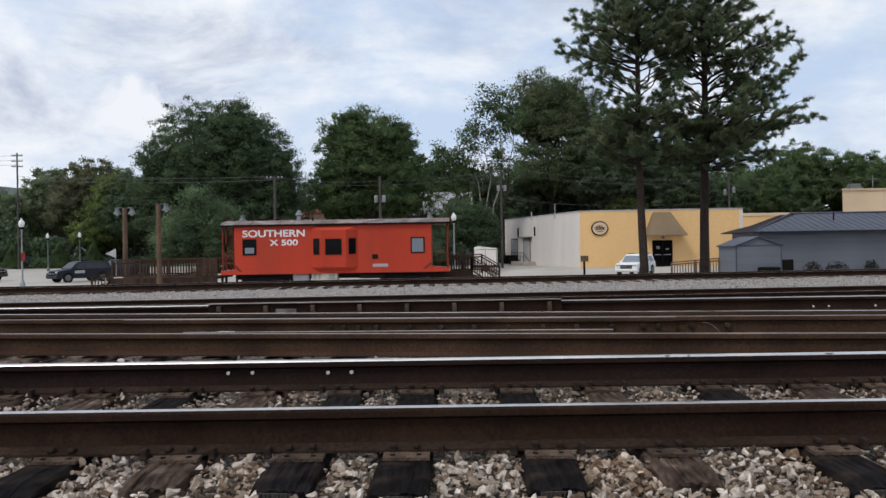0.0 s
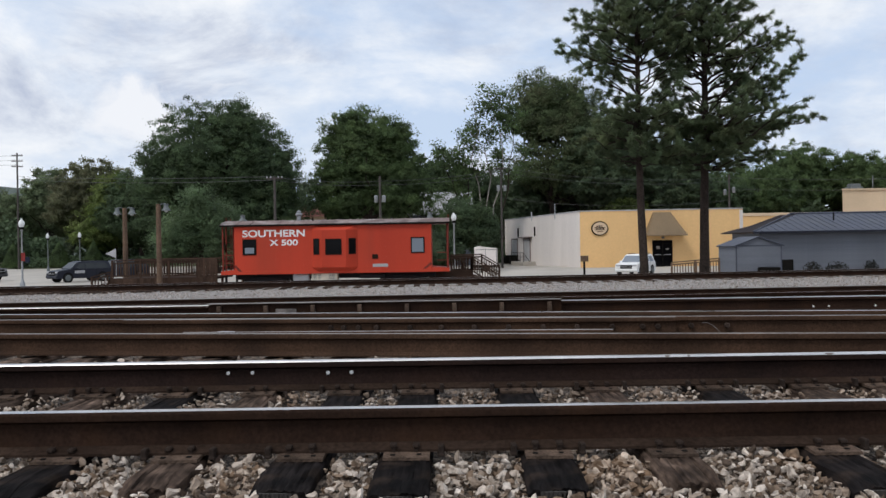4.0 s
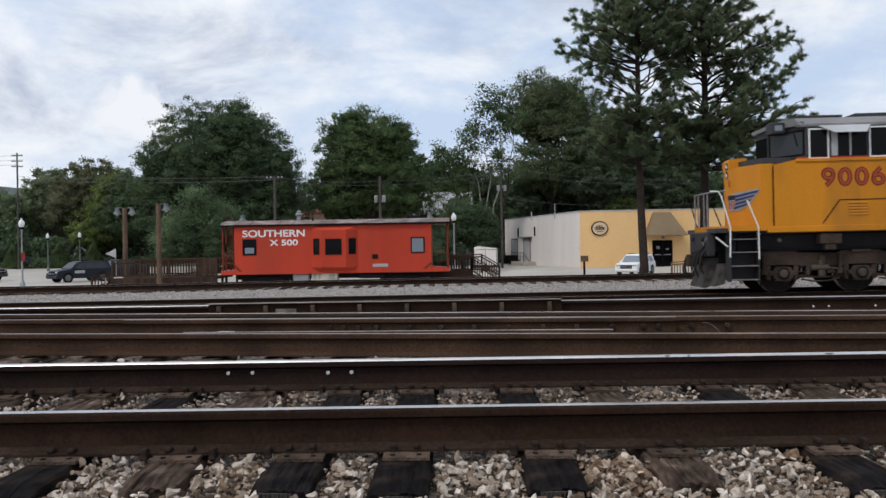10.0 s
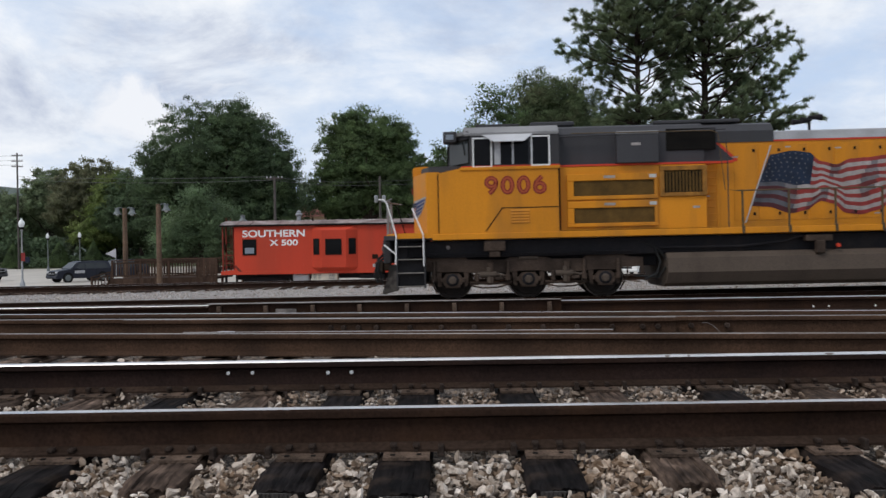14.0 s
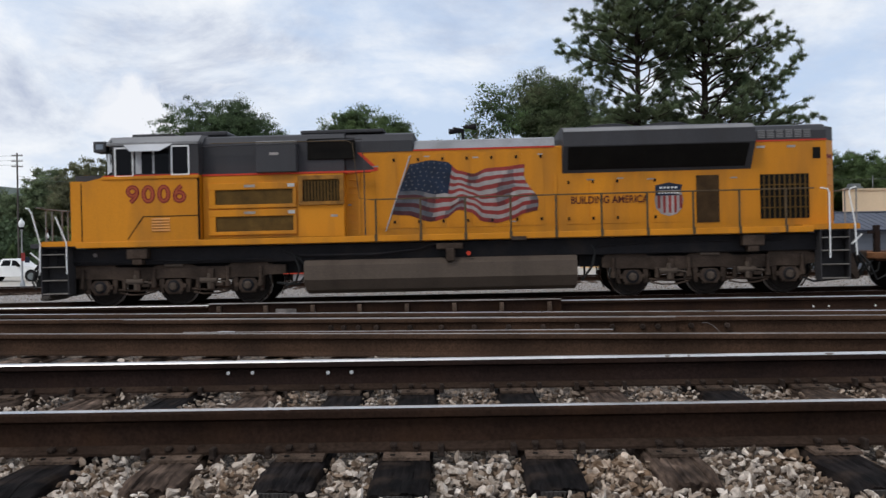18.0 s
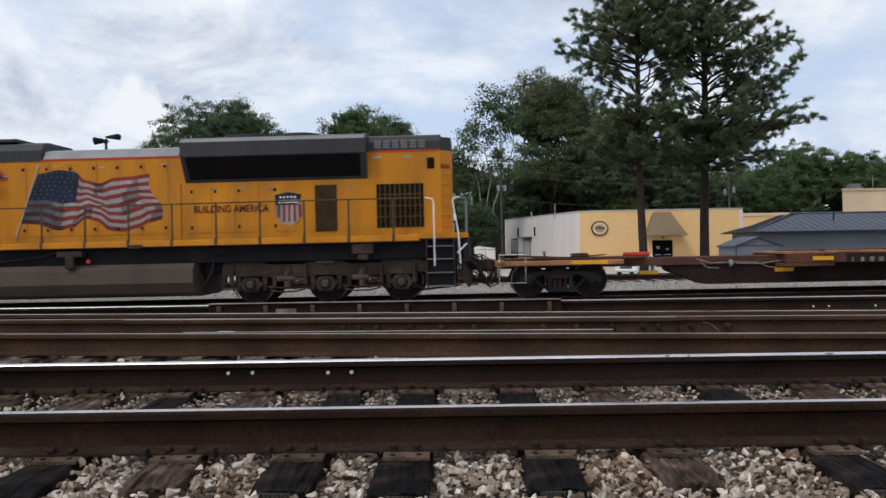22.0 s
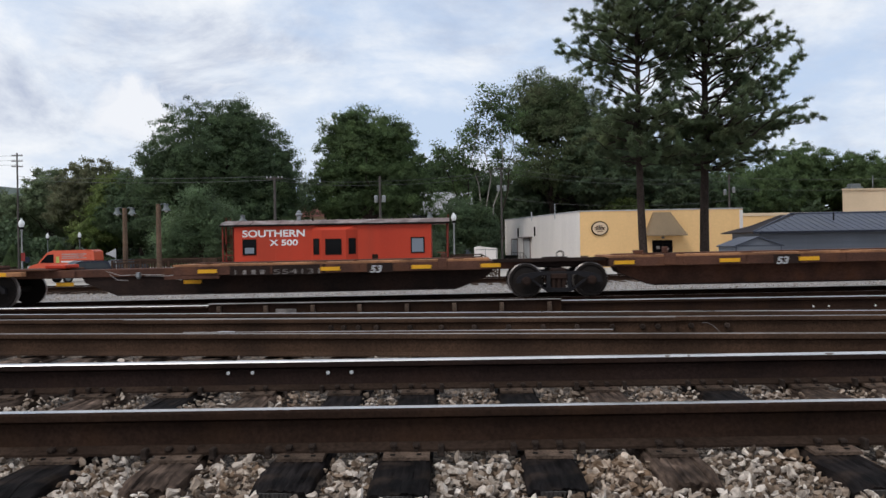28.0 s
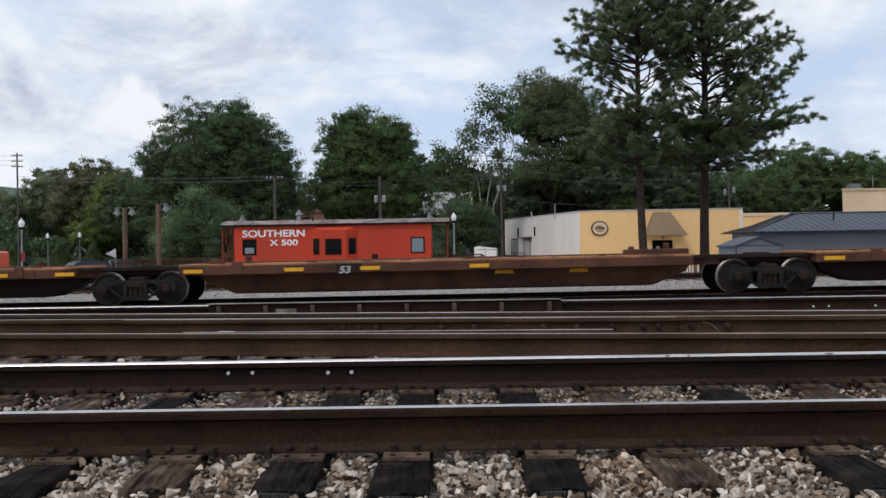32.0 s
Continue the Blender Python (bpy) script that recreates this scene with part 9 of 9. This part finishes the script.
Z = LOT
broadleaf("oak_tree", -22.4, 80, Z, [(0.3, 0, 9.0, 6.8, 6, 6.6), (-3.6, 0, 7.4, 4.4, 4, 4.6), (5.4, 0, 7.4, 3.4, 4, 4.8), (-3.6, 0, 4.6, 4.0, 4, 4.6), (3.5, 0, 4.0, 6.0, 5, 4.4), (2.2, 0, 11.3, 3.6, 3, 4.0)], 620, 112, 0.20, M_OAK, M_BARK, "large dark green dome-crowned oak tree", 1, 0.6, spread=1.1, core=0.34)
broadleaf("broadleaf_tree", -7.8, 86, Z, [(-0.4, 0, 9.9, 5.0, 4.5, 5.6), (-2.4, 0, 6.2, 4.0, 4, 4.4), (3.0, 0, 6.8, 4.0, 4, 4.8), (-1.6, 0, 12.0, 2.6, 2.5, 3.4), (2.6, 0, 11.4, 2.5, 2.5, 3.0)], 330, 130, 0.23, M_MIDGREEN, M_BARK, "tall rounded green shade tree", 2, 0.5)


def thin_tree(x, y, seed):
    """Several slender upright stems with scattered small sprays of leaves."""
    rs = np.random.RandomState(seed)
    ob = thing("thin_tree", pose(x, y, LOT), "thin open-crowned tree with several bare stems", "tree", "trees")
    pts, outs = [], []
    for dx, tip, top in ((-0.6, -3.4, 15.2), (-0.3, -1.5, 18.2), (0.1, 0.2, 19.2), (0.4, 1.5, 18.4), (0.8, 2.9, 16.6), (-0.9, -4.8, 13.0)):
        g = Geo()
        root, end = (dx, rs.uniform(-0.5, 0.5), -0.2), (tip, rs.uniform(-1.0, 1.0), top)
        way = limb(g, root, end, 0.10, 0.025, rs, 6, 0.10)
        for i in range(16):
            u = rs.uniform(0.50, 1.0)
            k = min(5, int(u * 6))
            p = way[k].lerp(way[k + 1], u * 6 - k)
            d = Vector((rs.normal(), rs.normal() * 0.8, rs.uniform(0.1, 1.0))).normalized() * rs.uniform(0.6, 2.0) * (1.25 - u * 0.6)
            limb(g, p, p + d, 0.035, 0.012, rs, 3, 0.2)
            for _ in range(2):
                c = np.array(p + d) + rs.normal(size=3) * 0.30
                e = rs.normal(size=(58, 3)) * np.array([0.50, 0.50, 0.36]) * rs.uniform(0.6, 1.05)
                pts.append(c + e)
                outs.append(unit(e + np.array([0, 0, 0.4])))
        part("stem", g, M_BARK_PALE if abs(tip) < 1.6 else M_BARK, ob, "slender pale stem" if abs(tip) < 1.6 else "slender dark stem", smooth=50)
    me = quads_mesh("crown", leaf_tris(np.concatenate(pts), 0.22, rs), 3, M_MIDGREEN, np.concatenate(outs))
    part("crown", me, M_MIDGREEN, ob, "scattered small sprays of leaves")


thin_tree(5.0, 90, 3)
broadleaf("broadleaf_tree", 13.4, 102, Z, [(-1.2, 0, 17.0, 4.0, 3.6, 5.4), (2.8, 0, 17.2, 3.2, 3, 4.4), (1.6, 0, 11.0, 6.6, 5, 7.4), (6.4, 0, 9.4, 5.6, 5, 7.0)], 320, 147, 0.25, M_OLIVE, M_BARK, "tall green tree behind the shop", 4, 0.45, spread=1.5, core=0.12)
broadleaf("broadleaf_tree", 20.5, 100, Z, [(0, 0, 9.5, 6.5, 5, 7.5), (7.5, 0, 7.5, 5, 4, 6)], 190, 147, 0.33, M_DARKLEAF, M_BARK, "dense dark tree behind the pines", 5, 0.45)
broadleaf("broadleaf_tree", -1.0, 108, Z, [(0, 0, 8.0, 4.4, 4, 5.5), (4.0, 0, 6.5, 4.0, 4, 5.0)], 110, 139, 0.31, M_OAK, M_BARK, "dark tree in the shade behind the caboose", 6, 0.4)
broadleaf("broadleaf_tree", 51.0, 112, Z, [(-2, 0, 8.4, 6.0, 5, 5.8), (6, 0, 7.6, 5.6, 5, 5.2)], 237, 139, 0.27, M_MIDGREEN, M_BARK, "rounded green tree behind the blue building", 7, 0.5)
broadleaf("broadleaf_tree", 63.0, 118, Z, [(0, 0, 6.0, 6.5, 5, 5.0)], 140, 124, 0.28, M_MIDGREEN, M_BARK, "green tree behind the tan building", 8, 0.5)
broadleaf("broadleaf_tree", 41.0, 108, Z, [(0, 0, 6.2, 6.5, 5, 4.6)], 150, 131, 0.26, M_MIDGREEN, M_BARK, "green tree behind the blue building", 9, 0.45)
broadleaf("broadleaf_tree", -39.6, 98, Z, [(0, 0, 6.4, 2.8, 3.2, 4.0), (2.8, 0, 6.0, 2.6, 3, 3.8), (-1, 0, 3, 4, 4, 3)], 100, 139, 0.27, M_BRIGHT, M_BARK, "light yellow-green tree beside the oak", 10, 0.4)
broadleaf("broadleaf_tree", -45.4, 106, Z, [(0, 0, 8.4, 3.4, 4, 4.6), (3.4, 0, 7.8, 2.6, 3, 3.8), (-2.8, 0, 6.5, 3, 4, 4.8)], 120, 131, 0.28, M_RUSSET, M_BARK_PALE, "hazy reddish green tree with bare twigs", 11, 0.4, core=0.1)
broadleaf("broadleaf_tree", -54.0, 112, Z, [(0, 0, 8.0, 3.6, 4, 4.5), (2.4, 0, 6, 3.4, 3, 4.4)], 90, 131, 0.30, M_HAZE, M_BARK, "green tree across the street, haze in its pale colour", 12, 0.4)
broadleaf("broadleaf_tree", -61.0, 114, Z, [(0, 0, 4.6, 5.4, 5, 5.2)], 80, 131, 0.32, M_HAZE, M_BARK, "green tree at the far side of the street, haze in its pale colour", 13, 0.4)
broadleaf("broadleaf_tree", 17.0, 107, Z, [(0, 0, 4.0, 5.0, 4, 5.5)], 80, 131, 0.30, M_DARKLEAF, M_BARK, "dark tree close behind the shop roof", 34, 0.3)
broadleaf("broadleaf_tree", 10.6, 105, Z, [(0, 0, 5.0, 3.9, 4, 6.0)], 80, 131, 0.30, M_DARKLEAF, M_BARK, "dark tree behind the utility pole", 33, 0.3)
broadleaf("broadleaf_tree", -35.5, 96, Z, [(0, 0, 4.8, 5, 4, 5.0)], 110, 131, 0.31, M_OAK, M_BARK, "dark tree in front of the woods", 14, 0.4)
broadleaf("young_tree", -15.5, 52.0, Z, [(0.1, 0, 2.9, 1.3, 1.3, 1.9), (-0.9, 0, 1.9, 1.7, 1.5, 1.6), (1.2, 0, 2.2, 1.6, 1.5, 1.5), (-1.6, 0, 0.9, 1.5, 1.5, 1.5), (1.7, 0, 0.9, 1.6, 1.5, 1.6)], 130, 116, 0.13, M_BUSH, M_BARK, "small silvery green tree behind the deck", 15, 0.12)
broadleaf("broadleaf_tree", 6.5, 110, Z, [(0, 0, 4.5, 5.5, 4, 6.0), (-6, 0, 3.5, 5, 4, 5.0)], 130, 110, 0.34, M_DARKLEAF, M_BARK, "dark tree behind the thin tree", 31, 0.3)
broadleaf("broadleaf_tree", -0.4, 75.0, Z, [(0, 0, 0.3, 2.4, 2.2, 2.0)], 60, 110, 0.2, M_DARKLEAF, M_BARK, "bushy dark tree beside the caboose", 19, 0.15)
broadleaf("broadleaf_tree", 1.8, 76.0, Z, [(0.4, 0, 2.6, 2.6, 2.4, 2.6)], 70, 124, 0.20, M_OAK, M_BARK, "bushy dark green tree behind the trailer", 16, 0.2)
broadleaf("broadleaf_tree", 33.0, 104, Z, [(0, 0, 5.4, 6.5, 5, 4.4), (-5, 0, 5, 4, 4, 4)], 130, 131, 0.34, M_OAK, M_BARK, "dark green tree behind the shop annex", 17, 0.4)
broadleaf("broadleaf_tree", 22.0, 99.5, Z, [(0, 0, 4.6, 3.2, 3, 2.2)], 50, 124, 0.28, M_BRIGHT, M_BARK, "bright green tree top over the shop roof", 18, 0.3)


broadleaf("broadleaf_tree", -8.6, 106, Z, [(0, 0, 2.8, 5.6, 3.5, 4.6)], 70, 110, 0.34, M_DARKLEAF, M_BARK, "dark low tree filling the foot of the woods", 35, 0.25)
broadleaf("broadleaf_tree", 4.2, 85.5, Z, [(0, 0, 1.6, 1.7, 1.6, 3.0), (0.9, 0, 0.2, 1.1, 1.1, 1.8)], 60, 110, 0.22, M_DARKLEAF, M_BARK, "dark bushy tree at the foot of the thin stems", 36, 0.15)


broadleaf("broadleaf_tree", 0.4, 92.5, Z, [(0, 0, 5.0, 3.4, 1.8, 2.0), (-2.6, 0, 3.4, 1.8, 1.4, 1.8)], 22, 110, 0.22, M_MIDGREEN, M_BARK, "thin leafy tree half hiding a distant roof", 37, 0.12, core=0.0)


def conifer(x, y, h, r, seed):
    rs = np.random.RandomState(seed)
    ob = thing("cedar_tree", pose(x, y, -0.98), "small dark conical evergreen by the street", "tree", "street evergreens")
    part("trunk", Geo().tube((0, 0, -0.1), (0, 0, h * 0.9), 0.09, 0.02, 7), M_BARK, ob)
    n = 5600
    z = h * (1 - np.sqrt(rs.rand(n))) + 0.1
    a = rs.uniform(0, 2 * math.pi, n)
    rr = r * (1 - (z / h) ** 1.5) * rs.uniform(0.6, 1.08, n)
    pts = np.stack([rr * np.cos(a), rr * np.sin(a), z], 1)
    part("crown", quads_mesh("crown", leaf_tris(pts, 0.12, rs, 0.6), 3, M_MIDGREEN, unit(pts * np.array([1, 1, 0]) + np.array([0, 0, 0.3]))), M_MIDGREEN, ob)


for i, (x, y, h, r) in enumerate(((-48.7, 92.5, 2.9, 1.2), (-43.5, 92.5, 3.0, 1.25), (-39.6, 92.5, 3.1, 1.1))):
    conifer(x, y, h, r, 40 + i)


def shrub(x, y, rx, rz, mat, label, seed, n=900, size=0.12, base=LOT, name="shrub"):
    rs = np.random.RandomState(seed)
    ob = thing(name, pose(x, y, base), label, "shrub", "shrubs")
    e = rs.normal(size=(n, 3))
    e /= np.linalg.norm(e, axis=1)[:, None]
    e[:, 2] = np.abs(e[:, 2])
    p = e * rs.uniform(0.5, 1.05, n)[:, None] * np.array([rx, rx * 0.8, rz])
    part("crown", quads_mesh("crown", leaf_cards(p, size, rs, 1.0, 0.4), 4, mat), mat, ob)
    g = Geo()
    for _ in range(5):
        q = rs.normal(size=3) * np.array([rx, rx * 0.7, 0]) * 0.5
        g.tube((0, 0, -0.05), (q[0], q[1], rz * 0.7), 0.02, 0.008, 5)
    part("stem", g, M_BARK, ob)


M_TWIGGY = leaf_material("dark_shrub_leaves", (0.034, 0.036, 0.030), 0.4, (0.05, 0.042, 0.036))
shrub(5.0, 44.0, 0.75, 0.55, M_BUSH, "low grey-green shrub at the lot edge", 60)
for i, (x, s) in enumerate(((25.8, 0.7), (27.5, 0.85), (29.9, 0.6), (32.0, 0.8))):
    shrub(x, 57.0, s, 0.75, M_TWIGGY, "dark twiggy shrub under the blue wall", 61 + i, 420, 0.10)
for i in range(3):
    shrub(-47.0 + 6.2 * i, 95.0, 3.4, 1.15, M_DARKLEAF, "clipped dark green hedge along the street", 70 + i, 4200, 0.2, -0.9, "hedge")


def pine(x, y, h, lean, radius, label, seed, limbs):
    """A tall pine: bare trunk, upswept limbs with side twigs, bristling needle tufts at the twig ends. limbs: tip height, reach, bearing, share of the limb left bare."""
    rs = np.random.RandomState(seed)
    ob = thing("pine_tree", pose(x, y, LOT), label, "tree", "tall pines")
    g = Geo()
    axis = lambda z: (lean * math.sin(z / h * 2.6), 0.1 * math.sin(z * 0.5), z)
    prev = axis(-0.3)
    for i in range(1, 21):
        z = h * i / 20
        cur = axis(z)
        g.tube(prev, cur, radius * (1 - (z - h / 20) / h * 0.75), radius * (1 - z / h * 0.75), 12, caps=False)
        prev = cur
    part("trunk", g, M_BARK, ob, "tall bare brown pine trunk", smooth=50)
    tufts = []
    for z, reach, bearing, bare in limbs:
        a = radians(bearing)
        rise = reach * rs.uniform(0.20, 0.65) * (1.5 if bare > 0.4 else 1.0 if z > 8.4 else 0.3)
        p = axis(z - rise)
        q = (p[0] + reach * math.cos(a), p[1] + reach * math.sin(a), z)
        lg = Geo()
        way = limb(lg, p, q, 0.022 + 0.011 * reach, 0.014, rs, 5, 0.16)
        run = max(2, int(reach * (1 - bare) / 0.27))
        for i in range(run + 1):
            u = min(0.999, bare + (1 - bare) * i / run)
            k = int(u * 5)
            s = way[k].lerp(way[k + 1], u * 5 - k)
            turn = a + (1 if i % 2 else -1) * rs.uniform(0.5, 1.15) * (1 if i < run else 0)
            ln = rs.uniform(0.35, 0.80) * (1.15 - 0.55 * u) * min(1.0, 0.4 + reach / 3.5)
            d = Vector((math.cos(turn), math.sin(turn), rs.uniform(-0.25, 0.75))) * ln
            tip = s + d
            lg.tube(tuple(s), tuple(tip), 0.016, 0.008, 4, caps=False)
            tufts.append((np.array(tip), np.array(d.normalized())))
            for _ in range(2):
                side = Vector(rs.normal(size=3) * np.array([1, 1, 0.5])).normalized()
                b = s + d * rs.uniform(0.35, 0.8)
                c = b + (d.normalized() + side * 0.9).normalized() * rs.uniform(0.22, 0.40)
                lg.tube(tuple(b), tuple(c), 0.010, 0.006, 3, caps=False)
                tufts.append((np.array(c), np.array((c - b).normalized())))
        part("limb", lg, M_BARK, ob, smooth=50)
    tips, ways = np.array([t[0] for t in tufts]), np.array([t[1] for t in tufts])
    n = 60
    size = rs.uniform(0.75, 1.2, len(tips))
    e = unit((rs.normal(size=(len(tips), n, 3)) + ways[:, None, :] * 0.75 + np.array([0, 0, 0.2])).reshape(-1, 3))
    root = (tips[:, None, :] - ways[:, None, :] * rs.uniform(0.0, 0.20, (len(tips), n))[:, :, None] + rs.normal(size=(len(tips), n, 3)) * 0.035).reshape(-1, 3)
    side = unit(np.cross(e, rs.normal(size=e.shape)))
    ln = (np.repeat(size, n) * rs.uniform(0.13, 0.23, len(e)))[:, None]
    needles = np.stack([root - side * 0.014, root + e * ln, root + side * 0.014], 1)
    part("crown", quads_mesh("crown", needles, 3, M_PINE, unit(e + np.array([0, 0, 0.35]))), M_PINE, ob, "dark green needle tufts")
    return ob


def at_height(table, z):
    """Reach at a height, between the rows of a table of heights and reaches."""
    for (z0, r0), (z1, r1) in zip(table, table[1:]):
        if z <= z1:
            return r0 + (r1 - r0) * max(0.0, (z - z0) / (z1 - z0))
    return table[-1][1]


def limb_table(seed, z0, z1, count, left, right, gap):
    """Whorls up the trunk, longer or shorter to either side; within the gap the limbs are bare for most of their length."""
    rs = random.Random(seed)
    rows = []
    for i in range(count):
        z = z0 + (z1 - z0) * (i + rs.uniform(-0.4, 0.4)) / count
        b = (i * 137.5 + rs.uniform(-25, 25)) % 360
        c = math.cos(radians(b))
        side = at_height(left if c < 0 else right, z)
        deep = (at_height(left, z) + at_height(right, z)) * 0.42
        reach = (deep + (side - deep) * abs(c)) * rs.uniform(0.72, 1.04)
        bare = 0.25
        if gap[0] < z < gap[1]:
            bare = gap[2] if c * gap[3] >= -0.2 else 0.42
            if abs(c) < 0.6 and rs.random() < 0.8:
                continue
        rows.append((z, max(0.6, reach), b, bare))
    return rows


LEFT_ONE = ((5.6, 1.4), (6.6, 2.4), (8.2, 2.6), (9.6, 2.2), (10.4, 2.7), (11.2, 3.7), (12.2, 3.8), (12.8, 3.0), (13.4, 2.2), (14.6, 1.9), (16.2, 0.8))
RIGHT_ONE = ((5.6, 1.3), (6.6, 2.0), (8.4, 2.2), (9.6, 1.9), (11.4, 2.2), (12.6, 2.4), (14.6, 2.0), (16.2, 0.8))
LEFT_TWO = ((5.6, 1.4), (6.6, 2.4), (8.4, 2.6), (9.4, 2.1), (11.2, 2.2), (12.2, 2.6), (14.2, 1.9), (16.6, 0.8))
RIGHT_TWO = ((5.6, 2.2), (6.4, 3.2), (7.2, 3.8), (8.0, 4.9), (8.7, 6.4), (9.2, 4.1), (9.9, 3.8), (10.7, 4.5), (12.0, 4.4), (12.7, 3.3), (13.4, 2.4), (14.3, 1.8), (16.6, 0.8))
pine(9.42, 38.0, 16.2, -0.25, 0.21, "tall pine with a bare trunk and open dark crown", 21,
     limb_table(3, 5.9, 8.8, 44, LEFT_ONE, RIGHT_ONE, (0, 0, 0, 0)) + limb_table(13, 8.8, 11.8, 34, LEFT_ONE, RIGHT_ONE, (8.9, 11.7, 0.84, 1)) + limb_table(5, 11.4, 16.0, 84, LEFT_ONE, RIGHT_ONE, (0, 0, 0, 0)))
pine(12.82, 40.0, 16.6, 0.1, 0.25, "tall pine with long limbs spreading to one side", 22,
     limb_table(4, 5.9, 8.9, 60, LEFT_TWO, RIGHT_TWO, (0, 0, 0, 0)) + limb_table(14, 8.9, 11.6, 42, LEFT_TWO, RIGHT_TWO, (8.9, 11.6, 0.84, -1)) + limb_table(6, 11.2, 16.4, 96, LEFT_TWO, RIGHT_TWO, (0, 0, 0, 0)))


def undergrowth():
    """A ragged belt of shrubs at the foot of the woods."""
    rs = np.random.RandomState(91)
    n = 26000
    x = rs.uniform(-85, 75, n)
    y = np.where(x > 4, 107.0, 100.0) + rs.uniform(-2.5, 2.5, n)
    h = 3.6 + 1.8 * np.sin(x * 0.45) + 1.2 * np.sin(x * 1.3 + 1) + np.where(x > 4, 2.5, 0)
    z = -1.5 + np.maximum(h, 1.5) * rs.rand(n) ** 0.7
    me = quads_mesh("undergrowth", leaf_cards(np.stack([x, y, z], 1), 0.55, rs, 1.0, 0.4), 4, M_DARKLEAF)
    tagged(new("undergrowth", me), "ragged dark green undergrowth at the foot of the trees", "undergrowth", kind="stuff")


undergrowth()


def far_woods():
    rs = np.random.RandomState(77)
    pts, outs = [], []
    for i in range(96):
        x = -170 + 340 * i / 95 + rs.uniform(-2, 2)
        y = rs.uniform(122, 150)
        top = rs.uniform(10.0, 13.0) if abs(x) < 62 else rs.uniform(7.0, 10.5)
        blobs = [(x, y, top * 0.5, rs.uniform(3.5, 5.5), 3, top * 0.6)]
        blobs.append((x + 2, y - 6, 0.8, 4.5, 2.5, 3.2))
        p, o = crown_points(blobs, 34, 36, rs, 2.2)
        pts.append(p)
        outs.append(o)
    pts = np.concatenate(pts)
    me = quads_mesh("far_woods", leaf_tris(pts, 0.8, rs), 3, M_FARWOOD, np.concatenate(outs))
    tagged(new("far_woods", me), "hazy green woodland belt beyond the town", "woods", kind="stuff")
    # a low wooded ridge on the horizon
    g = Geo()
    n = 60
    lo = g.add([(-420 + 840 * i / n, 330, -2) for i in range(n + 1)])
    hi = g.add([(-420 + 840 * i / n, 360, 5 + 26 * math.exp(-((-420 + 840 * i / n + 205) / 75) ** 2) + 3 * noise.noise((i * 0.5, 0, 0))) for i in range(n + 1)])
    for i in range(n):
        g.face(lo + i, lo + i + 1, hi + i + 1, hi + i)
    solid("distant_ridge", g, M_RIDGE, "low wooded ridge on the horizon", "backdrop", kind="structure")


far_woods()


# ---- what moves ----
def train_offset(t):
    rows = TRAIN
    for (t0, s0), (t1, s1) in zip(rows, rows[1:]):
        if t <= t1:
            return s0 + (s1 - s0) * (t - t0) / (t1 - t0)
    return rows[-1][1]


TRAIN = [(0, 41.60), (2, 37.50), (4, 33.37), (6, 29.21), (7, 27.12), (8, 25.02), (9, 22.92), (10, 20.80), (11, 18.66), (12, 16.528), (13, 14.335), (14, 12.087), (15, 9.766), (16, 7.384), (17, 4.958), (18, 2.492), (19, -0.008), (20, -2.518), (21, -5.078), (22, -7.747), (23, -10.34), (24, -12.891), (25, -15.576), (26, -18.366), (27, -21.186), (28, -24.047), (29, -26.887), (30, -29.79), (31, -32.709), (32, -35.583)]


def motions():
    for ob in (locomotive, *cars):
        walk(ob, [(t, on_line(s)) for t, s in TRAIN])
    ticks = [0.2 * i for i in range(161)]
    for w, ax, r in WHEELSETS:
        walk(w, [(t, pose(ax, 0, r) @ Matrix.Rotation(train_offset(t) / r, 4, "Y")) for t in ticks])

    # the van comes out from behind the blue building, crosses the lot, waits at the street, then drives off
    vx = [(0, 42.0, 74.85, 0), (18.2, 42.0, 74.85, 0), (19.0, 35.0, 74.85, 0), (20.0, 23.0, 74.6, 10), (20.5, 16.2, 71.9, 21), (21.0, 9.0, 69.2, 14), (21.5, 2.0, 68.5, 0), (22.5, -12.0, 68.5, 0), (23.0, -19.5, 68.9, -8), (23.5, -27.5, 70.8, -16), (24.0, -32.0, 71.9, -5),
          (24.6, -33.25, 72.0, 0), (29.2, -33.25, 72.0, 0), (29.5, -33.4, 72.0, 0), (30.0, -34.0, 72.0, 0), (30.5, -35.15, 72.0, 0), (31.0, -36.8, 72.0, 0), (31.5, -39.1, 72.0, 0), (32.0, -41.7, 72.0, 0)]
    walk(van, [(t, pose(x, y, LOT, 0, 0, turn)) for t, x, y, turn in vx])
    wx = [(0, -58.0), (12.0, -58.0), (14.5, -43.0), (15.5, -38.4), (16.5, -36.4), (17.0, -35.7), (18.0, -34.2), (19.0, -33.0), (20.0, -32.6), (21.0, -32.8), (23.0, -40.0), (25.0, -54.0), (32.0, -60.0)]
    walk(white_car, [(t, pose(x, 65.0, LOT, 0, 0, 180)) for t, x in wx])


motions()
